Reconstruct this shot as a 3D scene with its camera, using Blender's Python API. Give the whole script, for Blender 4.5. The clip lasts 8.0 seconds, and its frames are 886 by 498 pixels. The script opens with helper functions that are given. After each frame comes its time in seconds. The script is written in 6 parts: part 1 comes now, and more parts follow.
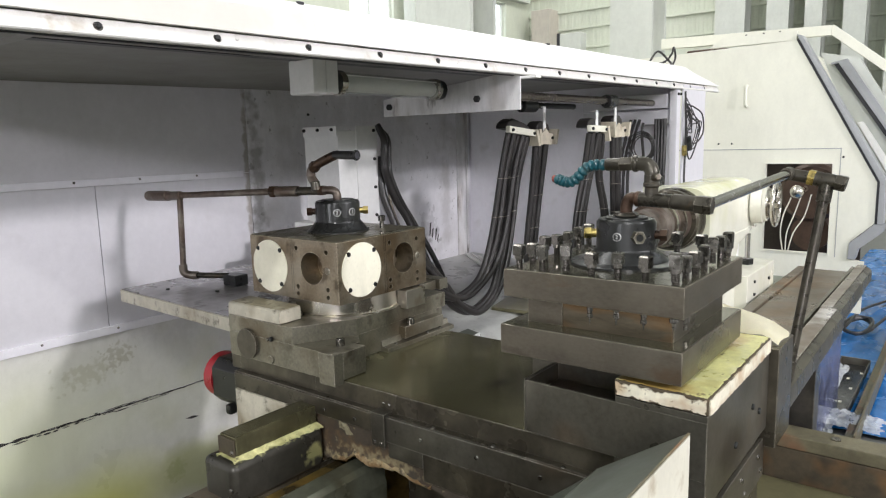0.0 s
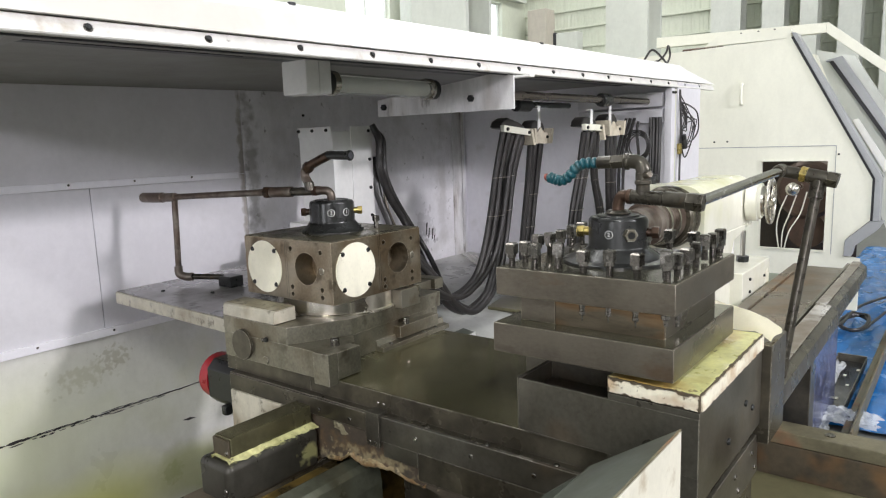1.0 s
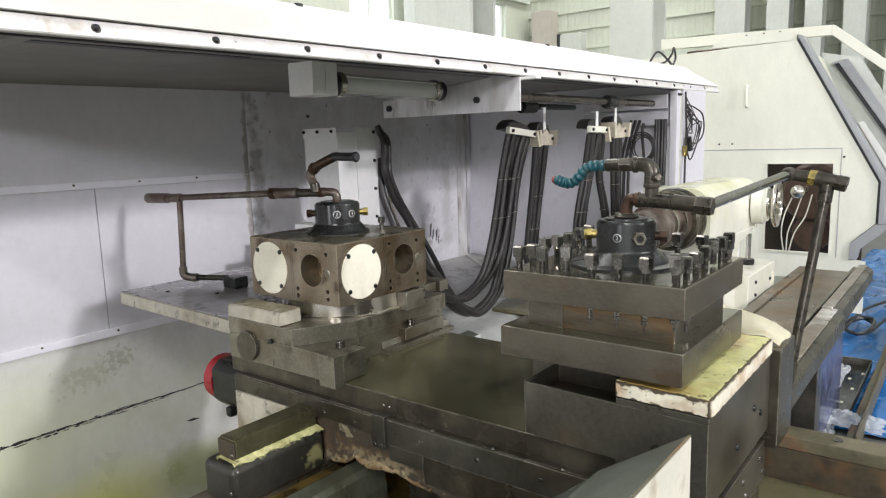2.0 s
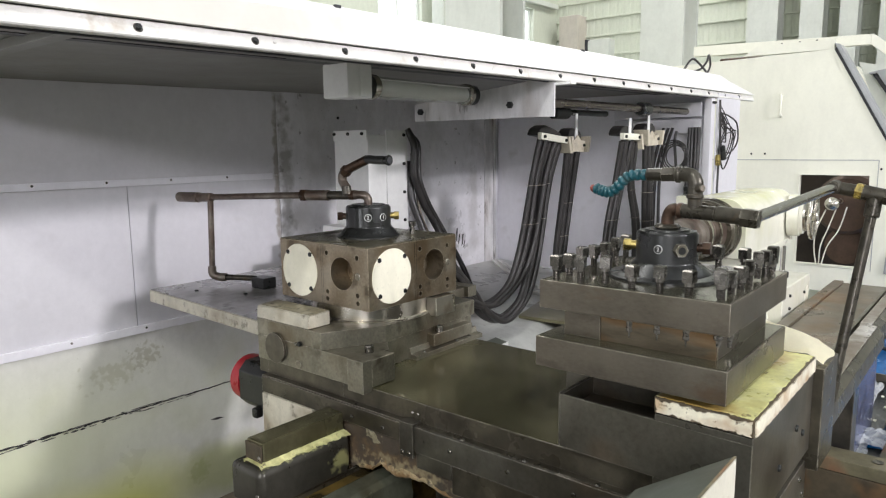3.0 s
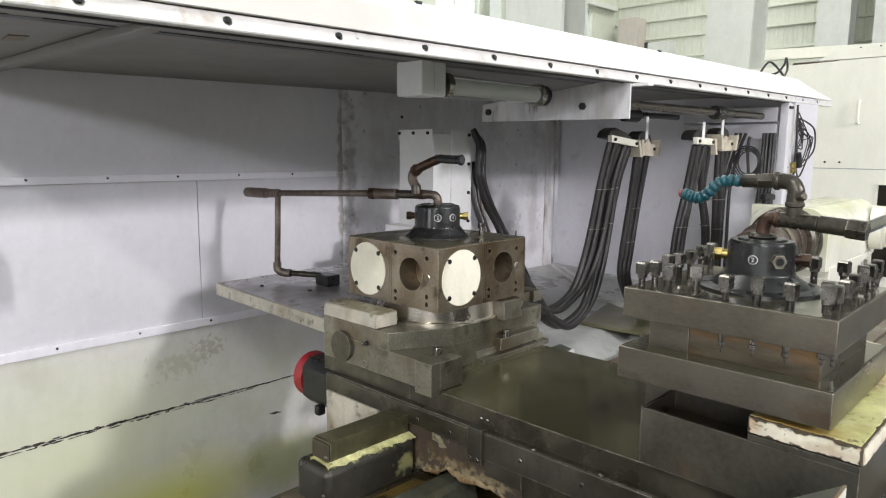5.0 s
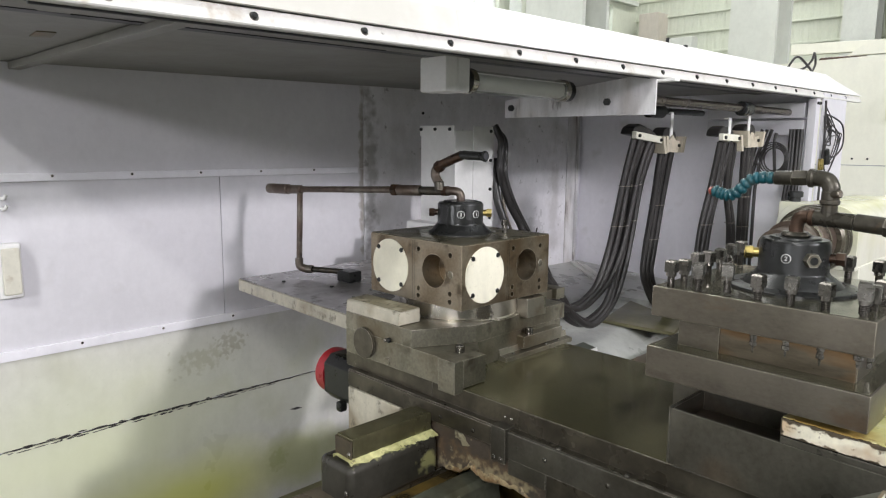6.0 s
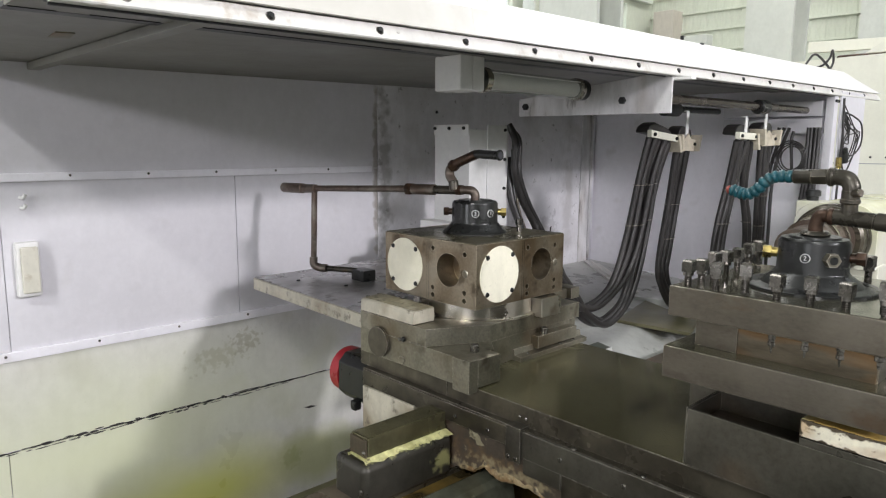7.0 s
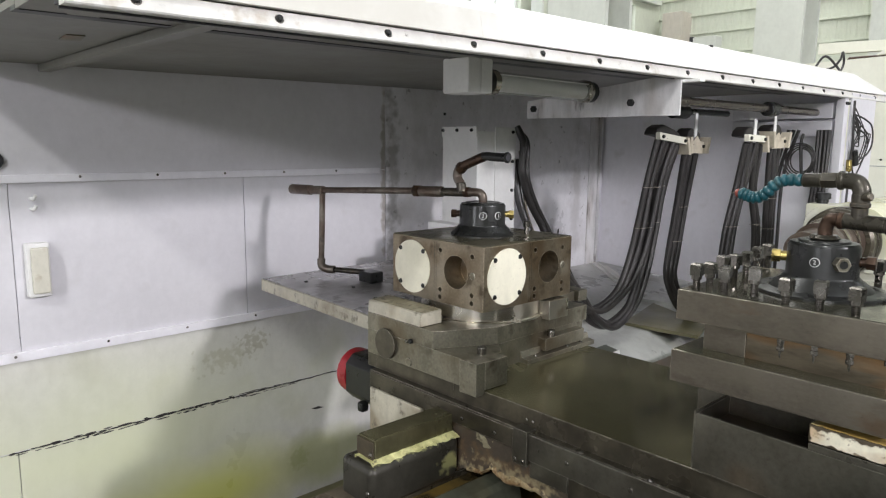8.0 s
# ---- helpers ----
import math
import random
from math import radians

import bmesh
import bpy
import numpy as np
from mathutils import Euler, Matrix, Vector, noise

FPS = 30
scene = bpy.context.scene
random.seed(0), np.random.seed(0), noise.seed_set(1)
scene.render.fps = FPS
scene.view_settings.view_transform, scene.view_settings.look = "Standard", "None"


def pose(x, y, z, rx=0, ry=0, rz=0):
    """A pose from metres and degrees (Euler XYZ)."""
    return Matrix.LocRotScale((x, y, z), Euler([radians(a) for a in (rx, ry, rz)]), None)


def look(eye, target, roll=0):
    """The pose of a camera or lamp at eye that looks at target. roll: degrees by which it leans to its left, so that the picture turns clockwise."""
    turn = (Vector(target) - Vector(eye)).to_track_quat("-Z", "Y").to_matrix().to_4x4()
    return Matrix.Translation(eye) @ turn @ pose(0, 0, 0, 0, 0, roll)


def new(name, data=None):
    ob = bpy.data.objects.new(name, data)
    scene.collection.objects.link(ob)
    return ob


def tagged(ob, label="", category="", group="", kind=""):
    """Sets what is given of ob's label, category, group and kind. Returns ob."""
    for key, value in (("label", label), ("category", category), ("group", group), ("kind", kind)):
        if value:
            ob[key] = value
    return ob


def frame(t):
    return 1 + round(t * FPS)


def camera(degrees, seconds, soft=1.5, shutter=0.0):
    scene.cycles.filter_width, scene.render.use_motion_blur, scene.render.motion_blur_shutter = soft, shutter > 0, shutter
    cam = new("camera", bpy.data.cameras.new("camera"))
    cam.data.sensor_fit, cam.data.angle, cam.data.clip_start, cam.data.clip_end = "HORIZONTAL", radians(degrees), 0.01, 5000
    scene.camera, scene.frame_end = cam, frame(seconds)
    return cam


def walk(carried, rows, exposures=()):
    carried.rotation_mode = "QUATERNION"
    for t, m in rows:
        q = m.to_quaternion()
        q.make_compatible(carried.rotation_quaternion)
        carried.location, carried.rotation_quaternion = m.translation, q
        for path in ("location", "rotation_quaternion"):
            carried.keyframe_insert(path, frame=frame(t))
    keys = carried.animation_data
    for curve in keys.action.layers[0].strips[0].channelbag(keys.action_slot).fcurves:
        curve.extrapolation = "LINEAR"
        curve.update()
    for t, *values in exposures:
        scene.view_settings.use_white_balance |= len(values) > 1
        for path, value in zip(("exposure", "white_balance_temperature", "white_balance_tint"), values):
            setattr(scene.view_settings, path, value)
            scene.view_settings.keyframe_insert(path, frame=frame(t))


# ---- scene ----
cam = camera(65.9, 8.0, soft=1.2)
PATH = [
    (0, (-0.006, 0.056, 1.685), (-1.221, 1.615, 1.375), -1.5),
    (0.5, (0.0, 0.059, 1.683), (-1.213, 1.619, 1.374), -1.5),
    (1, (0.006, 0.062, 1.682), (-1.205, 1.623, 1.373), -1.9),
    (2.5, (-0.024, 0.061, 1.688), (-1.254, 1.608, 1.384), -1.2),
    (3, (-0.047, 0.061, 1.69), (-1.312, 1.581, 1.394), -0.6),
    (3.5, (-0.067, 0.063, 1.691), (-1.373, 1.549, 1.401), -0.2),
    (4, (-0.086, 0.061, 1.689), (-1.415, 1.527, 1.403), 0.1),
    (4.5, (-0.106, 0.05, 1.687), (-1.455, 1.499, 1.4), 0.4),
    (6, (-0.145, 0.042, 1.685), (-1.549, 1.434, 1.382), 0.6),
    (6.5, (-0.146, 0.043, 1.685), (-1.564, 1.421, 1.381), 0.6),
    (7, (-0.15, 0.039, 1.685), (-1.579, 1.404, 1.379), 0.5),
    (7.5, (-0.151, 0.039, 1.687), (-1.589, 1.396, 1.382), 0.6),
    (8, (-0.15, 0.039, 1.688), (-1.595, 1.389, 1.385), 0.6),
]
walk(cam, [(t, look(eye, target, roll)) for t, eye, target, roll in PATH], [(0, -0.03), (4.5, -0.04), (6, -0.07), (8, -0.14)])

# ---- light: hall windows opposite the machine, roof lights above ----
world = bpy.data.worlds.new("world")
scene.world = world
world.use_nodes = True
wn = world.node_tree.nodes
sky = wn.new("ShaderNodeTexSky")
sky.sky_type = "NISHITA"
sky.sun_disc = False
sky.sun_elevation = radians(40)
sky.sun_rotation = radians(90)
world.node_tree.links.new(sky.outputs[0], wn["Background"].inputs[0])
wn["Background"].inputs[1].default_value = 0.1


def area_lamp(name, eye, target, sx, sy, watts, col):
    d = bpy.data.lights.new(name, "AREA")
    d.shape, d.size, d.size_y, d.energy, d.color = "RECTANGLE", sx, sy, watts, col
    ob = new(name, d)
    ob.matrix_world = look(eye, target)
    return ob


area_lamp("window_daylight", (11.7, 3.0, 5.4), (0, 3.0, 2.4), 14.0, 1.8, 520, (0.99, 0.97, 1.03))
area_lamp("flood_lamp", (8.6, 2.7, 5.0), (-2.8, 2.2, 1.3), 0.6, 0.6, 620, (1.0, 0.965, 1.02))
area_lamp("south_window_daylight", (8.0, -13.7, 5.2), (-2.8, 1.0, 1.6), 5.0, 1.2, 960, (0.99, 0.96, 1.03))
# Added fill lamp with no known source, brightens the end panel and front faces.
area_lamp("end_panel_fill", (-0.7, -13.7, 2.2), (-1.2, 4.0, 1.5), 3.0, 3.6, 260, (0.97, 0.97, 1.04))
area_lamp("roof_light_front", (3.6, 5.6, 8.9), (3.6, 5.6, 0), 2.4, 21.0, 250, (0.99, 1.0, 0.95))
area_lamp("roof_light_panel", (3.0, -7.2, 8.9), (3.0, -7.2, 0), 0.9, 0.9, 820, (0.99, 1.0, 0.97))
area_lamp("roof_light_rear", (-5.6, 6.0, 8.9), (-5.6, 6.0, 0), 2.4, 22.0, 1280, (1.0, 0.99, 0.97))


# ---- materials ----
def surface(name, col, rough=0.5, metal=0.0, vary=0.18, big=2.5, small=45.0, bump=0.12, spots=(), coat=0.0, stretch=None, grime=0.1, wear=None):
    """Position-based paint or metal. spots: (colour, scale, low, high, amount) patches of noise. wear: colour and width of rubbed edges."""
    m = bpy.data.materials.new(name)
    m.use_nodes = True
    t = m.node_tree
    n, l = t.nodes, t.links
    b = n["Principled BSDF"]
    geo = n.new("ShaderNodeNewGeometry")
    src = geo.outputs["Position"]
    if stretch:
        mp = n.new("ShaderNodeMapping")
        mp.inputs["Scale"].default_value = stretch
        l.new(src, mp.inputs["Vector"])
        src = mp.outputs[0]

    def noise_of(scale, detail, vec):
        k = n.new("ShaderNodeTexNoise")
        k.inputs["Scale"].default_value, k.inputs["Detail"].default_value = scale, detail
        k.inputs["Roughness"].default_value = 0.62
        l.new(vec, k.inputs["Vector"])
        return k.outputs[0]

    a, c = noise_of(big, 5, src), noise_of(small, 3, src)
    mixn = n.new("ShaderNodeMath")
    mixn.operation = "MULTIPLY_ADD"
    mixn.inputs[1].default_value = 0.35
    l.new(c, mixn.inputs[0])
    sc = n.new("ShaderNodeMath")
    sc.operation = "MULTIPLY"
    sc.inputs[1].default_value = 0.65
    l.new(a, sc.inputs[0])
    l.new(sc.outputs[0], mixn.inputs[2])
    ramp = n.new("ShaderNodeValToRGB")
    ramp.color_ramp.elements[0].position, ramp.color_ramp.elements[1].position = 0.38, 0.62
    ramp.color_ramp.elements[0].color = (*[v * (1 - vary) for v in col], 1)
    ramp.color_ramp.elements[1].color = (*[min(0.95, v * (1 + vary)) for v in col], 1)
    l.new(mixn.outputs[0], ramp.inputs[0])
    out = ramp.outputs[0]
    rmap = n.new("ShaderNodeMapRange")
    rmap.inputs[1].default_value, rmap.inputs[2].default_value = 0.3, 0.7
    rmap.inputs[3].default_value, rmap.inputs[4].default_value = max(0.03, rough - 0.12), min(1, rough + 0.12)
    l.new(a, rmap.inputs[0])
    rout = rmap.outputs[0]
    for scol, scale, lo, hi, amount in spots:
        k = noise_of(scale, 6 if hi - lo < 0.13 else 2.5, src)
        mr = n.new("ShaderNodeMapRange")
        mr.inputs[1].default_value, mr.inputs[2].default_value = lo, hi
        mr.inputs[3].default_value, mr.inputs[4].default_value = 0, amount
        l.new(k, mr.inputs[0])
        mx = n.new("ShaderNodeMixRGB")
        mx.inputs[2].default_value = (*scol, 1)
        l.new(mr.outputs[0], mx.inputs[0])
        l.new(out, mx.inputs[1])
        out = mx.outputs[0]
    if grime:
        mp = n.new("ShaderNodeMapping")
        mp.inputs["Scale"].default_value = (14, 14, 5)
        l.new(geo.outputs["Position"], mp.inputs["Vector"])
        streak, fleck = noise_of(1.0, 7, mp.outputs[0]), noise_of(110, 4, geo.outputs["Position"])
        g1 = n.new("ShaderNodeMapRange")
        g1.inputs[1].default_value, g1.inputs[2].default_value, g1.inputs[3].default_value, g1.inputs[4].default_value = 0.45, 0.72, 1.0, 1.0 - grime
        l.new(streak, g1.inputs[0])
        g2 = n.new("ShaderNodeMapRange")
        g2.inputs[1].default_value, g2.inputs[2].default_value, g2.inputs[3].default_value, g2.inputs[4].default_value = 0.6, 0.72, 1.0, 1.0 - grime
        l.new(fleck, g2.inputs[0])
        gm = n.new("ShaderNodeMath")
        gm.operation = "MULTIPLY"
        l.new(g1.outputs[0], gm.inputs[0])
        l.new(g2.outputs[0], gm.inputs[1])
        hs = n.new("ShaderNodeHueSaturation")
        l.new(gm.outputs[0], hs.inputs["Value"])
        l.new(out, hs.inputs["Color"])
        out = hs.outputs[0]
    if wear:
        bev = n.new("ShaderNodeBevel")
        bev.samples = 4
        bev.inputs["Radius"].default_value = wear[1]
        dt = n.new("ShaderNodeVectorMath")
        dt.operation = "DOT_PRODUCT"
        l.new(bev.outputs[0], dt.inputs[0])
        l.new(geo.outputs["Normal"], dt.inputs[1])
        rub = noise_of(35, 4, geo.outputs["Position"])
        ed = n.new("ShaderNodeMapRange")
        ed.inputs[1].default_value, ed.inputs[2].default_value, ed.inputs[3].default_value, ed.inputs[4].default_value = 0.985, 0.86, 0.0, 1.0
        l.new(dt.outputs["Value"], ed.inputs[0])
        er = n.new("ShaderNodeMapRange")
        er.inputs[1].default_value, er.inputs[2].default_value, er.inputs[3].default_value, er.inputs[4].default_value = 0.36, 0.58, 0.15, 0.95
        l.new(rub, er.inputs[0])
        em = n.new("ShaderNodeMath")
        em.operation = "MULTIPLY"
        l.new(ed.outputs[0], em.inputs[0])
        l.new(er.outputs[0], em.inputs[1])
        mx = n.new("ShaderNodeMixRGB")
        mx.inputs[2].default_value = (*wear[0], 1)
        l.new(em.outputs[0], mx.inputs[0])
        l.new(out, mx.inputs[1])
        out = mx.outputs[0]
    l.new(out, b.inputs["Base Color"])
    l.new(rout, b.inputs["Roughness"])
    b.inputs["Metallic"].default_value = metal
    b.inputs["Coat Weight"].default_value = coat
    bp = n.new("ShaderNodeBump")
    bp.inputs["Strength"].default_value, bp.inputs["Distance"].default_value = bump, 0.002
    l.new(c, bp.inputs["Height"])
    l.new(bp.outputs[0], b.inputs["Normal"])
    return m


def zone(m, col, centre, size, wobble=0.5, scale=6.0, amount=0.8, hard=0.25):
    """Adds an uneven patch with a shape of its own round a place on the surface: a stain, or glow or reflection put
    into the colour.
    """
    t = m.node_tree
    n, l = t.nodes, t.links
    b = n["Principled BSDF"]
    old = b.inputs["Base Color"].links[0].from_socket
    geo = n.new("ShaderNodeNewGeometry")
    mp = n.new("ShaderNodeMapping")
    mp.vector_type = "POINT"
    mp.inputs["Scale"].default_value = [1 / s for s in size]
    mp.inputs["Location"].default_value = [-c / s for c, s in zip(centre, size)]
    l.new(geo.outputs["Position"], mp.inputs["Vector"])
    ln = n.new("ShaderNodeVectorMath")
    ln.operation = "LENGTH"
    l.new(mp.outputs[0], ln.inputs[0])
    k = n.new("ShaderNodeTexNoise")
    k.inputs["Scale"].default_value, k.inputs["Detail"].default_value = scale, 6
    l.new(geo.outputs["Position"], k.inputs["Vector"])
    ad = n.new("ShaderNodeMath")
    ad.operation = "MULTIPLY_ADD"
    ad.inputs[1].default_value = wobble * 2
    l.new(k.outputs[0], ad.inputs[0])
    l.new(ln.outputs["Value"], ad.inputs[2])
    mr = n.new("ShaderNodeMapRange")
    mr.inputs[1].default_value, mr.inputs[2].default_value = 1 + wobble, 1 + wobble - hard
    mr.inputs[3].default_value, mr.inputs[4].default_value = 0, amount
    l.new(ad.outputs[0], mr.inputs[0])
    mx = n.new("ShaderNodeMixRGB")
    mx.inputs[2].default_value = (*col, 1)
    l.new(mr.outputs[0], mx.inputs[0])
    l.new(old, mx.inputs[1])
    l.new(mx.outputs[0], b.inputs["Base Color"])
    return m


GREASE = (0.05, 0.045, 0.035)
RUST = (0.2, 0.085, 0.03)
M_wall = surface("white_guard_enamel", (0.68, 0.67, 0.7), 0.42, 0, 0.05, 1.4, 30, 0.05,
                 [((0.4, 0.38, 0.36), 5, 0.66, 0.8, 0.35), ((0.3, 0.29, 0.26), 40, 0.74, 0.8, 0.5)], grime=0.03)
M_wall_low = surface("coolant_splashed_glow_enamel", (0.68, 0.67, 0.66), 0.38, 0, 0.08, 1.8, 30, 0.05,
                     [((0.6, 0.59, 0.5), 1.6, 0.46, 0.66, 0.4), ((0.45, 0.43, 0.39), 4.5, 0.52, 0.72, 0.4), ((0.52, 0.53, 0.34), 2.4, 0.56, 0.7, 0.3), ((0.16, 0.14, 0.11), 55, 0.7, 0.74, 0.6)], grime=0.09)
# Base raised to make up for weak light on this panel; spots are dirt.
M_wall_dirty = surface("soiled_brightened_enamel", (0.76, 0.75, 0.77), 0.4, 0, 0.08, 2.5, 35, 0.06,
                       [((0.42, 0.4, 0.37), 3.2, 0.52, 0.7, 0.5), ((0.14, 0.13, 0.11), 16, 0.63, 0.69, 0.6), ((0.2, 0.18, 0.15), 48, 0.68, 0.72, 0.7)], grime=0.1)
M_canopy = surface("white_canopy_enamel", (0.84, 0.84, 0.81), 0.4, 0, 0.04, 3, 40, 0.05,
                   [((0.5, 0.42, 0.32), 9, 0.68, 0.8, 0.3)], grime=0.03)
# White underside paint darkened: the canopy's shade is put into its colour.
M_under = surface("shaded_canopy_underside", (0.19, 0.187, 0.162), 0.5, 0, 0.1, 2, 30, 0.05, [((0.18, 0.16, 0.12), 5, 0.62, 0.75, 0.5)], grime=0.1)
M_edge = surface("soiled_white_edge", (0.72, 0.71, 0.67), 0.42, 0, 0.06, 6, 50, 0.06,
                 [((0.36, 0.27, 0.17), 8, 0.6, 0.72, 0.6), ((0.1, 0.08, 0.06), 30, 0.66, 0.72, 0.7)], grime=0.1)
M_cream = surface("cream_machine_paint", (0.76, 0.75, 0.64), 0.2, 0, 0.04, 2, 30, 0.03,
                  [((0.6, 0.6, 0.32), 3, 0.5, 0.7, 0.5), ((0.3, 0.26, 0.16), 14, 0.7, 0.76, 0.4)], grime=0.05)
M_cream_chip = surface("chipped_cream_paint", (0.76, 0.72, 0.58), 0.42, 0, 0.12, 12, 70, 0.3,
                       [((0.45, 0.28, 0.13), 14, 0.52, 0.66, 0.65), ((0.1, 0.06, 0.03), 34, 0.6, 0.66, 0.9)], grime=0.12, wear=((0.14, 0.08, 0.04), 0.0025))
M_yellow = surface("coolant_stained_cream", (0.62, 0.61, 0.27), 0.36, 0, 0.2, 9, 60, 0.15,
                   [((0.75, 0.73, 0.52), 14, 0.5, 0.64, 0.6), ((0.4, 0.33, 0.1), 10, 0.56, 0.68, 0.5), ((0.1, 0.08, 0.035), 34, 0.61, 0.65, 0.85)])
M_scum = surface("yellow_coolant_scum", (0.6, 0.58, 0.28), 0.7, 0, 0.25, 25, 120, 0.6,
                 [((0.3, 0.28, 0.1), 30, 0.5, 0.65, 0.6), ((0.1, 0.09, 0.05), 70, 0.6, 0.66, 0.8)])
M_slide = surface("oily_ground_steel", (0.16, 0.15, 0.084), 0.22, 0.6, 0.22, 3.5, 70, 0.02,
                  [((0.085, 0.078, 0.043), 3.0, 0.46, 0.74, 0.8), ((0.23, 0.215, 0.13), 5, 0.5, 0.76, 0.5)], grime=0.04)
M_steel = surface("machined_steel", (0.25, 0.235, 0.185), 0.42, 0.8, 0.28, 3.5, 140, 0.03,
                  [((0.15, 0.115, 0.07), 5, 0.48, 0.64, 0.7), ((0.36, 0.335, 0.27), 7, 0.55, 0.68, 0.6), ((0.07, 0.055, 0.035), 14, 0.56, 0.7, 0.75)], grime=0.25, wear=((0.62, 0.58, 0.5), 0.003))
M_tool = surface("brown_grey_steel", (0.175, 0.155, 0.125), 0.36, 0.85, 0.22, 3, 140, 0.03,
                 [((0.13, 0.11, 0.08), 3.2, 0.46, 0.66, 0.6), ((0.23, 0.205, 0.165), 5, 0.53, 0.67, 0.6), ((0.16, 0.09, 0.045), 9, 0.6, 0.72, 0.5), ((0.07, 0.058, 0.042), 12, 0.6, 0.72, 0.5)], grime=0.15, wear=((0.66, 0.6, 0.5), 0.0025), stretch=(0.6, 0.6, 1.3))
M_rusty = surface("rust_stained_steel", (0.07, 0.055, 0.034), 0.55, 0.15, 0.25, 6, 70, 0.06,
                  [((0.19, 0.095, 0.03), 7, 0.5, 0.68, 0.65), ((0.02, 0.017, 0.012), 9, 0.52, 0.7, 0.8)])
M_turret = surface("turret_steel", (0.27, 0.228, 0.165), 0.38, 0.85, 0.28, 4, 140, 0.03,
                   [((0.15, 0.1, 0.052), 6, 0.46, 0.64, 0.75), ((0.37, 0.335, 0.27), 7, 0.54, 0.68, 0.6), ((0.06, 0.044, 0.028), 16, 0.57, 0.7, 0.7)], grime=0.25, wear=((0.62, 0.55, 0.43), 0.004))
M_turret_top = surface("oily_turret_top", (0.16, 0.145, 0.095), 0.28, 0.65, 0.25, 8, 60, 0.05)
M_chrome = surface("polished_ring_steel", (0.55, 0.52, 0.46), 0.26, 1.0, 0.06, 6, 90, 0.02, [((0.3, 0.2, 0.12), 9, 0.62, 0.72, 0.5)])
M_disc = surface("ivory_disc_paint", (0.83, 0.8, 0.65), 0.4, 0, 0.05, 8, 60, 0.03, [((0.6, 0.58, 0.42), 6, 0.52, 0.7, 0.45), ((0.4, 0.34, 0.22), 30, 0.66, 0.72, 0.4)], grime=0.12)
M_black = surface("black_oxide_steel", (0.03, 0.031, 0.03), 0.3, 0.5, 0.2, 12, 90, 0.04)
M_screw = surface("worn_screw_steel", (0.19, 0.178, 0.16), 0.24, 0.95, 0.15, 40, 160, 0.03, wear=((0.45, 0.42, 0.38), 0.0008))
M_dark = surface("dark_cast_iron", (0.085, 0.075, 0.055), 0.3, 0.5, 0.3, 4, 70, 0.05,
                 [((0.17, 0.15, 0.105), 7, 0.56, 0.72, 0.5), ((0.024, 0.02, 0.015), 6, 0.48, 0.66, 0.75)], grime=0.2, wear=((0.42, 0.39, 0.33), 0.004))
M_sheet = surface("grey_tray_sheet", (0.13, 0.122, 0.1), 0.32, 0.7, 0.25, 2, 80, 0.03,
                  [((0.17, 0.105, 0.055), 4, 0.58, 0.72, 0.5), ((0.055, 0.048, 0.036), 3, 0.47, 0.64, 0.75), ((0.22, 0.205, 0.17), 5, 0.55, 0.68, 0.5)], grime=0.2, wear=((0.48, 0.45, 0.38), 0.0025))
M_peel = surface("peeling_rusted_casting", (0.075, 0.06, 0.045), 0.55, 0.2, 0.3, 9, 60, 0.4,
                 [(RUST, 12, 0.56, 0.7, 0.35), ((0.4, 0.34, 0.22), 38, 0.64, 0.68, 0.6), (GREASE, 6, 0.56, 0.7, 0.7)])
M_pipe = surface("rust_brown_pipe", (0.1, 0.072, 0.055), 0.42, 0.5, 0.3, 14, 90, 0.2, [((0.24, 0.215, 0.18), 9, 0.48, 0.66, 0.75), ((0.03, 0.025, 0.02), 20, 0.58, 0.7, 0.6)])
# Guard enamel lightened so its colour makes up for weak light on the end panel.
M_end = surface("brightened_white_enamel", (0.84, 0.83, 0.87), 0.38, 0, 0.04, 1.4, 30, 0.04, [((0.5, 0.48, 0.45), 5, 0.62, 0.76, 0.45), ((0.25, 0.23, 0.2), 30, 0.7, 0.74, 0.5)], grime=0.05)
M_fitting = surface("oily_iron_fitting", (0.06, 0.054, 0.042), 0.32, 0.55, 0.3, 25, 90, 0.15, [((0.15, 0.1, 0.055), 24, 0.58, 0.68, 0.5), ((0.02, 0.018, 0.014), 12, 0.52, 0.66, 0.7)], wear=((0.3, 0.27, 0.22), 0.002))
M_brass = surface("brass_fitting", (0.42, 0.33, 0.12), 0.3, 1.0, 0.2, 30, 90, 0.05, [((0.08, 0.07, 0.04), 40, 0.55, 0.68, 0.7)])
M_copper = surface("copper_brown_fitting", (0.075, 0.045, 0.03), 0.36, 0.6, 0.3, 30, 90, 0.15, [((0.025, 0.022, 0.018), 40, 0.5, 0.65, 0.7), ((0.2, 0.1, 0.045), 45, 0.6, 0.7, 0.6)])
M_coverdirt = surface("grimy_cover_top", (0.24, 0.215, 0.14), 0.42, 0, 0.3, 14, 80, 0.1, [((0.42, 0.39, 0.3), 14, 0.54, 0.68, 0.6), ((0.05, 0.035, 0.02), 24, 0.53, 0.62, 0.85)])
M_rod = surface("bright_steel_rod", (0.5, 0.48, 0.45), 0.2, 1.0, 0.05, 3, 40, 0.0, grime=0)
M_rail = surface("brown_slide_rod", (0.13, 0.11, 0.1), 0.24, 0.85, 0.1, 3, 40, 0.0, grime=0.1)
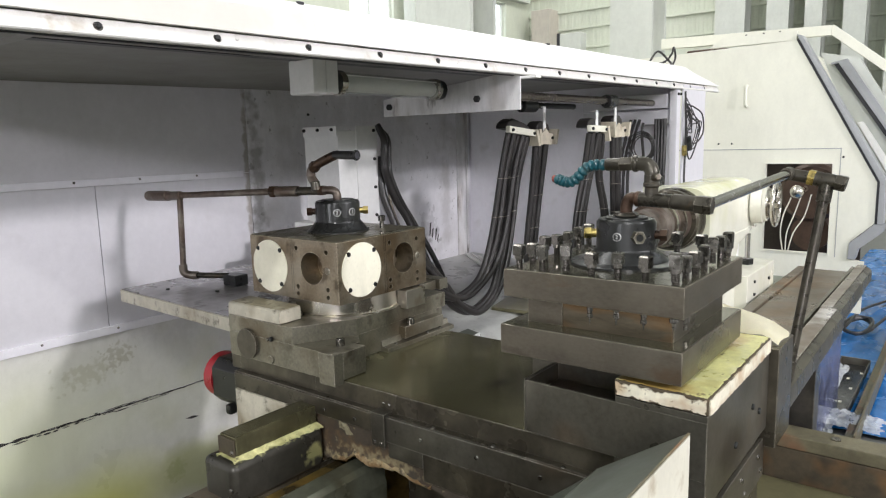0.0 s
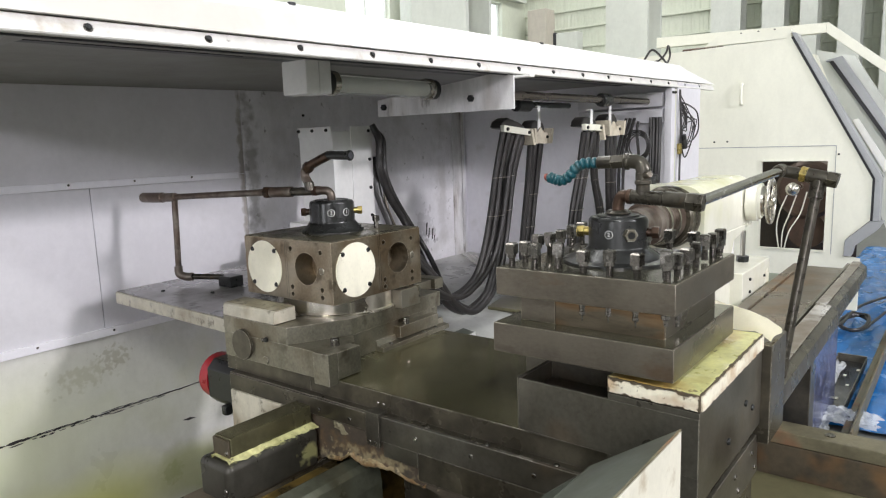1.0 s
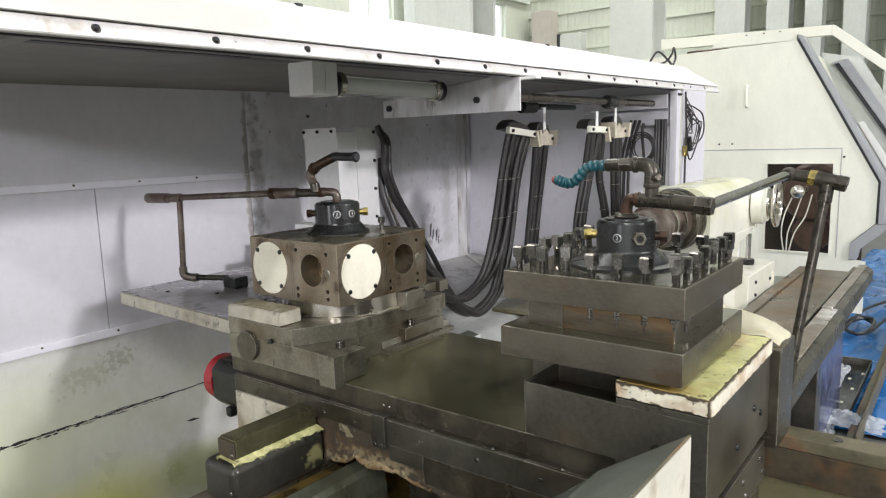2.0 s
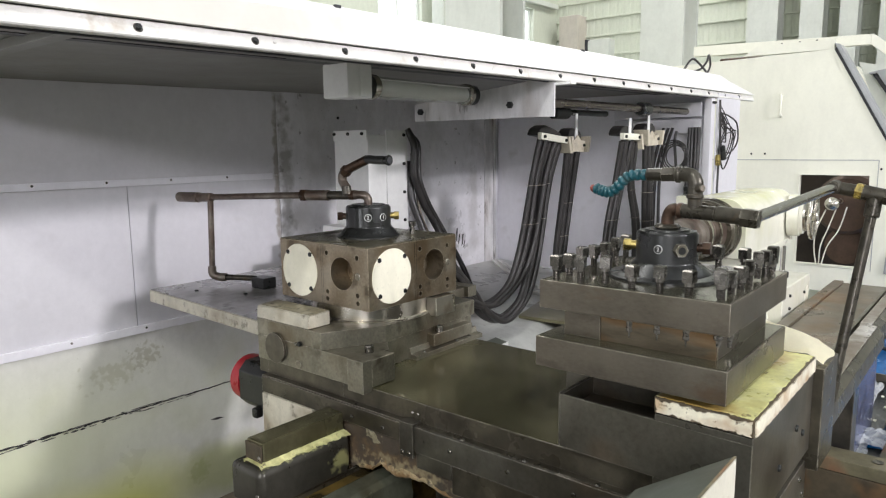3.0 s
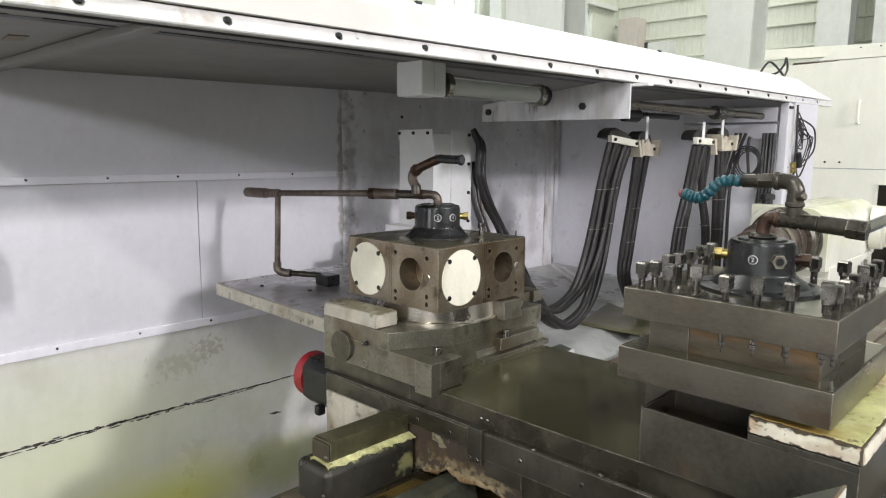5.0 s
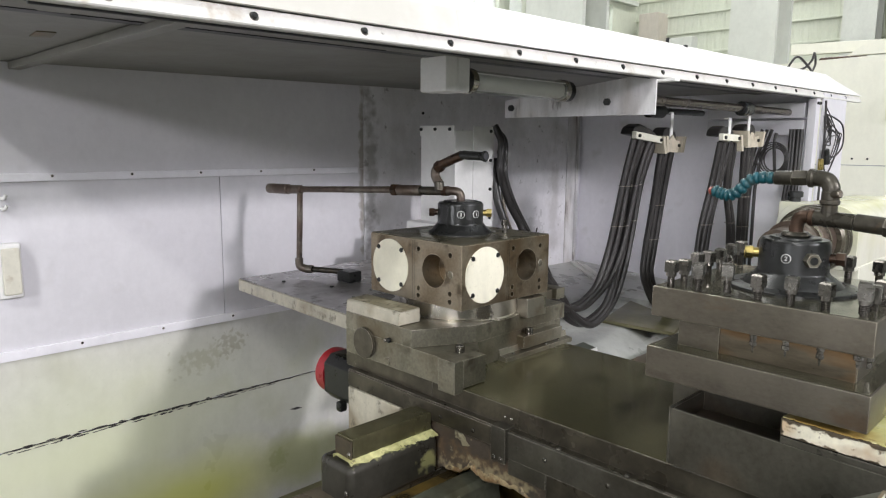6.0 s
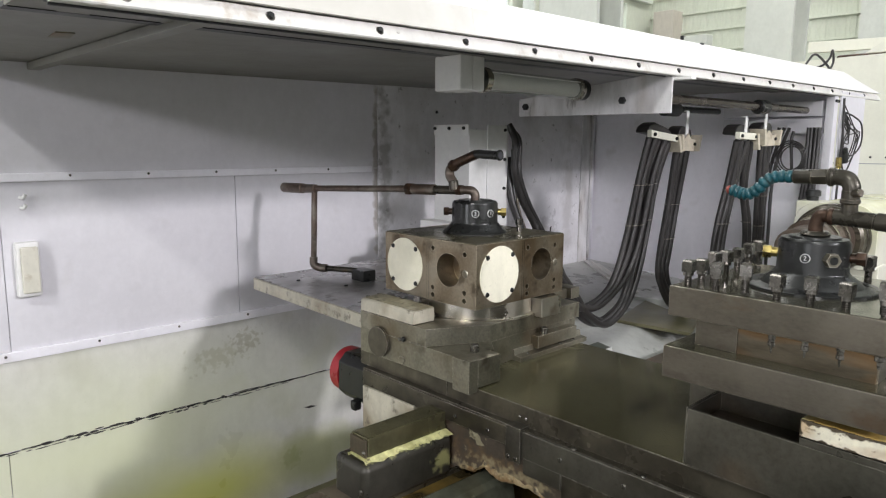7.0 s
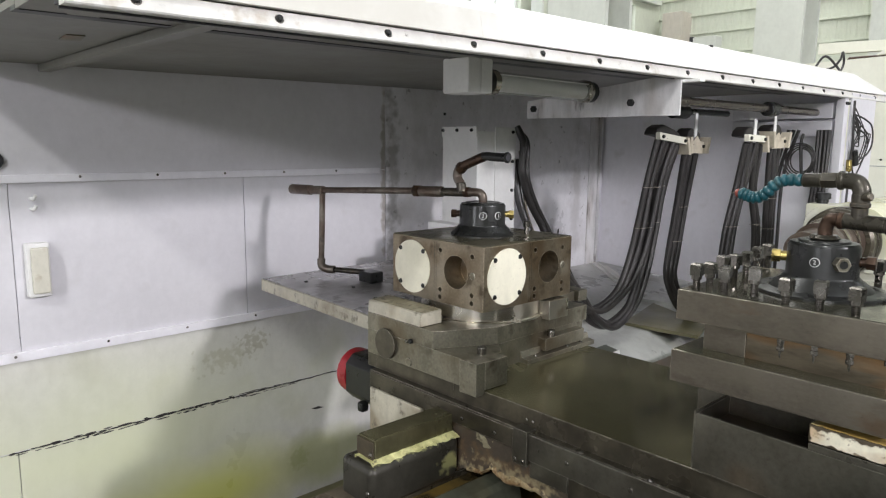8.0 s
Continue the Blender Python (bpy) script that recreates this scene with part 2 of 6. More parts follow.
M_rubber = surface("black_rubber", (0.024, 0.022, 0.021), 0.42, 0, 0.25, 12, 90, 0.06, [((0.07, 0.06, 0.05), 7, 0.58, 0.76, 0.5)], grime=0.05)
M_blue_hose = surface("blue_plastic_hose", (0.008, 0.075, 0.095), 0.38, 0, 0.3, 30, 90, 0.05, [((0.05, 0.08, 0.075), 40, 0.52, 0.66, 0.7)])
M_red = surface("red_motor_cap", (0.33, 0.015, 0.025), 0.35, 0, 0.1, 20, 60, 0.05)
M_orange = surface("red_orange_nozzle", (0.24, 0.055, 0.04), 0.4, 0, 0.2, 20, 60, 0.05)
M_bed = surface("bed_way_iron", (0.15, 0.125, 0.09), 0.32, 0.4, 0.15, 4, 60, 0.05, [((0.24, 0.13, 0.05), 3, 0.5, 0.68, 0.6)])
M_tray = surface("pale_swarf_tray", (0.5, 0.51, 0.48), 0.34, 0.05, 0.1, 3, 40, 0.04, [((0.24, 0.23, 0.17), 4, 0.54, 0.7, 0.6), ((0.1, 0.09, 0.07), 14, 0.6, 0.7, 0.6)], grime=0.15)
M_ply = surface("oily_green_plate", (0.15, 0.14, 0.075), 0.38, 0.1, 0.15, 3, 40, 0.08, [((0.22, 0.2, 0.12), 5, 0.52, 0.7, 0.5)])
M_board = surface("rust_streaked_board", (0.145, 0.13, 0.08), 0.5, 0.1, 0.25, 6, 60, 0.2, [((0.22, 0.075, 0.035), 6, 0.54, 0.68, 0.6), ((0.05, 0.043, 0.03), 5, 0.5, 0.68, 0.6)])
M_enc = surface("ivory_enclosure_paint", (0.78, 0.775, 0.67), 0.4, 0, 0.03, 2, 40, 0.03, grime=0.05)
M_enc_grey = surface("grey_enclosure_trim", (0.36, 0.37, 0.38), 0.36, 0.1, 0.06, 4, 40, 0.03, grime=0.05)
M_gasket = surface("black_gasket", (0.03, 0.03, 0.035), 0.5, 0, 0.1, 10, 40, 0.05)
M_inside = surface("unlit_interior_sheet", (0.028, 0.02, 0.016), 0.5, 0.2, 0.3, 5, 40, 0.1)
M_drum = surface("brown_chuck_iron", (0.085, 0.052, 0.036), 0.45, 0.3, 0.25, 8, 60, 0.1)
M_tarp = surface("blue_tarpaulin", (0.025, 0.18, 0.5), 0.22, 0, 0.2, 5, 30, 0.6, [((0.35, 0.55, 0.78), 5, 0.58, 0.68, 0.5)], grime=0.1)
M_floor = surface("hall_concrete", (0.17, 0.172, 0.16), 0.5, 0, 0.15, 1.5, 30, 0.1)
M_hall = surface("pale_green_cladding", (0.6, 0.63, 0.53), 0.55, 0, 0.05, 1, 20, 0.03, grime=0.08)
# For the unseen walls: grey chosen to cut the fill light they bounce.
M_hall_grey = surface("fill_cutting_wall_grey", (0.34, 0.355, 0.32), 0.55, 0, 0.1, 0.6, 20, 0.03, grime=0.1)
M_col = surface("cream_column_paint", (0.6, 0.62, 0.57), 0.45, 0, 0.05, 2, 20, 0.03, grime=0.06)
M_roof = surface("roof_sheet", (0.6, 0.62, 0.6), 0.6, 0, 0.05, 1, 20, 0.03, grime=0)
M_grey_box = surface("beige_box_paint", (0.5, 0.46, 0.4), 0.5, 0, 0.06, 3, 30, 0.03)
M_sealant = surface("black_sealant", (0.03, 0.028, 0.026), 0.6, 0, 0.3, 30, 90, 0.4)
M_white = surface("white_lamp_box", (0.74, 0.74, 0.72), 0.4, 0, 0.04, 5, 40, 0.04, grime=0.06)
M_cloth = surface("cream_cloth", (0.9, 0.86, 0.68), 0.8, 0, 0.04, 12, 200, 0.3, grime=0.03)
M_green = surface("grey_green_sheet", (0.095, 0.104, 0.085), 0.5, 0.15, 0.15, 5, 60, 0.05, [((0.05, 0.042, 0.028), 6, 0.52, 0.72, 0.6), ((0.16, 0.18, 0.17), 4, 0.55, 0.7, 0.5)])
M_offwhite = surface("scuffed_white_sheet", (0.68, 0.66, 0.56), 0.45, 0, 0.06, 8, 60, 0.05, [((0.35, 0.28, 0.18), 14, 0.6, 0.72, 0.6)])

M_wiper = surface("scummy_wiper_iron", (0.05, 0.047, 0.038), 0.3, 0.4, 0.25, 8, 60, 0.08, wear=((0.34, 0.33, 0.28), 0.006))
M_shelf = surface("soiled_shaded_cream", (0.5, 0.47, 0.38), 0.42, 0, 0.15, 6, 50, 0.08, [((0.24, 0.19, 0.12), 8, 0.46, 0.66, 0.7), ((0.08, 0.065, 0.045), 22, 0.58, 0.68, 0.75)], grime=0.2, wear=((0.09, 0.07, 0.045), 0.003))
M_skin = surface("worn_bare_plate", (0.4, 0.39, 0.385), 0.3, 0.35, 0.15, 4, 60, 0.04, [((0.16, 0.145, 0.12), 5, 0.5, 0.66, 0.75), ((0.1, 0.085, 0.065), 13, 0.56, 0.66, 0.7), ((0.55, 0.54, 0.54), 9, 0.56, 0.68, 0.4)], grime=0.2)
# Tarpaulin's blue reflection and the film's sparkles are put into this colour.
M_lav = surface("glint_spotted_wrapped_skirt", (0.12, 0.14, 0.27), 0.1, 0, 0.3, 9, 40, 0.9, [((0.025, 0.03, 0.07), 6, 0.48, 0.62, 0.8), ((0.5, 0.54, 0.62), 16, 0.6, 0.66, 0.7)], grime=0.1)
zone(M_cream, (0.52, 0.53, 0.24), (-1.0, 3.35, 1.465), (0.3, 0.6, 0.05), 0.7, 8, 0.75, 0.9)
zone(M_cream, (0.3, 0.24, 0.14), (-0.84, 3.68, 1.33), (0.05, 0.09, 0.12), 1.5, 22, 0.6, 0.8)
zone(M_cream_chip, (0.34, 0.17, 0.07), (-0.4, 1.27, 1.19), (0.08, 0.03, 0.012), 1.2, 30, 0.35, 0.8)
zone(M_cream_chip, (0.36, 0.2, 0.09), (-0.354, 1.5, 1.182), (0.03, 0.3, 0.01), 1.2, 30, 0.3, 0.8)
zone(M_canopy, (0.56, 0.54, 0.47), (-1.36, 0.75, 2.0), (0.2, 0.9, 0.2), 0.8, 7, 0.7, 0.8)
zone(M_yellow, (0.33, 0.19, 0.04), (-0.47, 1.295, 1.212), (0.1, 0.05, 0.05), 0.6, 22, 0.85, 0.5)
zone(M_yellow, (0.3, 0.17, 0.05), (-0.44, 1.66, 1.212), (0.06, 0.1, 0.05), 0.8, 22, 0.7, 0.6)
zone(M_peel, (0.13, 0.085, 0.045), (-1.27, 1.3, 0.86), (0.2, 0.3, 0.03), 2.2, 40, 0.75, 0.8)
zone(M_peel, (0.27, 0.225, 0.135), (-1.2, 1.3, 0.848), (0.15, 0.3, 0.018), 3.0, 40, 0.9, 0.9)
zone(M_peel, (0.3, 0.25, 0.15), (-1.37, 1.3, 0.815), (0.055, 0.3, 0.02), 3.0, 40, 0.9, 0.9)
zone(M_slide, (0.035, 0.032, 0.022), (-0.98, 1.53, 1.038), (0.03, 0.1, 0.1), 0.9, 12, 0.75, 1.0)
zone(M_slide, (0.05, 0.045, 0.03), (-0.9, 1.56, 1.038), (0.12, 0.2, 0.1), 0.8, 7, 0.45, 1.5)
zone(M_wiper, (0.5, 0.49, 0.24), (-1.43, 1.15, 0.905), (0.02, 0.2, 0.016), 1.4, 60, 0.9, 0.7)
zone(M_wiper, (0.42, 0.41, 0.19), (-1.41, 1.255, 0.832), (0.05, 0.05, 0.028), 1.1, 38, 0.9, 0.5)

M_bar = surface("grey_edge_bar", (0.2, 0.175, 0.14), 0.32, 0.35, 0.15, 6, 60, 0.06, [((0.12, 0.085, 0.055), 6, 0.5, 0.7, 0.7)], wear=((0.5, 0.46, 0.4), 0.004))
# White reflection on the bar's top, put into its colour.
zone(M_bar, (0.72, 0.71, 0.69), (-0.41, 3.05, 0.98), (0.09, 0.22, 0.1), 1.5, 14, 0.55, 0.7)

M_way = surface("grey_green_bed_paint", (0.3, 0.33, 0.28), 0.3, 0.1, 0.1, 4, 50, 0.04, [((0.18, 0.16, 0.1), 5, 0.58, 0.72, 0.5)])
M_tan = surface("tan_fibre_cheek", (0.52, 0.47, 0.37), 0.5, 0, 0.12, 20, 80, 0.1, [((0.28, 0.22, 0.15), 18, 0.54, 0.68, 0.6)])

M_core = surface("rust_streaked_core", (0.12, 0.1, 0.07), 0.38, 0.6, 0.25, 12, 80, 0.05,
                 [((0.27, 0.15, 0.06), 7, 0.42, 0.6, 0.85), ((0.045, 0.036, 0.024), 14, 0.52, 0.7, 0.7)], stretch=(0.5, 0.5, 2.6))
M_wet = surface("oil_wet_ground_steel", (0.2, 0.19, 0.145), 0.13, 0.8, 0.2, 5, 60, 0.02, [((0.1, 0.1, 0.05), 5, 0.46, 0.66, 0.7), ((0.08, 0.065, 0.045), 13, 0.56, 0.66, 0.6)], grime=0.1)
# Pale spots are highlights on the wet pan, put into the colour.
M_drip = surface("oily_glint_spotted_pan", (0.05, 0.052, 0.055), 0.14, 0.7, 0.25, 6, 40, 0.5, [((0.4, 0.42, 0.45), 14, 0.58, 0.68, 0.6)], grime=0.1)
M_thread = surface("oiled_screw_thread", (0.075, 0.068, 0.06), 0.25, 0.8, 0.3, 30, 120, 0.03)
M_crust = surface("curled_paint_crust", (0.3, 0.235, 0.13), 0.6, 0, 0.3, 30, 140, 0.6,
                  [((0.17, 0.095, 0.035), 22, 0.46, 0.58, 0.85), ((0.05, 0.038, 0.022), 50, 0.54, 0.62, 0.9)])
M_vee = surface("wet_grey_green_way", (0.13, 0.135, 0.1), 0.2, 0.4, 0.2, 5, 60, 0.04,
                [((0.06, 0.055, 0.028), 6, 0.5, 0.66, 0.7), ((0.22, 0.235, 0.18), 9, 0.53, 0.68, 0.5)], wear=((0.5, 0.5, 0.42), 0.004))
M_ledge = surface("oil_flooded_ledge", (0.11, 0.075, 0.025), 0.14, 0.1, 0.3, 6, 60, 0.05,
                  [((0.2, 0.13, 0.035), 7, 0.5, 0.64, 0.7), ((0.03, 0.024, 0.014), 9, 0.52, 0.66, 0.8)])

# Bright base and pale specks put the film's sparkle into its colour.
M_film = surface("clear_wrapping_film", (0.72, 0.75, 0.8), 0.08, 0, 0.25, 12, 60, 0.8, [((0.8, 0.84, 0.92), 22, 0.56, 0.64, 0.8)], grime=0)
M_film.node_tree.nodes["Principled BSDF"].inputs["Alpha"].default_value = 0.55

M_strip = surface("streaked_corner_enamel", (0.7, 0.69, 0.69), 0.42, 0, 0.1, 5, 50, 0.06,
                  [((0.35, 0.3, 0.25), 7, 0.5, 0.66, 0.6), ((0.1, 0.085, 0.07), 14, 0.58, 0.66, 0.7)], stretch=(1, 1, 0.25), grime=0.25)

M_glass = bpy.data.materials.new("clear_glass")
M_glass.use_nodes = True
gb = M_glass.node_tree.nodes["Principled BSDF"]
gb.inputs["Base Color"].default_value = (0.8, 0.85, 0.82, 1)
gb.inputs["Roughness"].default_value, gb.inputs["Alpha"].default_value, gb.inputs["IOR"].default_value = 0.08, 0.3, 1.45
M_pane = bpy.data.materials.new("bright_window_pane")
M_pane.use_nodes = True
pb = M_pane.node_tree.nodes["Principled BSDF"]
pb.inputs["Base Color"].default_value = (0.8, 0.85, 0.9, 1)
pb.inputs["Emission Color"].default_value = (0.9, 0.95, 1.0, 1)
pb.inputs["Emission Strength"].default_value = 1.3

# coolant and grease marks on the guard, and light put into its panels' colour
# Next two: yellow-green glow of the coolant, painted over its real stains.
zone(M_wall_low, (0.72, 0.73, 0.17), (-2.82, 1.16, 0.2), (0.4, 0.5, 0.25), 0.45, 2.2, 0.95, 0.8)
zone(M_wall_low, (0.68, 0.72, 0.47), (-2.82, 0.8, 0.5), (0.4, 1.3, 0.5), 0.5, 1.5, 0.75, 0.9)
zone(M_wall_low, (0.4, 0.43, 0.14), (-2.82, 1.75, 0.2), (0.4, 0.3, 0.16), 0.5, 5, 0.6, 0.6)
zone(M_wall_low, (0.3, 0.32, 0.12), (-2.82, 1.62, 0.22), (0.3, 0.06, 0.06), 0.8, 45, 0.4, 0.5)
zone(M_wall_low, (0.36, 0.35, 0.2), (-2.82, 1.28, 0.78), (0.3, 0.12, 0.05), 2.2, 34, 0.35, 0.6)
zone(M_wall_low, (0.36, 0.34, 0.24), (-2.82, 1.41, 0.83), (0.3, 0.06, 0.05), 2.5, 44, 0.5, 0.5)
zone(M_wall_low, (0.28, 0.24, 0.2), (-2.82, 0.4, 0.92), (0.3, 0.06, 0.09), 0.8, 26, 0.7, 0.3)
zone(M_wall, (0.3, 0.27, 0.23), (-2.82, 2.13, 1.55), (0.3, 0.02, 0.55), 1.2, 22, 0.8, 0.6)
zone(M_wall_dirty, (0.2, 0.19, 0.17), (-2.82, 2.18, 1.5), (0.3, 0.05, 0.6), 1.4, 20, 0.6, 0.8)
zone(M_wall_dirty, (0.1, 0.09, 0.085), (-2.82, 3.52, 1.14), (0.3, 0.1, 0.1), 2.5, 24, 0.5, 0.4)
zone(M_wall_dirty, (0.3, 0.28, 0.25), (-2.82, 3.7, 1.3), (0.3, 0.07, 0.4), 1.5, 12, 0.4, 0.8)
# Paler patch: the panel's brighter lit part, put into its colour.
zone(M_wall_dirty, (0.72, 0.71, 0.74), (-2.82, 3.1, 1.25), (0.3, 0.8, 0.33), 0.5, 4, 0.6, 0.6)


# ---- mesh helpers ----
ORIG = {}


def thing(name, at, label, category, group="", kind=""):
    e = new(name)
    e.location = at
    e.empty_display_size = 0.05
    ORIG[e.name] = Vector(at)
    return tagged(e, label, category, group, kind)


def mesh_of(bm, name, material, smooth=False):
    """A mesh; smooth: rounded edges shade softly while its flat faces stay flat (normals weighted by area)."""
    bmesh.ops.recalc_face_normals(bm, faces=bm.faces)
    normals = []
    if smooth:
        bm.normal_update()
        areas = {f: f.calc_area() for f in bm.faces}
        for f in bm.faces:
            for lp in f.loops:
                s = Vector((0, 0, 0))
                for g in lp.vert.link_faces:
                    if g.normal.dot(f.normal) > 0.78:
                        s += g.normal * areas[g]
                normals.append(s.normalized() if s.length > 1e-12 else f.normal.copy())
    me = bpy.data.meshes.new(name)
    bm.to_mesh(me)
    bm.free()
    if material:
        me.materials.append(material)
    if smooth:
        for p in me.polygons:
            p.use_smooth = True
        me.normals_split_custom_set(normals)
    return me


def part(name, bm, material, parent, label="", smooth=True):
    o = ORIG[parent.name]
    bmesh.ops.translate(bm, vec=-o, verts=bm.verts)
    ob = new(name, mesh_of(bm, name, material, smooth))
    ob.parent = parent
    ORIG[ob.name] = o
    return tagged(ob, label)


def solid(name, bm, material, label="", category="", kind="", group="", smooth=True):
    ob = new(name, mesh_of(bm, name, material, smooth))
    ORIG[ob.name] = Vector((0, 0, 0))
    return tagged(ob, label, category, group, kind)


def place(name, me, parent, at, rot=(0, 0, 0)):
    ob = new(name, me)
    ob.parent = parent
    ob.matrix_basis = pose(*(Vector(at) - ORIG[parent.name]), *rot)
    ORIG[ob.name] = ORIG[parent.name]
    return ob


def box(x0, x1, y0, y1, z0, z1, bev=0.0, bm=None, seg=2):
    bm = bm or bmesh.new()
    r = bmesh.ops.create_cube(bm, size=1)
    vs = r["verts"]
    for v in vs:
        v.co = Vector((x0 + (v.co.x + 0.5) * (x1 - x0), y0 + (v.co.y + 0.5) * (y1 - y0), z0 + (v.co.z + 0.5) * (z1 - z0)))
    if bev:
        es = list({e for v in vs for e in v.link_edges})
        bmesh.ops.bevel(bm, geom=es, offset=bev, segments=seg, profile=0.5, affect="EDGES")
    return bm


def prism(poly, axis, a, b, bev=0.0, bm=None):
    """A polygon of the two other axes, drawn out along an axis from a to b."""
    bm = bm or bmesh.new()

    def at(p, w):
        return {"x": (w, p[0], p[1]), "y": (p[0], w, p[1]), "z": (p[0], p[1], w)}[axis]
    lo = [bm.verts.new(at(p, a)) for p in poly]
    hi = [bm.verts.new(at(p, b)) for p in poly]
    fs = [bm.faces.new(lo), bm.faces.new(hi)]
    k = len(poly)
    for i in range(k):
        fs.append(bm.faces.new((lo[i], lo[(i + 1) % k], hi[(i + 1) % k], hi[i])))
    bmesh.ops.recalc_face_normals(bm, faces=fs)
    if bev:
        es = list({e for f in fs for e in f.edges})
        bmesh.ops.bevel(bm, geom=es, offset=bev, segments=2, profile=0.5, affect="EDGES")
    return bm


def lathe(p0, p1, prof, seg=32, bm=None):
    """A turned body from p0 towards p1: prof holds (share of the way, radius)."""
    bm = bm or bmesh.new()
    p0, p1 = Vector(p0), Vector(p1)
    d = p1 - p0
    q = d.to_track_quat("Z", "Y")
    rings = []
    for s, r in prof:
        rings.append([bm.verts.new(p0 + d * s + q @ Vector((r * math.cos(2 * math.pi * i / seg), r * math.sin(2 * math.pi * i / seg), 0))) for i in range(seg)])
    for a, b in zip(rings, rings[1:]):
        for i in range(seg):
            bm.faces.new((a[i], a[(i + 1) % seg], b[(i + 1) % seg], b[i]))
    bm.faces.new(rings[0][::-1])
    bm.faces.new(rings[-1])
    return bm


def rod(p0, p1, r, seg=16, bm=None, ease=0.0):
    n = (Vector(p1) - Vector(p0)).length
    e = min(0.45, ease / n)
    prof = [(0, r - ease), (e, r), (1 - e, r), (1, r - ease)] if ease else [(0, r), (1, r)]
    return lathe(p0, p1, prof, seg, bm)


def spline(pts, n=8):
    p = [Vector(v) for v in pts]
    p = [2 * p[0] - p[1]] + p + [2 * p[-1] - p[-2]]
    out = []
    for i in range(1, len(p) - 2):
        for k in range(n):
            t = k / n
            out.append(0.5 * ((2 * p[i]) + (p[i + 1] - p[i - 1]) * t + (2 * p[i - 1] - 5 * p[i] + 4 * p[i + 1] - p[i + 2]) * t * t + (3 * p[i] - p[i - 1] - 3 * p[i + 1] + p[i + 2]) * t ** 3))
    out.append(p[-2])
    return out


def tube(pts, r, seg=10, n=8, bm=None, radius=None):
    """A round tube through points; radius(share) may vary it."""
    bm = bm or bmesh.new()
    c = spline(pts, n) if n > 1 else [Vector(v) for v in pts]
    side, rings = None, []
    for i, v in enumerate(c):
        d = (c[min(i + 1, len(c) - 1)] - c[max(i - 1, 0)]).normalized()
        if side is None:
            side = d.orthogonal().normalized()
        side = (side - d * side.dot(d)).normalized()
        up = d.cross(side)
        rr = r if radius is None else radius(i / (len(c) - 1))
        rings.append([bm.verts.new(v + (side * math.cos(2 * math.pi * k / seg) + up * math.sin(2 * math.pi * k / seg)) * rr) for k in range(seg)])
    for a, b in zip(rings, rings[1:]):
        for k in range(seg):
            bm.faces.new((a[k], a[(k + 1) % seg], b[(k + 1) % seg], b[k]))
    bm.faces.new(rings[0][::-1])
    bm.faces.new(rings[-1])
    return bm


def cut(body, cutter):
    """body less cutter, as a new bmesh."""
    obs = []
    for k, b in (("body", body), ("cutter", cutter)):
        bmesh.ops.recalc_face_normals(b, faces=b.faces)
        me = bpy.data.meshes.new(k)
        b.to_mesh(me)
        b.free()
        obs.append(new(k, me))
    md = obs[0].modifiers.new("cut", "BOOLEAN")
    md.operation, md.solver, md.object = "DIFFERENCE", "EXACT", obs[1]
    me = bpy.data.meshes.new_from_object(obs[0].evaluated_get(bpy.context.evaluated_depsgraph_get()))
    out = bmesh.new()
    out.from_mesh(me)
    for o in obs:
        bpy.data.objects.remove(o)
    bpy.data.meshes.remove(me)
    return out


def hexnut(p0, p1, r, bm=None):
    return lathe(p0, p1, [(0, r * 0.94), (0.1, r), (0.9, r), (1, r * 0.94)], 6, bm)


def small_mesh(bm, name, material, smooth=True):
    return mesh_of(bm, name, material, smooth)


def lettering(body, size, m, material, name, parent, depth=0.0006):
    c = bpy.data.curves.new("writing", "FONT")
    c.body, c.size, c.align_x, c.align_y, c.extrude = body, size, "CENTER", "CENTER", depth
    tmp = new("writing", c)
    me = bpy.data.meshes.new_from_object(tmp.evaluated_get(bpy.context.evaluated_depsgraph_get()))
    bpy.data.objects.remove(tmp)
    me.materials.clear()
    me.materials.append(material)
    ob = new(name, me)
    ob.parent = parent
    ob.matrix_basis = Matrix.Translation(-ORIG[parent.name]) @ m
    ORIG[ob.name] = ORIG[parent.name]
    return ob


# shared small pieces, axis along z
washer_m = small_mesh(lathe((0, 0, 0), (0, 0, 0.0022), [(0, 0.0095), (0.7, 0.0095), (1, 0.0085)], 16), "washer", M_screw)
bolt_m = small_mesh(lathe((0, 0, 0), (0, 0, 0.008), [(0, 0.0075), (0.7, 0.0075), (1, 0.006)], 12), "bolt", M_black)
screw_m = small_mesh(lathe((0, 0, 0), (0, 0, 0.003), [(0, 0.006), (0.6, 0.006), (1, 0.0045)], 10), "screw", M_screw)
rivet_m = small_mesh(lathe((0, 0, 0), (0, 0, 0.004), [(0, 0.007), (0.5, 0.006), (1, 0.003)], 10), "rivet", M_screw)


def socket_screw(r=0.013, h=0.02):
    bm = lathe((0, 0, 0), (0, 0, h), [(0, r), (0.9, r), (1, r * 0.9), (1, r * 0.5), (0.5, r * 0.5)], 16)
    return small_mesh(bm, "cap_screw", M_screw)


cap_m = socket_screw()
pop_m = small_mesh(lathe((0, 0, 0), (0, 0, 0.003), [(0, 0.005), (0.6, 0.0045), (1, 0.003)], 10), "bolt", M_screw)

# ---- hall ----
solid("ground", box(-70, 70, -70, 90, -0.3, 0, 0), M_floor, "grey concrete hall floor", "floor", "structure", smooth=False)


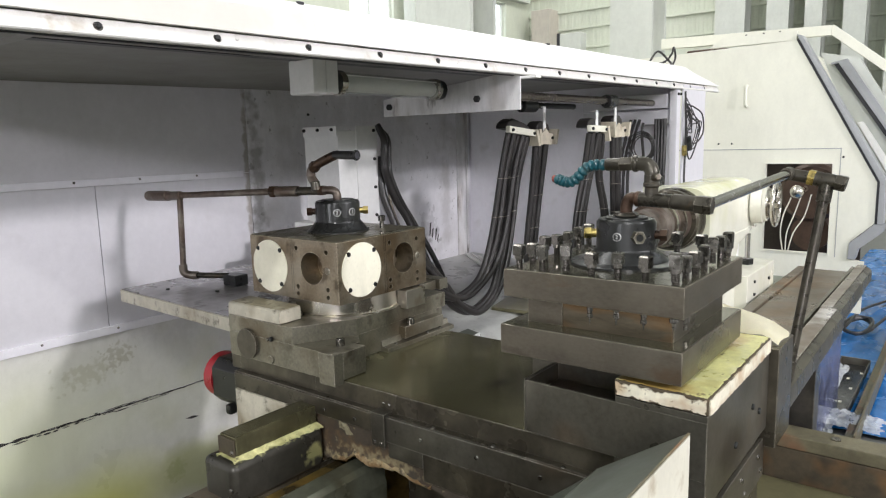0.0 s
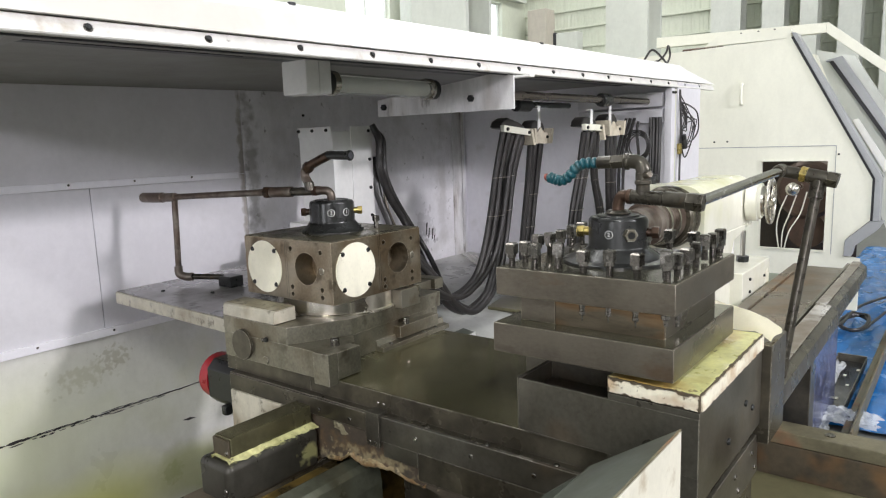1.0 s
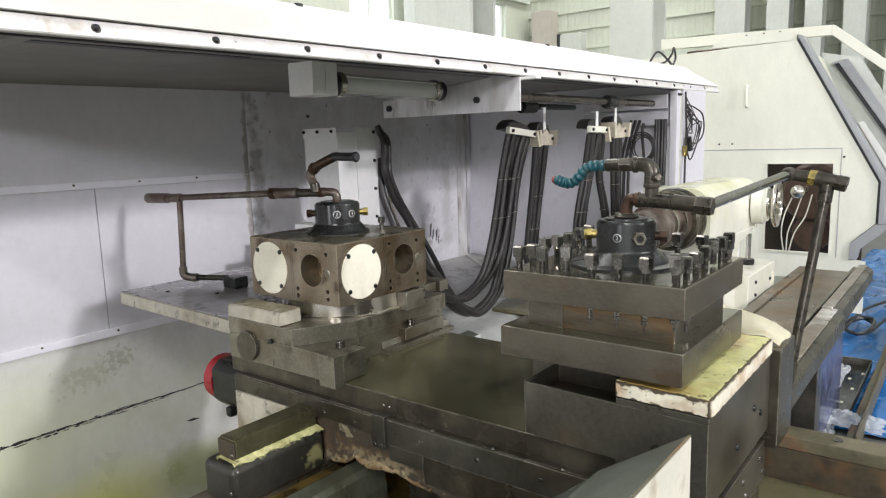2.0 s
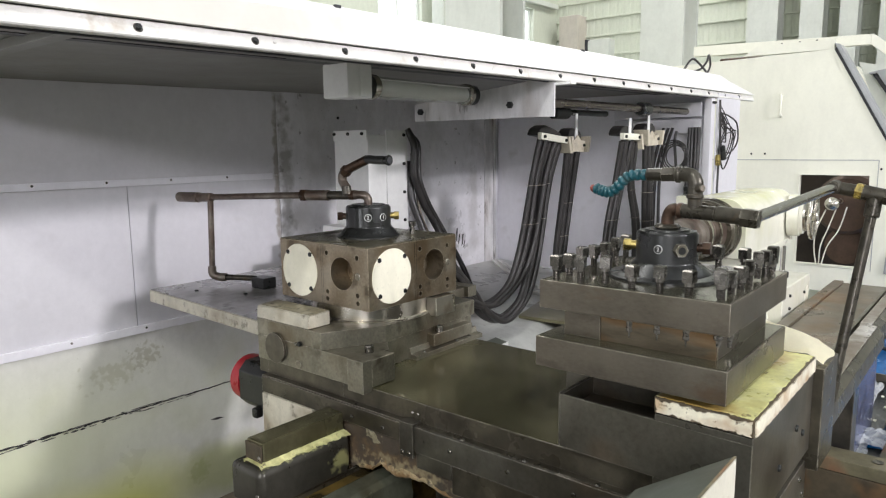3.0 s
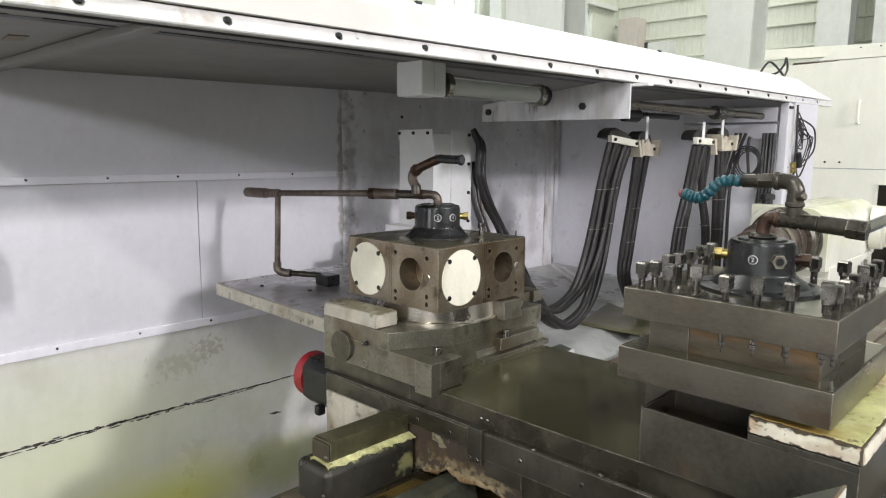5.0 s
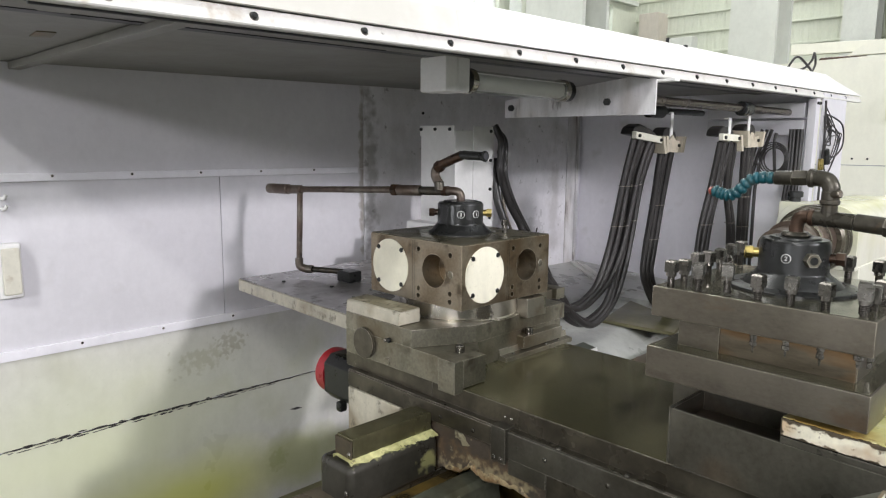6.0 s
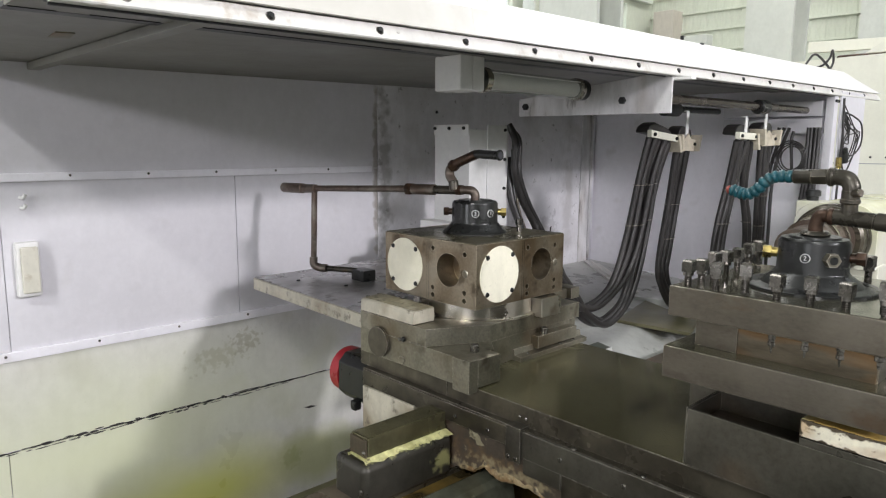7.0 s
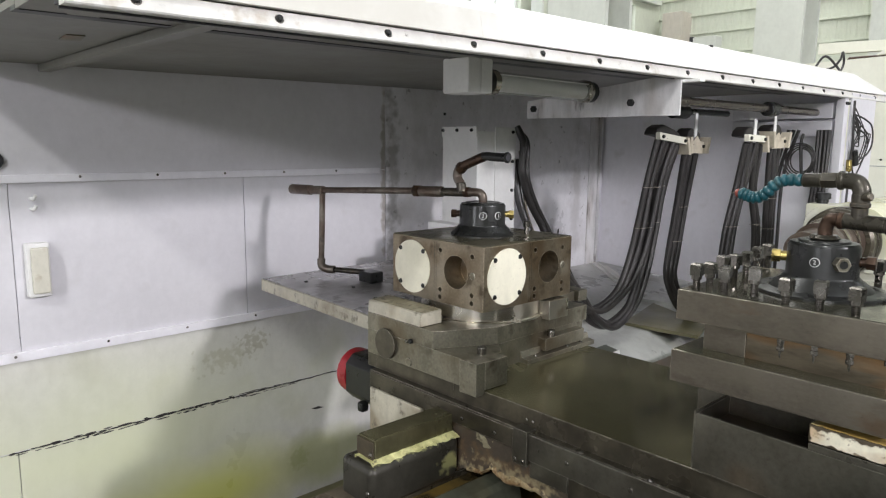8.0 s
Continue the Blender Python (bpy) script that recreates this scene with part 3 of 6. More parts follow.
def hall():
    # end wall with girts, side wall, unseen front and south walls with openings, unseen roof with two light strips
    w = thing("wall_north", (-2, 17, 0), "pale green clad end wall of the factory hall", "wall", kind="structure")
    bm = bmesh.new()
    x = -10.0
    while x < 12:
        prism([(x, 17.0), (x + 0.1, 17.0), (x + 0.12, 17.01), (x + 0.18, 17.01), (x + 0.2, 17.0), (x + 0.2, 17.12), (x, 17.12)], "z", 0, 9, bm=bm)
        x += 0.2
    part("cladding", bm, M_hall, w, smooth=False)
    for z in (1.4, 2.2, 2.9, 3.5, 4.0, 4.5, 4.95, 5.4, 5.9, 6.4, 6.9):
        part("girt", box(-10, 12, 16.94, 17.0, z, z + 0.05, 0.01), M_hall, w)
    w = thing("wall_west", (-10, 4, 0), "pale green clad side wall with small windows", "wall", kind="structure")
    bm = box(-10.3, -10, -14, 17.2, 0, 9)
    bm = cut(bm, box(-10.5, -9.8, 10.1, 11.4, 4.0, 5.4, bm=box(-10.5, -9.8, 14.7, 15.8, 4.2, 5.2)))
    part("cladding", bm, M_hall, w, smooth=False)
    for z in (1.4, 2.7, 5.3, 6.5):
        part("girt", box(-10, -9.84, -13.9, 16.8, z, z + 0.12, 0.01), M_col, w)
    for i, (y0, y1, z0, z1) in enumerate(((10.1, 11.4, 4.0, 5.4), (14.7, 15.8, 4.2, 5.2))):
        wi = thing("window_%d" % (i + 1), (-10.1, (y0 + y1) / 2, z0), "bright hall window in a pale frame", "window", kind="structure")
        part("pane", box(-10.2, -10.19, y0, y1, z0, z1), M_pane, wi, smooth=False)
        bm = bmesh.new()
        for a in (y0, (y0 + y1) / 2 - 0.02, y1 - 0.04):
            box(-10.16, -10.1, a, a + 0.04, z0, z1, bm=bm)
        for a in (z0, z1 - 0.04):
            box(-10.165, -10.105, y0, y1, a, a + 0.04, bm=bm)
        part("window_frame", bm, M_col, wi, smooth=False)
    bm = box(12, 12.3, -14, 17.2, 0, 9)
    bm = cut(bm, box(11.8, 12.5, -4.2, 10.2, 4.4, 6.4))
    solid("wall_east", bm, M_hall_grey, "unseen grey-green wall with a long window band, darkened to cut the fill", "wall", "structure", smooth=False)
    solid("wall_south", cut(box(-10.3, 12.3, -14.3, -14, 0, 9), box(5.4, 10.6, -14.5, -13.8, 4.4, 6.0, bm=box(-2.3, 0.9, -14.5, -13.8, -0.1, 4.1))), M_hall_grey, "unseen grey-green end wall with openings for the window light and the fill lamp", "wall", "structure", smooth=False)
    bm = box(-10.3, 12.3, -14.3, 17.3, 9, 9.2)
    bm = cut(bm, box(2.3, 4.9, -5.0, 16.2, 8.8, 9.5, bm=box(2.5, 3.5, -7.7, -6.7, 8.8, 9.5, bm=box(-6.9, -4.3, -5.2, 16.9, 8.8, 9.5))))
    solid("ceiling", bm, M_roof, "unseen pale sheet roof with light strips and a skylight panel", "roof", "structure", smooth=False)


hall()


def column(x, y, w=0.5, d=0.4):
    c = thing("steel_column", (x, y, 0), "cream painted steel H column of the hall", "column", "hall columns")
    t = 0.05
    part("flange", box(x - w / 2, x + w / 2, y - d / 2, y - d / 2 + t, 0, 9), M_col, c, smooth=False)
    part("flange", box(x - w / 2, x + w / 2, y + d / 2 - t, y + d / 2, 0, 9), M_col, c, smooth=False)
    part("web", box(x - 0.03, x + 0.03, y - d / 2 + t, y + d / 2 - t, 0, 8.99), M_hall, c, smooth=False)


column(-4.83, 6.6, 0.76, 0.5)
column(-3.64, 9.0, 0.56, 0.5)
column(-4.45, 16.3, 0.62, 0.5)
column(-3.5, 16.3, 0.43, 0.5)
column(-2.83, 16.3, 0.32, 0.5)
column(-2.1, 16.3, 0.4, 0.5)
column(-1.3, 16.3, 0.5, 0.5)
column(1.5, 16.3, 0.5, 0.5)
column(-9.6, 12.6, 0.5, 0.4)
column(-9.6, 11.62, 0.3, 0.36)
solid("wall_cabinet", box(-9.65, -9.1, 16.5, 17.02, 4.1, 5.05, 0.02), M_grey_box, "mauve-grey cabinet high on the hall wall", "cabinet")
cb = thing("control_box", (-7.7, 15.0, 3.6), "white box with a dark side on a wall bracket", "box")
part("body", box(-8.0, -7.45, 15.0, 15.3, 3.65, 4.12, 0.02), M_col, cb)
part("dark_side", box(-8.08, -8.0, 15.0, 15.3, 3.6, 4.14, 0.01), M_gasket, cb)
part("bracket", box(-8.06, -7.4, 15.3, 17.02, 3.5, 3.6, 0.01), M_col, cb)

# ---- the lathe's splash guard: back panels, rails and canopy ----
XW = -2.82
guard = thing("splash_guard", (XW, 1.5, 0), "white enamelled sheet-metal splash guard with soiled panels", "machine guard", kind="structure")
g = 0.0015
part("back_panel", box(XW - 0.04, XW, -2.0, 0.535 - g, 0.97, 1.56, 0.001), M_wall, guard)
part("back_panel", box(XW - 0.04, XW, 0.535 + g, 1.385 - g, 0.94, 1.56, 0.001), M_wall, guard)
part("back_panel", box(XW - 0.04, XW, 1.385 + g, 2.14 - g, 0.94, 1.56, 0.001), M_wall, guard)
part("back_panel", box(XW - 0.04, XW, -2.0, 2.14 - g, 1.563, 2.0, 0.001), M_wall, guard, "upper guard panel in the canopy's shade")
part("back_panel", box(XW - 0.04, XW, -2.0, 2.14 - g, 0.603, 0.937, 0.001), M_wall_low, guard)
part("back_panel", box(XW - 0.04, XW, 0.5 + g, 2.14 - g, 0.0, 0.597, 0.001), M_wall_low, guard, "lower panel with coolant stains and a yellow-green glow put into its colour")
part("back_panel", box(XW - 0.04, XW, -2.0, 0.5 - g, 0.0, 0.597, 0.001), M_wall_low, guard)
part("back_panel", box(XW - 0.05, XW - 0.008, -2.0, 4.5, 0.0, 1.99), M_wall_dirty, guard, "backing sheet", smooth=False)
part("back_panel", box(XW - 0.04, XW + 0.004, 2.14 + g, 3.94 - g, 0.2, 2.0, 0.001), M_wall_dirty, guard, "grey soiled panel with grease smears and a lit patch put into its colour")
part("back_panel", box(XW - 0.04, XW, 3.94 + g, 4.5, 0.2, 2.0, 0.001), M_wall, guard)
part("end_panel", box(XW, -1.36, 4.0, 4.012, 0.3, 1.99), M_end, guard, smooth=False)
part("corner_strip", box(XW - 0.01, XW + 0.012, 3.835, 3.93, 0.85, 2.0, 0.003), M_strip, guard, "grease-streaked corner strip")
part("corner_strip", box(XW - 0.01, XW + 0.02, 3.932, 3.95, 0.85, 2.0, 0.003), M_strip, guard)
for y0, y1, z, step, hh in ((-1.2, 2.095, 1.558, 0.271, 0.014), (0.455, 1.9, 0.944, 0.3, 0.017)):
    rail = part("rail", box(XW, XW + 0.014, y0, y1, z - hh, z + hh, 0.003), M_end, guard)
    y = y0 + 0.06
    while y < y1:
        place("bolt", pop_m, rail, (XW + 0.014, y, z + 0.004), (0, 90, 0))
        y += step

random.seed(3)
bm = bmesh.new()
for strand, (y0, y1) in enumerate(((0.47, 1.9), (0.49, 1.62), (0.6, 1.5))):
    y = y0
    while y < y1:
        n = random.uniform(0.012, 0.06)
        h = random.uniform(0.0008, 0.0045) * (1.2 if y < 1.3 else 0.75) * (1.0, 0.7, 0.45)[strand]
        dz = (0.0, -0.009, 0.007)[strand] + 0.004 * noise.noise((y * 14, strand, 0)) + random.uniform(-0.0015, 0.0015)
        prism([(y, 0.6 + dz), (y + n * 0.3, 0.6 + dz - h), (y + n * 0.7, 0.6 + dz - h * 0.6), (y + n, 0.6 + dz + 0.0005), (y + n * 0.6, 0.6 + dz + h), (y + n * 0.25, 0.6 + dz + h * 0.5)], "x", XW - 0.004, XW + 0.002 + 0.001 * strand, bm=bm)
        y += n * random.uniform(0.7, (1.15, 1.8, 3.0)[strand])
part("sealant_strip", bm, M_sealant, guard, "torn black sealant along the lower seam", smooth=False)

place("screw", bolt_m, guard, (XW + 0.003, 2.53, 1.845), (0, 90, 0))
bm = bmesh.new()
for y, z, w, h in ((3.52, 1.12, 0.012, 0.09), (3.545, 1.09, 0.01, 0.07), (3.58, 1.08, 0.011, 0.08), (3.6, 1.05, 0.008, 0.05)):
    prism([(y, z - h / 2), (y + w, z - h / 2 + 0.01), (y + w + 0.012, z + h / 2), (y + 0.008, z + h / 2 - 0.006)], "x", XW + 0.003, XW + 0.0052, bm=bm)
part("scratch_mark", bm, M_sealant, guard, "black scrape marks on the soiled panel", smooth=False)
part("scratch_mark", prism([(1.69, 0.446), (1.72, 0.436), (1.76, 0.437), (1.73, 0.448)], "x", XW - 0.002, XW + 0.0015), M_sealant, guard, smooth=False)

# wall lamp housing and round plug on the back wall
sw = thing("wall_switch_box", (XW + 0.02, 0.6, 1.15), "pale grey upright box fixed on the guard wall", "switch box")
part("body", box(XW, XW + 0.035, 0.565, 0.64, 1.15, 1.34, 0.008), M_white, sw)
part("cover", box(XW + 0.035, XW + 0.05, 0.578, 0.632, 1.165, 1.325, 0.006), M_offwhite, sw, "smeared white cover")
pl = solid("round_plug", lathe((XW, 0.5, 1.62), (XW + 0.012, 0.5, 1.62), [(0, 0.03), (0.8, 0.03), (1, 0.024)], 24), M_gasket,
           "round black plug in the guard wall", "plug")
hk = thing("wall_hook", (XW, 0.6, 1.46), "two small white hooks on the guard wall", "hook")
for z in (1.49, 1.455):
    part("peg", tube([(XW, 0.6, z), (XW + 0.02, 0.605, z), (XW + 0.028, 0.61, z + 0.012)], 0.006), M_white, hk)


def shear(bm):
    """The canopy rises slightly towards its far end."""
    for v in bm.verts:
        v.co.z += 0.013 * (v.co.y - 1.0)
    return bm


XC = -1.338
canopy = thing("canopy", (XC, 1.5, 1.9), "white sheet-metal canopy of the lathe with a bolted front edge", "machine canopy", kind="structure")
edge = part("edge_strip", shear(prism([(XC - 0.03, 1.904), (XC - 0.001, 1.904), (XC + 0.001, 1.907), (XC - 0.013, 1.9375), (XC - 0.03, 1.9375)], "y", 0.355, 4.68)), M_edge, canopy, "soiled white angle strip with black bolts")
part("front_panel", shear(prism([(XC - 0.02, 1.9405), (XC + 0.002, 1.9405), (XC + 0.001, 1.946), (XC - 0.012, 2.005), (XC - 0.06, 2.04), (XC - 0.08, 2.04), (XC - 0.03, 2.0)], "y", 0.355, 1.2728)), M_canopy, canopy)
part("front_panel", shear(prism([(XC - 0.02, 1.9405), (XC + 0.002, 1.9405), (XC + 0.001, 1.946), (XC - 0.012, 2.005), (XC - 0.06, 2.04), (XC - 0.08, 2.04), (XC - 0.03, 2.0)], "y", 1.2732, 2.5528)), M_canopy, canopy)
part("front_panel", shear(prism([(XC - 0.02, 1.9405), (XC + 0.002, 1.9405), (XC + 0.001, 1.946), (XC - 0.012, 2.005), (XC - 0.06, 2.04), (XC - 0.08, 2.04), (XC - 0.03, 2.0)], "y", 2.5532, 4.2)), M_canopy, canopy)
bm = prism([(XC - 0.02, 1.9405), (XC + 0.002, 1.9405), (XC + 0.001, 1.946), (XC - 0.012, 2.005), (XC - 0.06, 2.04), (XC - 0.08, 2.04), (XC - 0.03, 2.0)], "y", 4.2, 4.68)
for v in bm.verts:
    if v.co.y > 4.5:
        v.co.z = 1.942 + (v.co.z - 1.942) * 0.12
part("front_panel", shear(bm), M_canopy, canopy, "tapered end of the white front panel")
part("roof_sheet", shear(box(XW - 0.04, XC - 0.06, 0.355, 4.2, 2.0, 2.036)), M_canopy, canopy, smooth=False)
part("underside", shear(box(XW, -1.6555, 0.355, 4.5, 1.945, 1.96)), M_under, canopy, "canopy underside with its shade put into a dark grey colour", smooth=False)
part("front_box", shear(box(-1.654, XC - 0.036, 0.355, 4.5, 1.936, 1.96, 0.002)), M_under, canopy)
# Dark colour forms the dark band directly below the edge strip.
part("lip", shear(box(XC - 0.06, XC - 0.034, 0.355, 4.5, 1.908, 1.934, 0.002)), M_gasket, canopy, "dark lip under the canopy edge")
part("seam_filler", shear(box(-1.695, -1.655, 0.355, 4.5, 1.936, 1.9445)), M_gasket, canopy, smooth=False)
for y in (0.95, 1.9, 2.9):
    part("tab", shear(box(XC - 0.2, XC - 0.06, y, y + 0.05, 1.928, 1.936, 0.002)), M_board, canopy, "rust-stained tab")
for y0, y1 in ((0.36, 0.44), (0.5, 0.64), (0.72, 1.3)):
    part("slot", shear(box(-1.652, -1.645, y0, y1, 1.934, 1.9365)), M_gasket, canopy, smooth=False)
part("rust_smudge", shear(prism([(-2.1, 0.54), (-2.0, 0.53), (-1.99, 0.57), (-2.09, 0.585)], "z", 1.942, 1.9455)), M_board, canopy, smooth=False)
part("gap_strip", shear(box(XC - 0.0365, XC - 0.0305, 0.355, 4.5, 1.9, 1.93)), M_gasket, canopy, "dark gap behind the edge strip", smooth=False)
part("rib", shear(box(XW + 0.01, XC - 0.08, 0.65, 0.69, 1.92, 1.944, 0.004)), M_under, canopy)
y = 0.4635
while y < 4.62:
    place("bolt", bolt_m, edge, (XC - 0.008, y, 1.9215 + 0.013 * (y - 1)), (0, 65, 0))
    place("washer", washer_m, edge, (XC - 0.0065, y, 1.9215 + 0.013 * (y - 1)), (0, 65, 0))
    y += 0.2615
for y in (1.273, 2.553):
    part("notch", shear(box(XC - 0.062, XC - 0.052, y - 0.01, y + 0.01, 2.02, 2.042)), M_gasket, canopy, smooth=False)

# gusset plate under the canopy
gus = thing("gusset_bracket", (-1.67, 2.254, 1.8), "white tapered steel bracket under the canopy", "bracket")
part("plate", prism([(-2.02, 1.796), (-1.343, 1.794), (-1.343, 1.915), (-1.42, 1.93), (-2.02, 1.865)], "y", 2.254, 2.262, 0.001), M_strip, gus)
part("flange", box(-1.42, -1.28, 2.262, 2.3, 1.905, 1.915, 0.002), M_canopy, gus)
for x, z in ((-1.532, 1.843), (-1.982, 1.834)):
    place("bolt", small_mesh(hexnut((0, 0, 0), (0, 0, 0.012), 0.014), "bolt", M_black), gus, (x, 2.254, z), (90, 0, 0))

# tubular work lamp under the canopy
lamp = thing("work_lamp", (-1.66, 1.8, 1.88), "tubular glass work lamp with a white box under the canopy", "lamp")
part("housing", box(-1.72, -1.61, 1.552, 1.604, 1.842, 1.945, 0.006), M_white, lamp)
part("housing", box(-1.722, -1.608, 1.497, 1.5515, 1.84, 1.945, 0.007), M_white, lamp)
ZL = 1.882
part("end_cap", lathe((-1.66, 1.604, ZL), (-1.66, 1.635, ZL), [(0, 0.037), (1, 0.037)], 28), M_black, lamp)
part("band", lathe((-1.66, 1.635, ZL), (-1.66, 1.66, ZL), [(0, 0.038), (0.1, 0.04), (0.9, 0.04), (1, 0.038)], 28), M_chrome, lamp)
part("glass_tube", lathe((-1.66, 1.66, ZL), (-1.66, 2.13, ZL), [(0, 0.036), (1, 0.036)], 28), M_glass, lamp, "clear glass tube")
part("tube_lamp", lathe((-1.66, 1.65, ZL), (-1.66, 2.14, ZL), [(0, 0.027), (1, 0.027)], 20), M_white, lamp, "unlit white lamp tube")
part("reflector", box(-1.69, -1.63, 1.66, 2.13, ZL + 0.022, ZL + 0.025), M_white, lamp, smooth=False)
part("band", lathe((-1.66, 2.13, ZL), (-1.66, 2.158, ZL), [(0, 0.038), (0.1, 0.04), (0.9, 0.04), (1, 0.038)], 28), M_chrome, lamp)
part("end_cap", lathe((-1.66, 2.158, ZL), (-1.66, 2.192, ZL), [(0, 0.037), (0.8, 0.037), (1, 0.031)], 28), M_black, lamp)

# cable duct column in front of the wall
duct = thing("cable_duct", (-2.32, 2.27, 1.1), "white sheet-metal cable duct column with rows of screws", "cable duct")
part("body", box(-2.44, -2.222, 2.17, 2.385, 1.155, 1.745, 0.003), M_white, duct)
part("flange", box(-2.222, -2.216, 2.28, 2.415, 1.155, 1.765, 0.001), M_white, duct)
part("flange", box(-2.44, -2.224, 2.164, 2.17, 1.72, 1.765, 0.001), M_white, duct)
for i in range(5):
    place("screw", bolt_m, duct, (-2.216, 2.39, 1.745 - 0.13 * i), (0, 90, 0))
for i in range(3):
    place("screw", bolt_m, duct, (-2.43 + 0.09 * i, 2.164, 1.75), (90, 0, 0))
part("plinth", box(-2.52, -2.28, 1.98, 2.17, 1.154, 1.24, 0.004), M_white, duct)
part("plinth", box(-2.46, -2.24, 2.1, 2.3, 1.154, 1.34, 0.004), M_white, duct)
cab = thing("duct_cables", (-2.19, 2.43, 1.4), "pair of thick black cables hanging beside the duct", "cable")
part("cable", tube([(-2.22, 2.42, 1.77), (-2.2, 2.43, 1.73), (-2.18, 2.425, 1.69), (-2.18, 2.42, 1.6), (-2.18, 2.425, 1.55), (-2.18, 2.48, 1.43), (-2.17, 2.57, 1.3), (-2.1, 2.62, 1.1), (-2.0, 2.62, 0.9)], 0.017), M_rubber, cab)
part("cable", tube([(-2.22, 2.44, 1.75), (-2.19, 2.46, 1.7), (-2.175, 2.445, 1.6), (-2.17, 2.45, 1.53), (-2.17, 2.51, 1.42), (-2.16, 2.6, 1.29), (-2.08, 2.66, 1.1), (-1.98, 2.66, 0.9)], 0.013), M_rubber, cab)
part("cable", tube([(-2.24, 2.45, 1.62), (-2.22, 2.43, 1.53), (-2.2, 2.43, 1.43), (-2.17, 2.45, 1.33), (-2.12, 2.46, 1.2), (-2.02, 2.46, 0.95)], 0.018), M_rubber, cab)
part("cable", tube([(-2.23, 2.46, 1.66), (-2.21, 2.46, 1.56), (-2.2, 2.46, 1.48), (-2.18, 2.47, 1.36), (-2.15, 2.53, 1.2), (-2.05, 2.55, 0.95)], 0.007), M_bar, cab, "thin grey cable")

# ---- rear shelf plate ----
shelf = thing("rear_cover_plate", (-2.2, 1.6, 1.12), "flat grey steel way cover with a pale painted edge", "way cover")
part("plate", prism([(-2.578, 1.325), (-1.8, 1.292), (-1.8, 2.15), (-2.6, 2.15)], "z", 1.108, 1.154, 0.003), M_shelf, shelf)
part("top_skin", prism([(-2.574, 1.33), (-1.8, 1.297), (-1.8, 2.146), (-2.596, 2.146)], "z", 1.1545, 1.1565), M_skin, shelf, "worn bare steel top")
for x, y in ((-2.4, 1.42), (-2.2, 1.5), (-2.3, 1.9), (-2.0, 1.45)):
    place("screw", bolt_m, shelf, (x, y, 1.154))

def flake(poly, axis, a, b, seed, step=0.006, jag=0.004):
    """A thin flaking paint patch: straight edges with small bites broken out of them."""
    rnd = random.Random(seed)
    mid = sum((Vector(p) for p in poly), Vector((0, 0))) / len(poly)
    out = []
    for i in range(len(poly)):
        p, q = Vector(poly[i]), Vector(poly[(i + 1) % len(poly)])
        d = (q - p).normalized()
        inward = Vector((-d.y, d.x))
        if inward.dot(mid - p) < 0:
            inward.negate()
        n = max(1, int((q - p).length / step))
        for k in range(n):
            s = p.lerp(q, (k + (rnd.uniform(-0.3, 0.3) if k else 0)) / n)
            bite = max(0.0, noise.noise((s.x * 45 + seed, s.y * 45, seed))) * 1.8 + 1.3 * max(0.0, noise.noise((s.x * 170, s.y * 170, seed)))
            s = s + inward * jag * bite
            out.append((s.x, s.y))
    return prism(out, axis, a, b)


# ---- cross slide and saddle ----
slide = thing("cross_slide", (-1.1, 1.58, 0.9), "oily ground-steel cross slide of the lathe", "cross slide")
part("top_plate", box(-1.86, -0.5, 1.312, 1.875, 0.985, 1.0375, 0.002), M_dark, slide)
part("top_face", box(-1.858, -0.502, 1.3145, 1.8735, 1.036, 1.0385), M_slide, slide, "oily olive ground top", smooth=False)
part("ledge", box(-1.82, -0.42, 1.29, 1.87, 0.955, 0.986, 0.003), M_dark, slide)
strip = part("wiper_rail", box(-1.189, -0.42, 1.284, 1.3, 0.915, 0.985, 0.004), M_sheet, slide, "grey steel rail with small screws")
strip2 = part("wiper_rail", box(-1.818, -1.19, 1.286, 1.3, 0.93, 0.982, 0.004), M_dark, slide)
for x in (-1.4, -1.28, -1.05, -0.88, -0.71, -0.55):
    place("screw", screw_m, strip, (x, 1.284, 0.952), (90, 0, 0))
pin_m = small_mesh(lathe((0, 0, 0), (0, 0, 0.003), [(0, 0.0042), (0.6, 0.004), (1, 0.002)], 10), "screw", M_rod)
for x in (-1.19, -1.17):
    place("screw", pin_m, slide, (x + 0.0, 1.305, 1.01), (90, 0, 0))
for x in (-1.02, -0.84, -0.66):
    place("screw", rivet_m, slide, (x, 1.295, 0.986))
brk = part("clip", box(-1.213, -1.166, 1.276, 1.284, 0.9, 0.99, 0.002, bm=box(-1.213, -1.166, 1.276, 1.312, 0.986, 0.992, 0.001)), M_sheet, slide, "bent steel clip")
for x in (-1.202, -1.178):
    place("screw", screw_m, brk, (x, 1.276, 0.912), (90, 0, 0))

sad = thing("saddle", (-1.1, 1.58, 0.5), "cast-iron lathe saddle with peeling rusty paint", "saddle")
low_edge = [(-1.57, 0.79), (-1.5, 0.788), (-1.453, 0.791), (-1.4, 0.806), (-1.345, 0.812), (-1.322, 0.826), (-1.302, 0.842), (-1.28, 0.826), (-1.252, 0.82), (-1.2, 0.832), (-1.149, 0.834), (-1.09, 0.822), (-1.02, 0.815), (-0.9, 0.8), (-0.42, 0.79)]
edge_pts = []
for (xa, za), (xb, zb) in zip(low_edge, low_edge[1:]):
    for k in range(6):
        xx = xa + (xb - xa) * k / 6
        edge_pts.append((xx, za + (zb - za) * k / 6 + 0.006 * noise.noise((xx * 60, 1.5, 0)) + 0.003 * noise.noise((xx * 190, 4, 0))))
edge_pts.append(low_edge[-1])
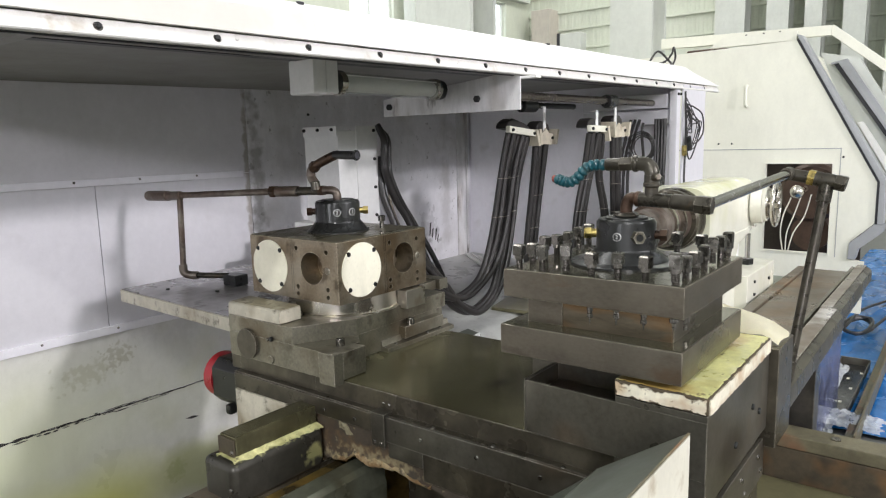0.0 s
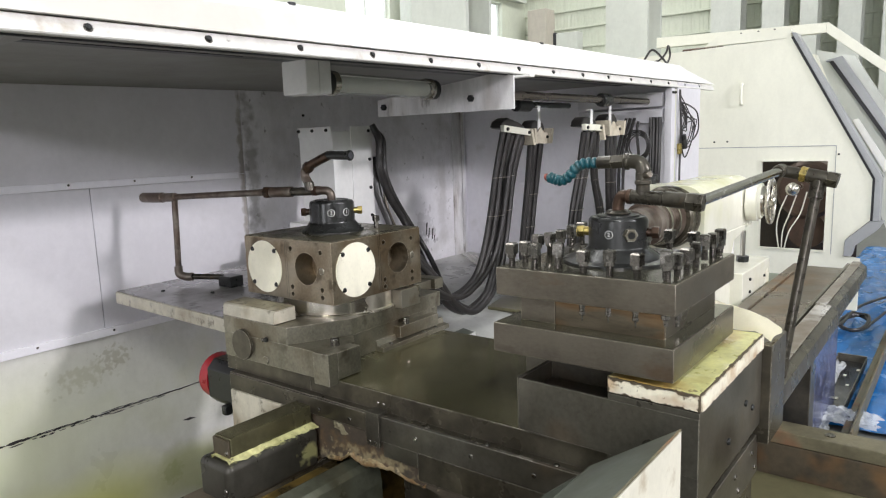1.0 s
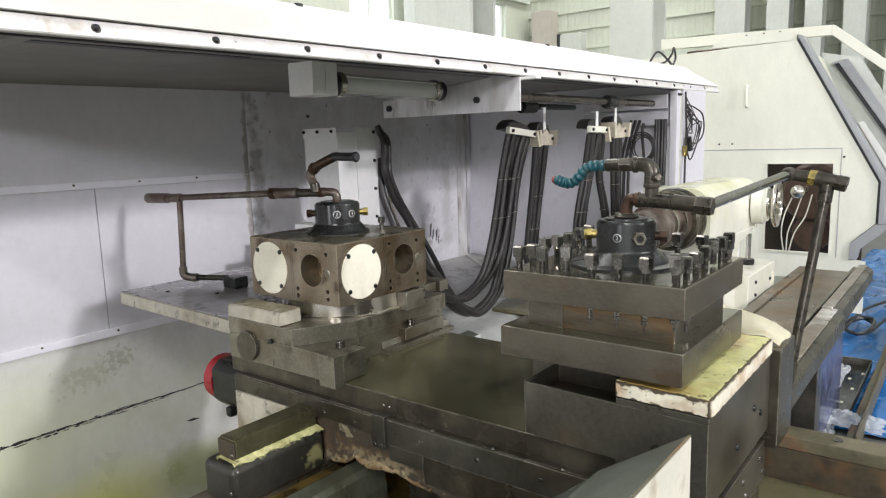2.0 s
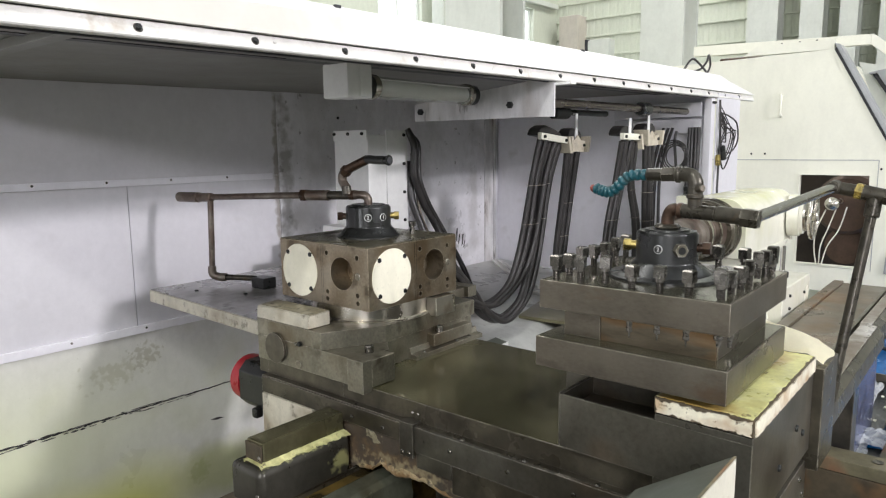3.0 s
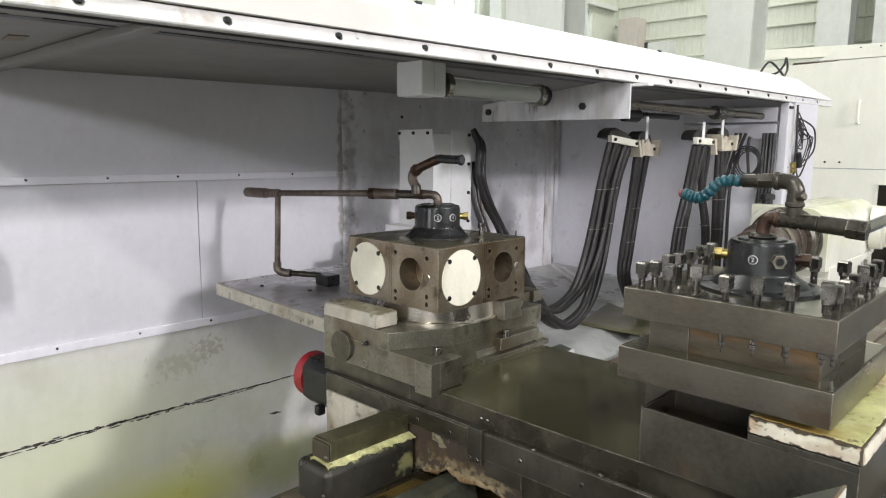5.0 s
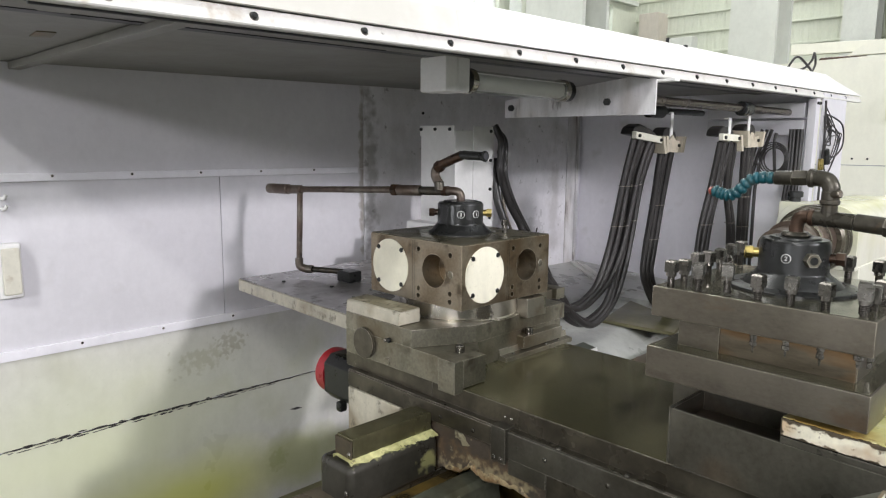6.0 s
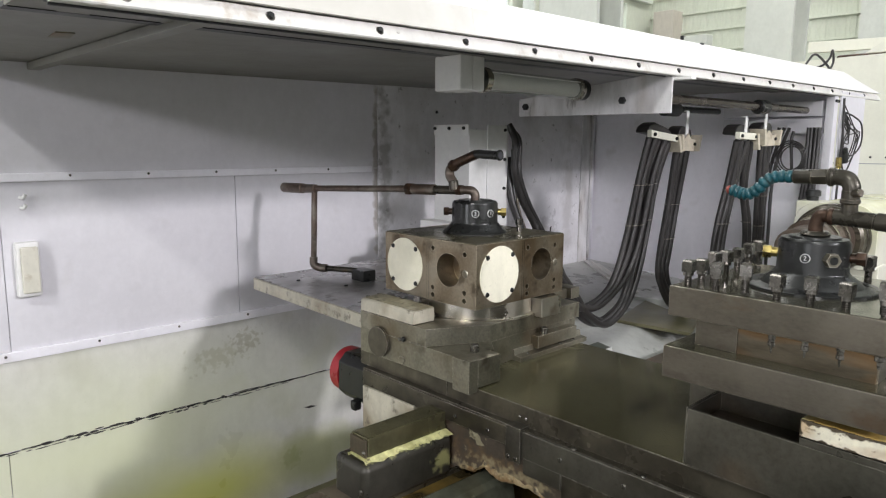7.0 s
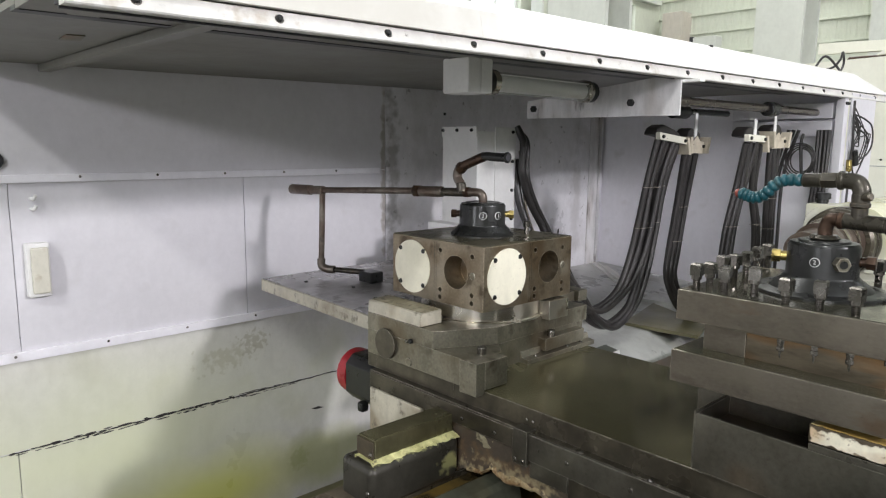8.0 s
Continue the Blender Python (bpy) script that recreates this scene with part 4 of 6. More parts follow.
part("casting", prism(edge_pts + [(-0.42, 0.956), (-1.57, 0.956)], "y", 1.3, 1.4), M_peel, sad, smooth=False)
part("casting_core", box(-1.2, -0.42, 1.4, 1.86, 0.62, 0.956, 0.006), M_dark, sad)
bm = bmesh.new()
rows = []
for xx, zz in edge_pts:
    if not -1.4 < xx < -1.02:
        continue
    tall = 0.008 + 0.013 * noise.noise((xx * 26, 9, 0)) + 0.009 * noise.noise((xx * 120, 2, 0)) + 0.016 * max(0, 1 - abs(xx + 1.24) / 0.08)
    tall = max(0.003, tall)
    bulge = 0.004 + 0.003 * noise.noise((xx * 80, 6, 0))
    rows.append([bm.verts.new(p) for p in ((xx, 1.301, zz - 0.004), (xx, 1.299 - bulge, zz + 0.002), (xx, 1.299 - bulge * 0.9, zz + tall * 0.55), (xx, 1.3005, zz + tall))])
for a, d in zip(rows, rows[1:]):
    for k in range(3):
        bm.faces.new((a[k], a[k + 1], d[k + 1], d[k]))
part("paint_crust", bm, M_crust, sad, "curled crust of pale paint on the lower edge")
part("white_plate", box(-1.815, -1.57, 1.283, 1.31, 0.79, 0.93, 0.004), M_shelf, sad, "cream painted plate")
part("rear_arm", box(-1.82, -1.5, 1.31, 1.85, 0.8, 0.956, 0.004), M_dark, sad)
part("paint_flake", flake([(-1.36, 0.93), (-1.33, 0.925), (-1.305, 0.895), (-1.33, 0.89), (-1.36, 0.905)], "y", 1.2975, 1.3005, 2, 0.004, 0.006), M_coverdirt, sad, "flaking pale paint patch")
part("lower_rail", box(-1.165, -1.05, 1.289, 1.3, 0.872, 0.914, 0.002), M_sheet, sad)
part("lower_rail", box(-1.048, -0.42, 1.288, 1.3, 0.84, 0.914, 0.002), M_dark, sad)

# wiper block that rides on the rear bed way
wip = thing("way_wiper_block", (-1.47, 1.12, 0.8), "dark steel wiper block crusted with yellow coolant scum", "wiper block")
part("lower_block", box(-1.545, -1.412, 0.985, 1.29, 0.78, 0.897, 0.02, seg=5), M_wiper, wip)
random.seed(5)
bm = bmesh.new()
rows = []
for k in range(60):
    y = 1.0 + 0.29 * k / 59
    w = 0.012 + 0.012 * noise.noise((y * 30, 0, 0)) + 0.008 * noise.noise((y * 110, 3, 0)) + 0.008 * (y > 1.2)
    hh = 0.006 + 0.004 * noise.noise((y * 60, 7, 0))
    x0 = -1.445 if y > 1.016 else -1.5
    rows.append([bm.verts.new(p) for p in ((x0, y, 0.893), (x0, y, 0.9 + max(0.002, hh)), (-1.435, y, 0.9 + hh * 0.6), (-1.435 + max(0.002, w), y, 0.8955))])
for a, d in zip(rows, rows[1:]):
    for k in range(3):
        bm.faces.new((a[k], a[k + 1], d[k + 1], d[k]))
part("scum", bm, M_scum, wip, "dried yellow coolant scum")
part("upper_bar", box(-1.51, -1.44, 1.018, 1.29, 0.9, 0.955, 0.006), M_slide, wip)
part("end_plate", box(-1.508, -1.442, 1.012, 1.018, 0.903, 0.95, 0.002), M_rusty, wip)
place("screw", rivet_m, wip, (-1.45, 1.012, 0.915), (90, 0, 0))
place("screw", rivet_m, wip, (-1.425, 0.985, 0.83), (90, 0, 0))

# bed
bed = thing("lathe_bed", (-1.0, 2.5, 0.0), "long cast-iron lathe bed with greasy ways", "lathe bed")
part("rear_way", box(-1.56, -1.42, -0.6, 4.6, 0.0, 0.79, 0.006), M_dark, bed)
part("rear_way_top", box(-1.555, -1.425, -0.6, 4.6, 0.786, 0.8, 0.004), M_bed, bed)
part("inner_ledge", box(-1.42, -1.352, -0.6, 4.6, 0.3, 0.775, 0.004), M_ledge, bed, "rust-stained inner ledge")
part("vee_way", prism([(-1.35, 0.6), (-1.262, 0.6), (-1.262, 0.735), (-1.272, 0.79), (-1.286, 0.803), (-1.336, 0.806), (-1.35, 0.797)], "y", -0.6, 1.38, 0.002), M_vee, bed)
part("web", box(-1.255, -0.78, -0.6, 4.35, 0.0, 0.35), M_dark, bed)
part("front_way", box(-0.72, -0.46, 1.9, 4.35, 0.78, 0.92, 0.006), M_bed, bed)
part("front_way_rib", box(-0.77, -0.72, 1.9, 4.35, 0.5, 0.93, 0.004), M_bed, bed)
part("front_gutter", prism([(-0.47, 0.955), (-0.455, 0.985), (-0.398, 0.98), (-0.376, 0.965), (-0.372, 0.91), (-0.47, 0.91)], "y", 1.92, 3.1, 0.003), M_dark, bed, "dark front edge bar")
part("gutter_cap", box(-0.455, -0.4, 1.92, 3.098, 0.982, 0.9885, 0.002), M_bar, bed, "scuffed pale cap of the edge bar with a reflection put into its colour")
part("front_gutter", prism([(-0.475, 0.955), (-0.46, 0.985), (-0.418, 0.98), (-0.396, 0.965), (-0.392, 0.91), (-0.475, 0.91)], "y", 3.102, 4.2, 0.003), M_dark, bed)
part("gutter_cap", box(-0.46, -0.42, 3.104, 4.198, 0.982, 0.9885, 0.002), M_bar, bed)
part("gutter_lip", box(-0.505, -0.49, 2.7, 4.35, 0.92, 0.95, 0.003), M_steel, bed)
part("front_skirt", box(-0.66, -0.56, 1.95, 4.6, 0.03, 0.78, 0.004), M_lav, bed, "skirt wrapped in plastic film, blue reflection and glints put into its colour")
part("bar_support", box(-0.47, -0.42, 2.1, 4.2, 0.84, 0.908, 0.004), M_dark, bed)
part("bed_cover", box(-1.19, -0.77, 1.88, 4.35, 0.6, 0.86), M_way, bed)
part("dark_bracket", box(-0.55, -0.43, 2.9, 3.0, 0.3, 0.9, 0.004), M_dark, bed)

# swarf trays behind the slide and under the wall
tray = thing("swarf_tray", (-2.2, 3.0, 0.7), "pale grey sheet-metal swarf tray with creased folds", "swarf tray")
part("slope_sheet", prism([(-2.815, 0.9), (-1.75, 0.84), (-1.56, 0.74), (-1.56, 0.73), (-1.75, 0.83), (-2.815, 0.89)], "y", 2.2, 4.85), M_tray, tray)
part("fold_strip", prism([(-1.87, 2.83), (-1.52, 2.87), (-1.59, 3.09), (-1.99, 3.3)], "z", 0.846, 0.862, 0.001), M_ply, tray, "loose olive plate lying in the tray")
part("fold_strip", prism([(-2.12, 3.28), (-1.6, 3.36), (-1.6, 3.39), (-2.12, 3.31)], "z", 0.84, 0.876, 0.002), M_tray, tray)
for k, (w, h) in enumerate(((0.03, 0.012), (0.012, 0.02), (0.022, 0.01))):
    a, e = Vector((-2.79 + 0.05 * k, 3.88)), Vector((-2.22 + 0.05 * k, 3.42))
    side = Vector((0.63, 0.78)) * w
    bm = prism([tuple(a), tuple(e), tuple(e + side), tuple(a + side)], "z", 0, h, 0.001)
    for v in bm.verts:
        v.co.z += 0.9 - 0.0563 * (v.co.x + 2.815)
    part("corner_fold", bm, M_edge, tray, "soiled folded seam")
tr2 = thing("chip_pan", (-2.2, 0.8, 0.0), "chip pan along the guard wall with green coolant residue", "chip pan")
part("pan", box(XW + 0.002, -1.56, -1.5, 2.2, 0.001, 0.03), M_ply, tr2)
wd = thing("chip_deflector", (-1.35, 1.95, 0.9), "small bent steel deflector behind the slide, its bright reflection built as a white triangle", "deflector")
part("plate", prism([(-1.51, 1.97), (-1.515, 2.135), (-1.436, 2.107), (-1.38, 1.97)], "z", 0.955, 0.968, 0.001), M_green, wd)
# White triangle added in place of the bright reflection on the plate.
part("bright_reflection", prism([(-1.431, 2.008), (-1.436, 2.105), (-1.372, 2.012)], "z", 0.9685, 0.973), M_canopy, wd, smooth=False)

# red-capped servo motor behind the slide
mot = thing("servo_motor", (-1.98, 1.42, 0.9), "black servo motor with a red end cap", "motor")
part("body", prism([(1.345, 0.84), (1.375, 0.81), (1.465, 0.81), (1.495, 0.84), (1.495, 0.94), (1.465, 0.97), (1.375, 0.97), (1.345, 0.94)], "x", -2.035, -1.83, 0.004), M_black, mot)
part("encoder_cap", lathe((-2.035, 1.42, 0.89), (-2.095, 1.42, 0.89), [(0, 0.08), (0.75, 0.08), (0.95, 0.07), (1, 0.055)], 28), M_red, mot, "red round end cap")
part("connector", box(-1.95, -1.92, 1.33, 1.36, 0.795, 0.83, 0.008), M_black, mot)

# ---- rear turret ----
TX, TY = -1.632, 1.592
tbase = thing("turret_base", (TX, TY, 1.03), "machined steel turret base with bolted lugs", "turret base")
low = [(-1.83, 1.29), (-1.4, 1.29), (-1.385, 1.31), (-1.385, 1.42), (-1.44, 1.47), (-1.455, 1.9), (-1.83, 1.9)]
part("lower_body", prism(low, "z", 1.04, 1.1166, 0.0008), M_steel, tbase)
oc = [(-1.83, 1.29), (-1.527, 1.29), (-1.44, 1.465), (-1.44, 1.9), (-1.83, 1.9)]
part("upper_body", prism(oc, "z", 1.1168, 1.168, 0.0015), M_steel, tbase)
part("lug", box(-1.405, -1.342, 1.276, 1.311, 1.03, 1.121, 0.003), M_steel, tbase)
part("lug", box(-1.386, -1.342, 1.311, 1.4, 1.041, 1.119, 0.003), M_steel, tbase)
part("lug", box(-1.453, -1.418, 1.66, 1.86, 1.06, 1.1, 0.003), M_steel, tbase)
part("clamp_block", box(-1.475, -1.412, 1.665, 1.76, 1.158, 1.218, 0.003), M_chrome, tbase, "notched clamp block")
part("apron", box(-1.815, -1.46, 1.31, 1.9, 0.986, 1.04, 0.003), M_dark, tbase)
# Darker soiled cream used here: the cover's shade is put into its colour.
part("painted_cover", prism([(1.287, 1.17), (1.289, 1.203), (1.294, 1.208), (1.37, 1.2108), (1.37, 1.17)], "x", -1.825, -1.578, 0.0015), M_shelf, tbase, "cream painted cover with its shade put into the colour")
part("cover_top", prism([(1.3, 1.2088), (1.368, 1.2112), (1.368, 1.2122), (1.3, 1.2098)], "x", -1.822, -1.582), M_coverdirt, tbase, "grimy top of the cover", smooth=False)
part("round_cover", lathe((-1.735, 1.289, 1.088), (-1.735, 1.279, 1.088), [(0, 0.047), (0.8, 0.047), (1, 0.043)], 36), M_dark, tbase)
place("screw", screw_m, tbase, (-1.64, 1.289, 1.115), (90, 0, 0))
place("plug", bolt_m, tbase, (-1.62, 1.289, 1.12), (90, 0, 0))
part("plug", lathe((-1.63, 1.289, 1.055), (-1.63, 1.286, 1.055), [(0, 0.013), (1, 0.012)], 20), M_steel, tbase)
place("cap_screw", cap_m, tbase, (-1.408, 1.365, 1.1166))
place("cap_screw", cap_m, tbase, (-1.43, 1.7, 1.1))
gib = part("guide_strip", prism([(-1.455, 1.038), (-1.412, 1.038), (-1.412, 1.052), (-1.436, 1.055), (-1.44, 1.072), (-1.455, 1.072)], "y", 1.57, 1.91, 0.001), M_steel, tbase, "bright guide strip with screws")
for y in (1.62, 1.78, 1.85):
    place("screw", rivet_m, gib, (-1.425, y, 1.053), (0, 8, 0))
part("hose_lug", box(-1.68, -1.58, 2.05, 2.1, 1.13, 1.17, 0.003), M_steel, tbase)
part("hose_bracket", box(-1.66, -1.6, 1.88, 2.06, 1.13, 1.165, 0.003), M_steel, tbase)

tur = thing("square_turret", (TX, TY, 1.22), "square steel tool turret with bores and ivory blanking discs", "tool turret")
S = 0.2
Z0, Z1 = 1.222, 1.407
zc = (Z0 + Z1) / 2
body = box(TX - S, TX + S, TY - S, TY + S, Z0, Z1, 0.0025)
cutter = bmesh.new()


def side_frame(k):
    """Outward way and the way to the right of side k, seen from outside."""
    a = k * math.pi / 2
    o = Vector((math.sin(a), -math.cos(a), 0))
    return o, Vector((math.cos(a), math.sin(a), 0))


for k in range(4):
    o, r = side_frame(k)
    c = Vector((TX, TY, zc)) + o * S
    h = c + r * 0.088 + Vector((0, 0, 0.008))
    rod(h + o * 0.01, h - o * 0.07, 0.049, 40, cutter)
    for u, w in ((-0.066, 0.06), (0.066, 0.056), (-0.066, -0.058), (-0.066, -0.08), (0.066, -0.055), (0.066, -0.078)):
        q = h + r * u + Vector((0, 0, w - 0.003))
        rod(q + o * 0.01, q - o * 0.02, 0.0075, 12, cutter)
part("body", cut(body, cutter), M_turret, tur)
part("top_skin", box(TX - S + 0.003, TX + S - 0.003, TY - S + 0.003, TY + S - 0.003, Z1, Z1 + 0.002), M_turret_top, tur, "oil-dark top face")
for k in range(4):
    o, r = side_frame(k)
    c = Vector((TX, TY, zc)) + o * S - r * 0.104
    d = part("disc", lathe(c - o * 0.002, c + o * 0.003, [(0, 0.082), (0.9, 0.082), (1, 0.081)], 56), M_disc, tur, "ivory blanking disc")
    for u in (-1, 1):
        for w in (-1, 1):
            q = c + r * 0.053 * u + Vector((0, 0, 0.053 * w)) + o * 0.003
            ob = place("screw", bolt_m, d, q - o * 0.005)
            ob.matrix_basis = Matrix.Translation(q - o * 0.005 - ORIG[tur.name]) @ o.to_track_quat("Z", "Y").to_matrix().to_4x4()
    q = Vector((TX, TY, zc)) + o * S + r * 0.156 + Vector((0, 0, 0.006))
    part("plug", lathe(q, q + o * 0.002, [(0, 0.011), (1, 0.009)], 20), M_steel, tur)
for k in range(4):
    o, r = side_frame(k)
    p = Vector((TX, TY, zc)) + o * (S + 0.0004)
    bm = bmesh.new()
    for w in (-0.0035, 0.0045):
        vs = [bm.verts.new(p + r * (w + 0.0012 * (1 if e in (1, 2) else 0)) + Vector((0, 0, (-0.089 if e < 2 else 0.089)))) for e in range(4)]
        bm.faces.new(vs)
    part("scribed_line", bm, M_dark, tur, smooth=False)
part("ring", lathe((TX, TY, 1.166), (TX, TY, 1.223), [(0, 0.2), (0.1, 0.2), (0.14, 0.192), (1, 0.192)], 72), M_chrome, tur, "polished swivel ring")
for x, y in ((TX - 0.13, TY + 0.15), (TX + 0.09, TY + 0.11)):
    b = part("cap_bolt", rod((x, y, Z1), (x, y, Z1 + 0.028), 0.008, 12), M_screw, tur)
    part("head", rod((x, y, Z1 + 0.026), (x, y, Z1 + 0.044), 0.012, 16, ease=0.001), M_screw, b)


def hub(parent, x, y, z, labels, flare, r=0.07, ring=0.0108):
    """Black coolant distributor with plugs and station numbers."""
    h = part("distributor", lathe((x, y, z), (x, y, z + 0.1), [(0, flare), (0.05, flare), (0.07, flare * 0.98), (0.09, 0.094), (0.16, 0.088), (0.3, r + 0.0045), (0.36, r), (0.93, r), (1, r - 0.005)], 48), M_black, parent, "black round coolant distributor")
    part("lid", lathe((x, y, z + 0.1), (x, y, z + 0.104), [(0, r - 0.017), (1, r - 0.019)], 40), M_black, h)
    for a, kind in labels:
        o = Vector((math.cos(radians(a)), math.sin(radians(a)), 0))
        c = Vector((x, y, z + 0.066)) + o * r
        if kind == "hex":
            part("plug", hexnut(c - o * 0.003, c + o * 0.014, 0.015), M_steel, h)
            part("plug_bore", rod(c + o * 0.01, c + o * 0.0146, 0.008, 16), M_black, h)
        elif kind in ("brass", "copper"):
            n = part("nozzle", rod(c - o * 0.01, c + o * 0.012, 0.01, 14), M_brass if kind == "brass" else M_copper, h)
            part("nut", hexnut(c + o * 0.01, c + o * 0.026, 0.014), M_brass if kind == "brass" else M_copper, n)
        else:
            part("number_ring", lathe(c - o * 0.002, c + o * 0.0012, [(0, ring), (1, ring * 0.97)], 28), M_white, h)
            part("number_plate", lathe(c - o * 0.002, c + o * 0.0018, [(0, ring * 0.85), (1, ring * 0.85)], 28), M_black, h)
            m = Matrix.Translation(c + o * 0.0022) @ pose(0, 0, 0, 90, 0, a + 90)
            lettering(kind, ring * 1.3, m, M_white, "number", h)


hub(tur, TX, TY, Z1, ((-45, "2"), (-5, "1"), (42, "brass"), (222, "copper"), (110, "hex")), 0.1, 0.072, 0.0118)

# coolant pipe of the rear turret
zp, yp = 1.535, 1.56
cp = thing("rear_coolant_pipe", (TX, TY, 1.5), "rusty brown coolant pipe with elbows above the turret", "coolant pipe")
part("elbow", tube([(TX, TY, 1.51), (TX, TY, 1.525), (TX - 0.008, TY - 0.006, 1.538), (TX - 0.03, TY - 0.015, zp + 0.005), (TX - 0.045, TY - 0.018, zp + 0.004)], 0.0135, 14), M_pipe, cp)
part("union_nut", hexnut((TX - 0.04, yp + 0.015, zp + 0.004), (TX - 0.06, yp + 0.012, zp + 0.004), 0.0175), M_copper, cp)
part("tee", rod((TX - 0.055, yp + 0.012, zp + 0.003), (TX - 0.15, yp, zp), 0.014, 18), M_fitting, cp)
part("coupling", rod((TX - 0.15, yp, zp), (TX - 0.25, yp - 0.01, zp - 0.003), 0.0175, 20, ease=0.003), M_pipe, cp)
part("union_nut", hexnut((TX - 0.25, yp - 0.01, zp - 0.003), (TX - 0.275, yp - 0.012, zp - 0.003), 0.021), M_copper, cp)
part("pipe", rod((TX - 0.27, yp - 0.012, zp - 0.003), (-2.46, 1.52, 1.505), 0.0115, 16), M_pipe, cp)
part("end_fitting", rod((-2.42, 1.52, 1.506), (-2.5, 1.515, 1.503), 0.017, 16, ease=0.002), M_pipe, cp)
part("end_fitting", rod((-2.5, 1.515, 1.503), (-2.64, 1.51, 1.5), 0.02, 16, ease=0.003), M_pipe, cp)
part("riser", tube([(-2.43, 1.52, 1.5), (-2.43, 1.515, 1.35), (-2.435, 1.513, 1.215)], 0.0115, 14), M_pipe, cp)
part("foot_elbow", tube([(-2.435, 1.513, 1.235), (-2.433, 1.514, 1.205), (-2.415, 1.53, 1.193), (-2.39, 1.545, 1.193)], 0.016, 14), M_pipe, cp)
part("foot_pipe", rod((-2.4, 1.54, 1.193), (-2.27, 1.6, 1.193), 0.011, 14), M_fitting, cp)
bx0, bz0 = -1.694, zp + 0.004
part("tee_branch", rod((bx0, yp, bz0), (bx0 - 0.004, yp, bz0 + 0.03), 0.0155, 18, ease=0.002), M_fitting, cp)
part("branch_elbow", tube([(bx0 - 0.004, yp, bz0 + 0.024), (bx0 - 0.02, yp, bz0 + 0.045), (bx0 - 0.018, yp, bz0 + 0.064), (bx0 - 0.003, yp, bz0 + 0.078)], 0.0145, 14), M_pipe, cp)
part("union_nut", hexnut((bx0 - 0.012, yp, bz0 + 0.07), (bx0 + 0.006, yp, bz0 + 0.083), 0.0185), M_copper, cp)
part("spout_sleeve", tube([(bx0 + 0.004, yp, bz0 + 0.081), (bx0 + 0.05, yp, bz0 + 0.098), (bx0 + 0.095, yp, bz0 + 0.113)], 0.0148, 14), M_copper, cp)
part("spout", tube([(bx0 + 0.085, yp, bz0 + 0.11), (bx0 + 0.105, yp, bz0 + 0.1145), (bx0 + 0.13, yp, bz0 + 0.113), (bx0 + 0.188, yp, bz0 + 0.112)], 0.0135, 14), M_black, cp)
part("spout_mouth", rod((bx0 + 0.187, yp, bz0 + 0.112), (bx0 + 0.192, yp, bz0 + 0.112), 0.0165, 16, ease=0.001), M_black, cp)
part("spout_bore", rod((bx0 + 0.191, yp, bz0 + 0.112), (bx0 + 0.193, yp, bz0 + 0.112), 0.01, 14), M_gasket, cp)
bb = solid("junction_block", box(-2.285, -2.205, 1.585, 1.645, 1.157, 1.2, 0.005), M_black, "small black block on the cover plate", "junction block")

# ---- front four-way tool post ----
PX0, PX1, PY0, PY1 = -0.812, -0.414, 1.304, 1.7
PX, PY = (PX0 + PX1) / 2, (PY0 + PY1) / 2
tp = thing("tool_post", (PX, PY, 1.22), "four-way steel tool post with square-headed clamping screws", "tool post")
part("top_plate", box(PX0, PX1, PY0, PY1, 1.3445, 1.406, 0.0025), M_tool, tp)
part("core", box(PX0 + 0.055, PX1 - 0.028, PY0 + 0.02, PY1 - 0.05, 1.29, 1.3445, 0.001), M_core, tp, "rust-stained core between the plates")
part("core_face", box(PX0 + 0.053, PX0 + 0.136, PY0 + 0.0165, PY0 + 0.03, 1.291, 1.344, 0.001), M_tool, tp)
part("core_end", box(PX1 - 0.0285, PX1 - 0.026, PY0 + 0.024, PY1 - 0.054, 1.291, 1.344, 0.0008), M_tool, tp)
part("base_plate", box(-0.802, -0.405, 1.274, 1.672, 1.225, 1.29, 0.0025), M_tool, tp)
part("oil_film", box(PX0 + 0.004, PX1 - 0.004, PY0 + 0.004, PY1 - 0.004, 1.4055, 1.4068), M_wet, tp, "oil-wet top face", smooth=False)
part("oil_film", box(-0.798, -0.409, 1.278, 1.668, 1.2895, 1.2908), M_wet, tp, "oil-dark top of the base plate", smooth=False)
head_bm = bmesh.new()
q0 = []
for z, w in ((0.0185, 0.0078), (0.0195, 0.0102), (0.0262, 0.0104), (0.0268, 0.0102), (0.0482, 0.0102), (0.0512, 0.0078)):
    q0.append([head_bm.verts.new((w * a, w * b, z)) for a, b in ((-1, -1), (1, -1), (1, 1), (-1, 1))])
for lo_q, hi_q in zip(q0[3:], q0[4:]):
    for k in range(4):
        head_bm.faces.new((lo_q[k], lo_q[(k + 1) % 4], hi_q[(k + 1) % 4], hi_q[k]))
head_bm.faces.new(q0[-1])
head_bm.faces.new(q0[3][::-1])
for v in q0[0] + q0[1] + q0[2]:
    head_bm.verts.remove(v)
lathe((0, 0, 0.0185), (0, 0, 0.0268), [(0, 0.0085), (0.12, 0.0102), (1, 0.0102)], 18, head_bm)
head_m = small_mesh(head_bm, "head", M_screw, False)
shank_bm = lathe((0, 0, -0.005), (0, 0, 0.019), [(0, 0.0072)] + [(0.2 + 0.08 * k, 0.0072 if k % 2 else 0.0069) for k in range(10)] + [(1, 0.007)], 14)
shank_m = small_mesh(shank_bm, "clamping_screw", M_thread, False)
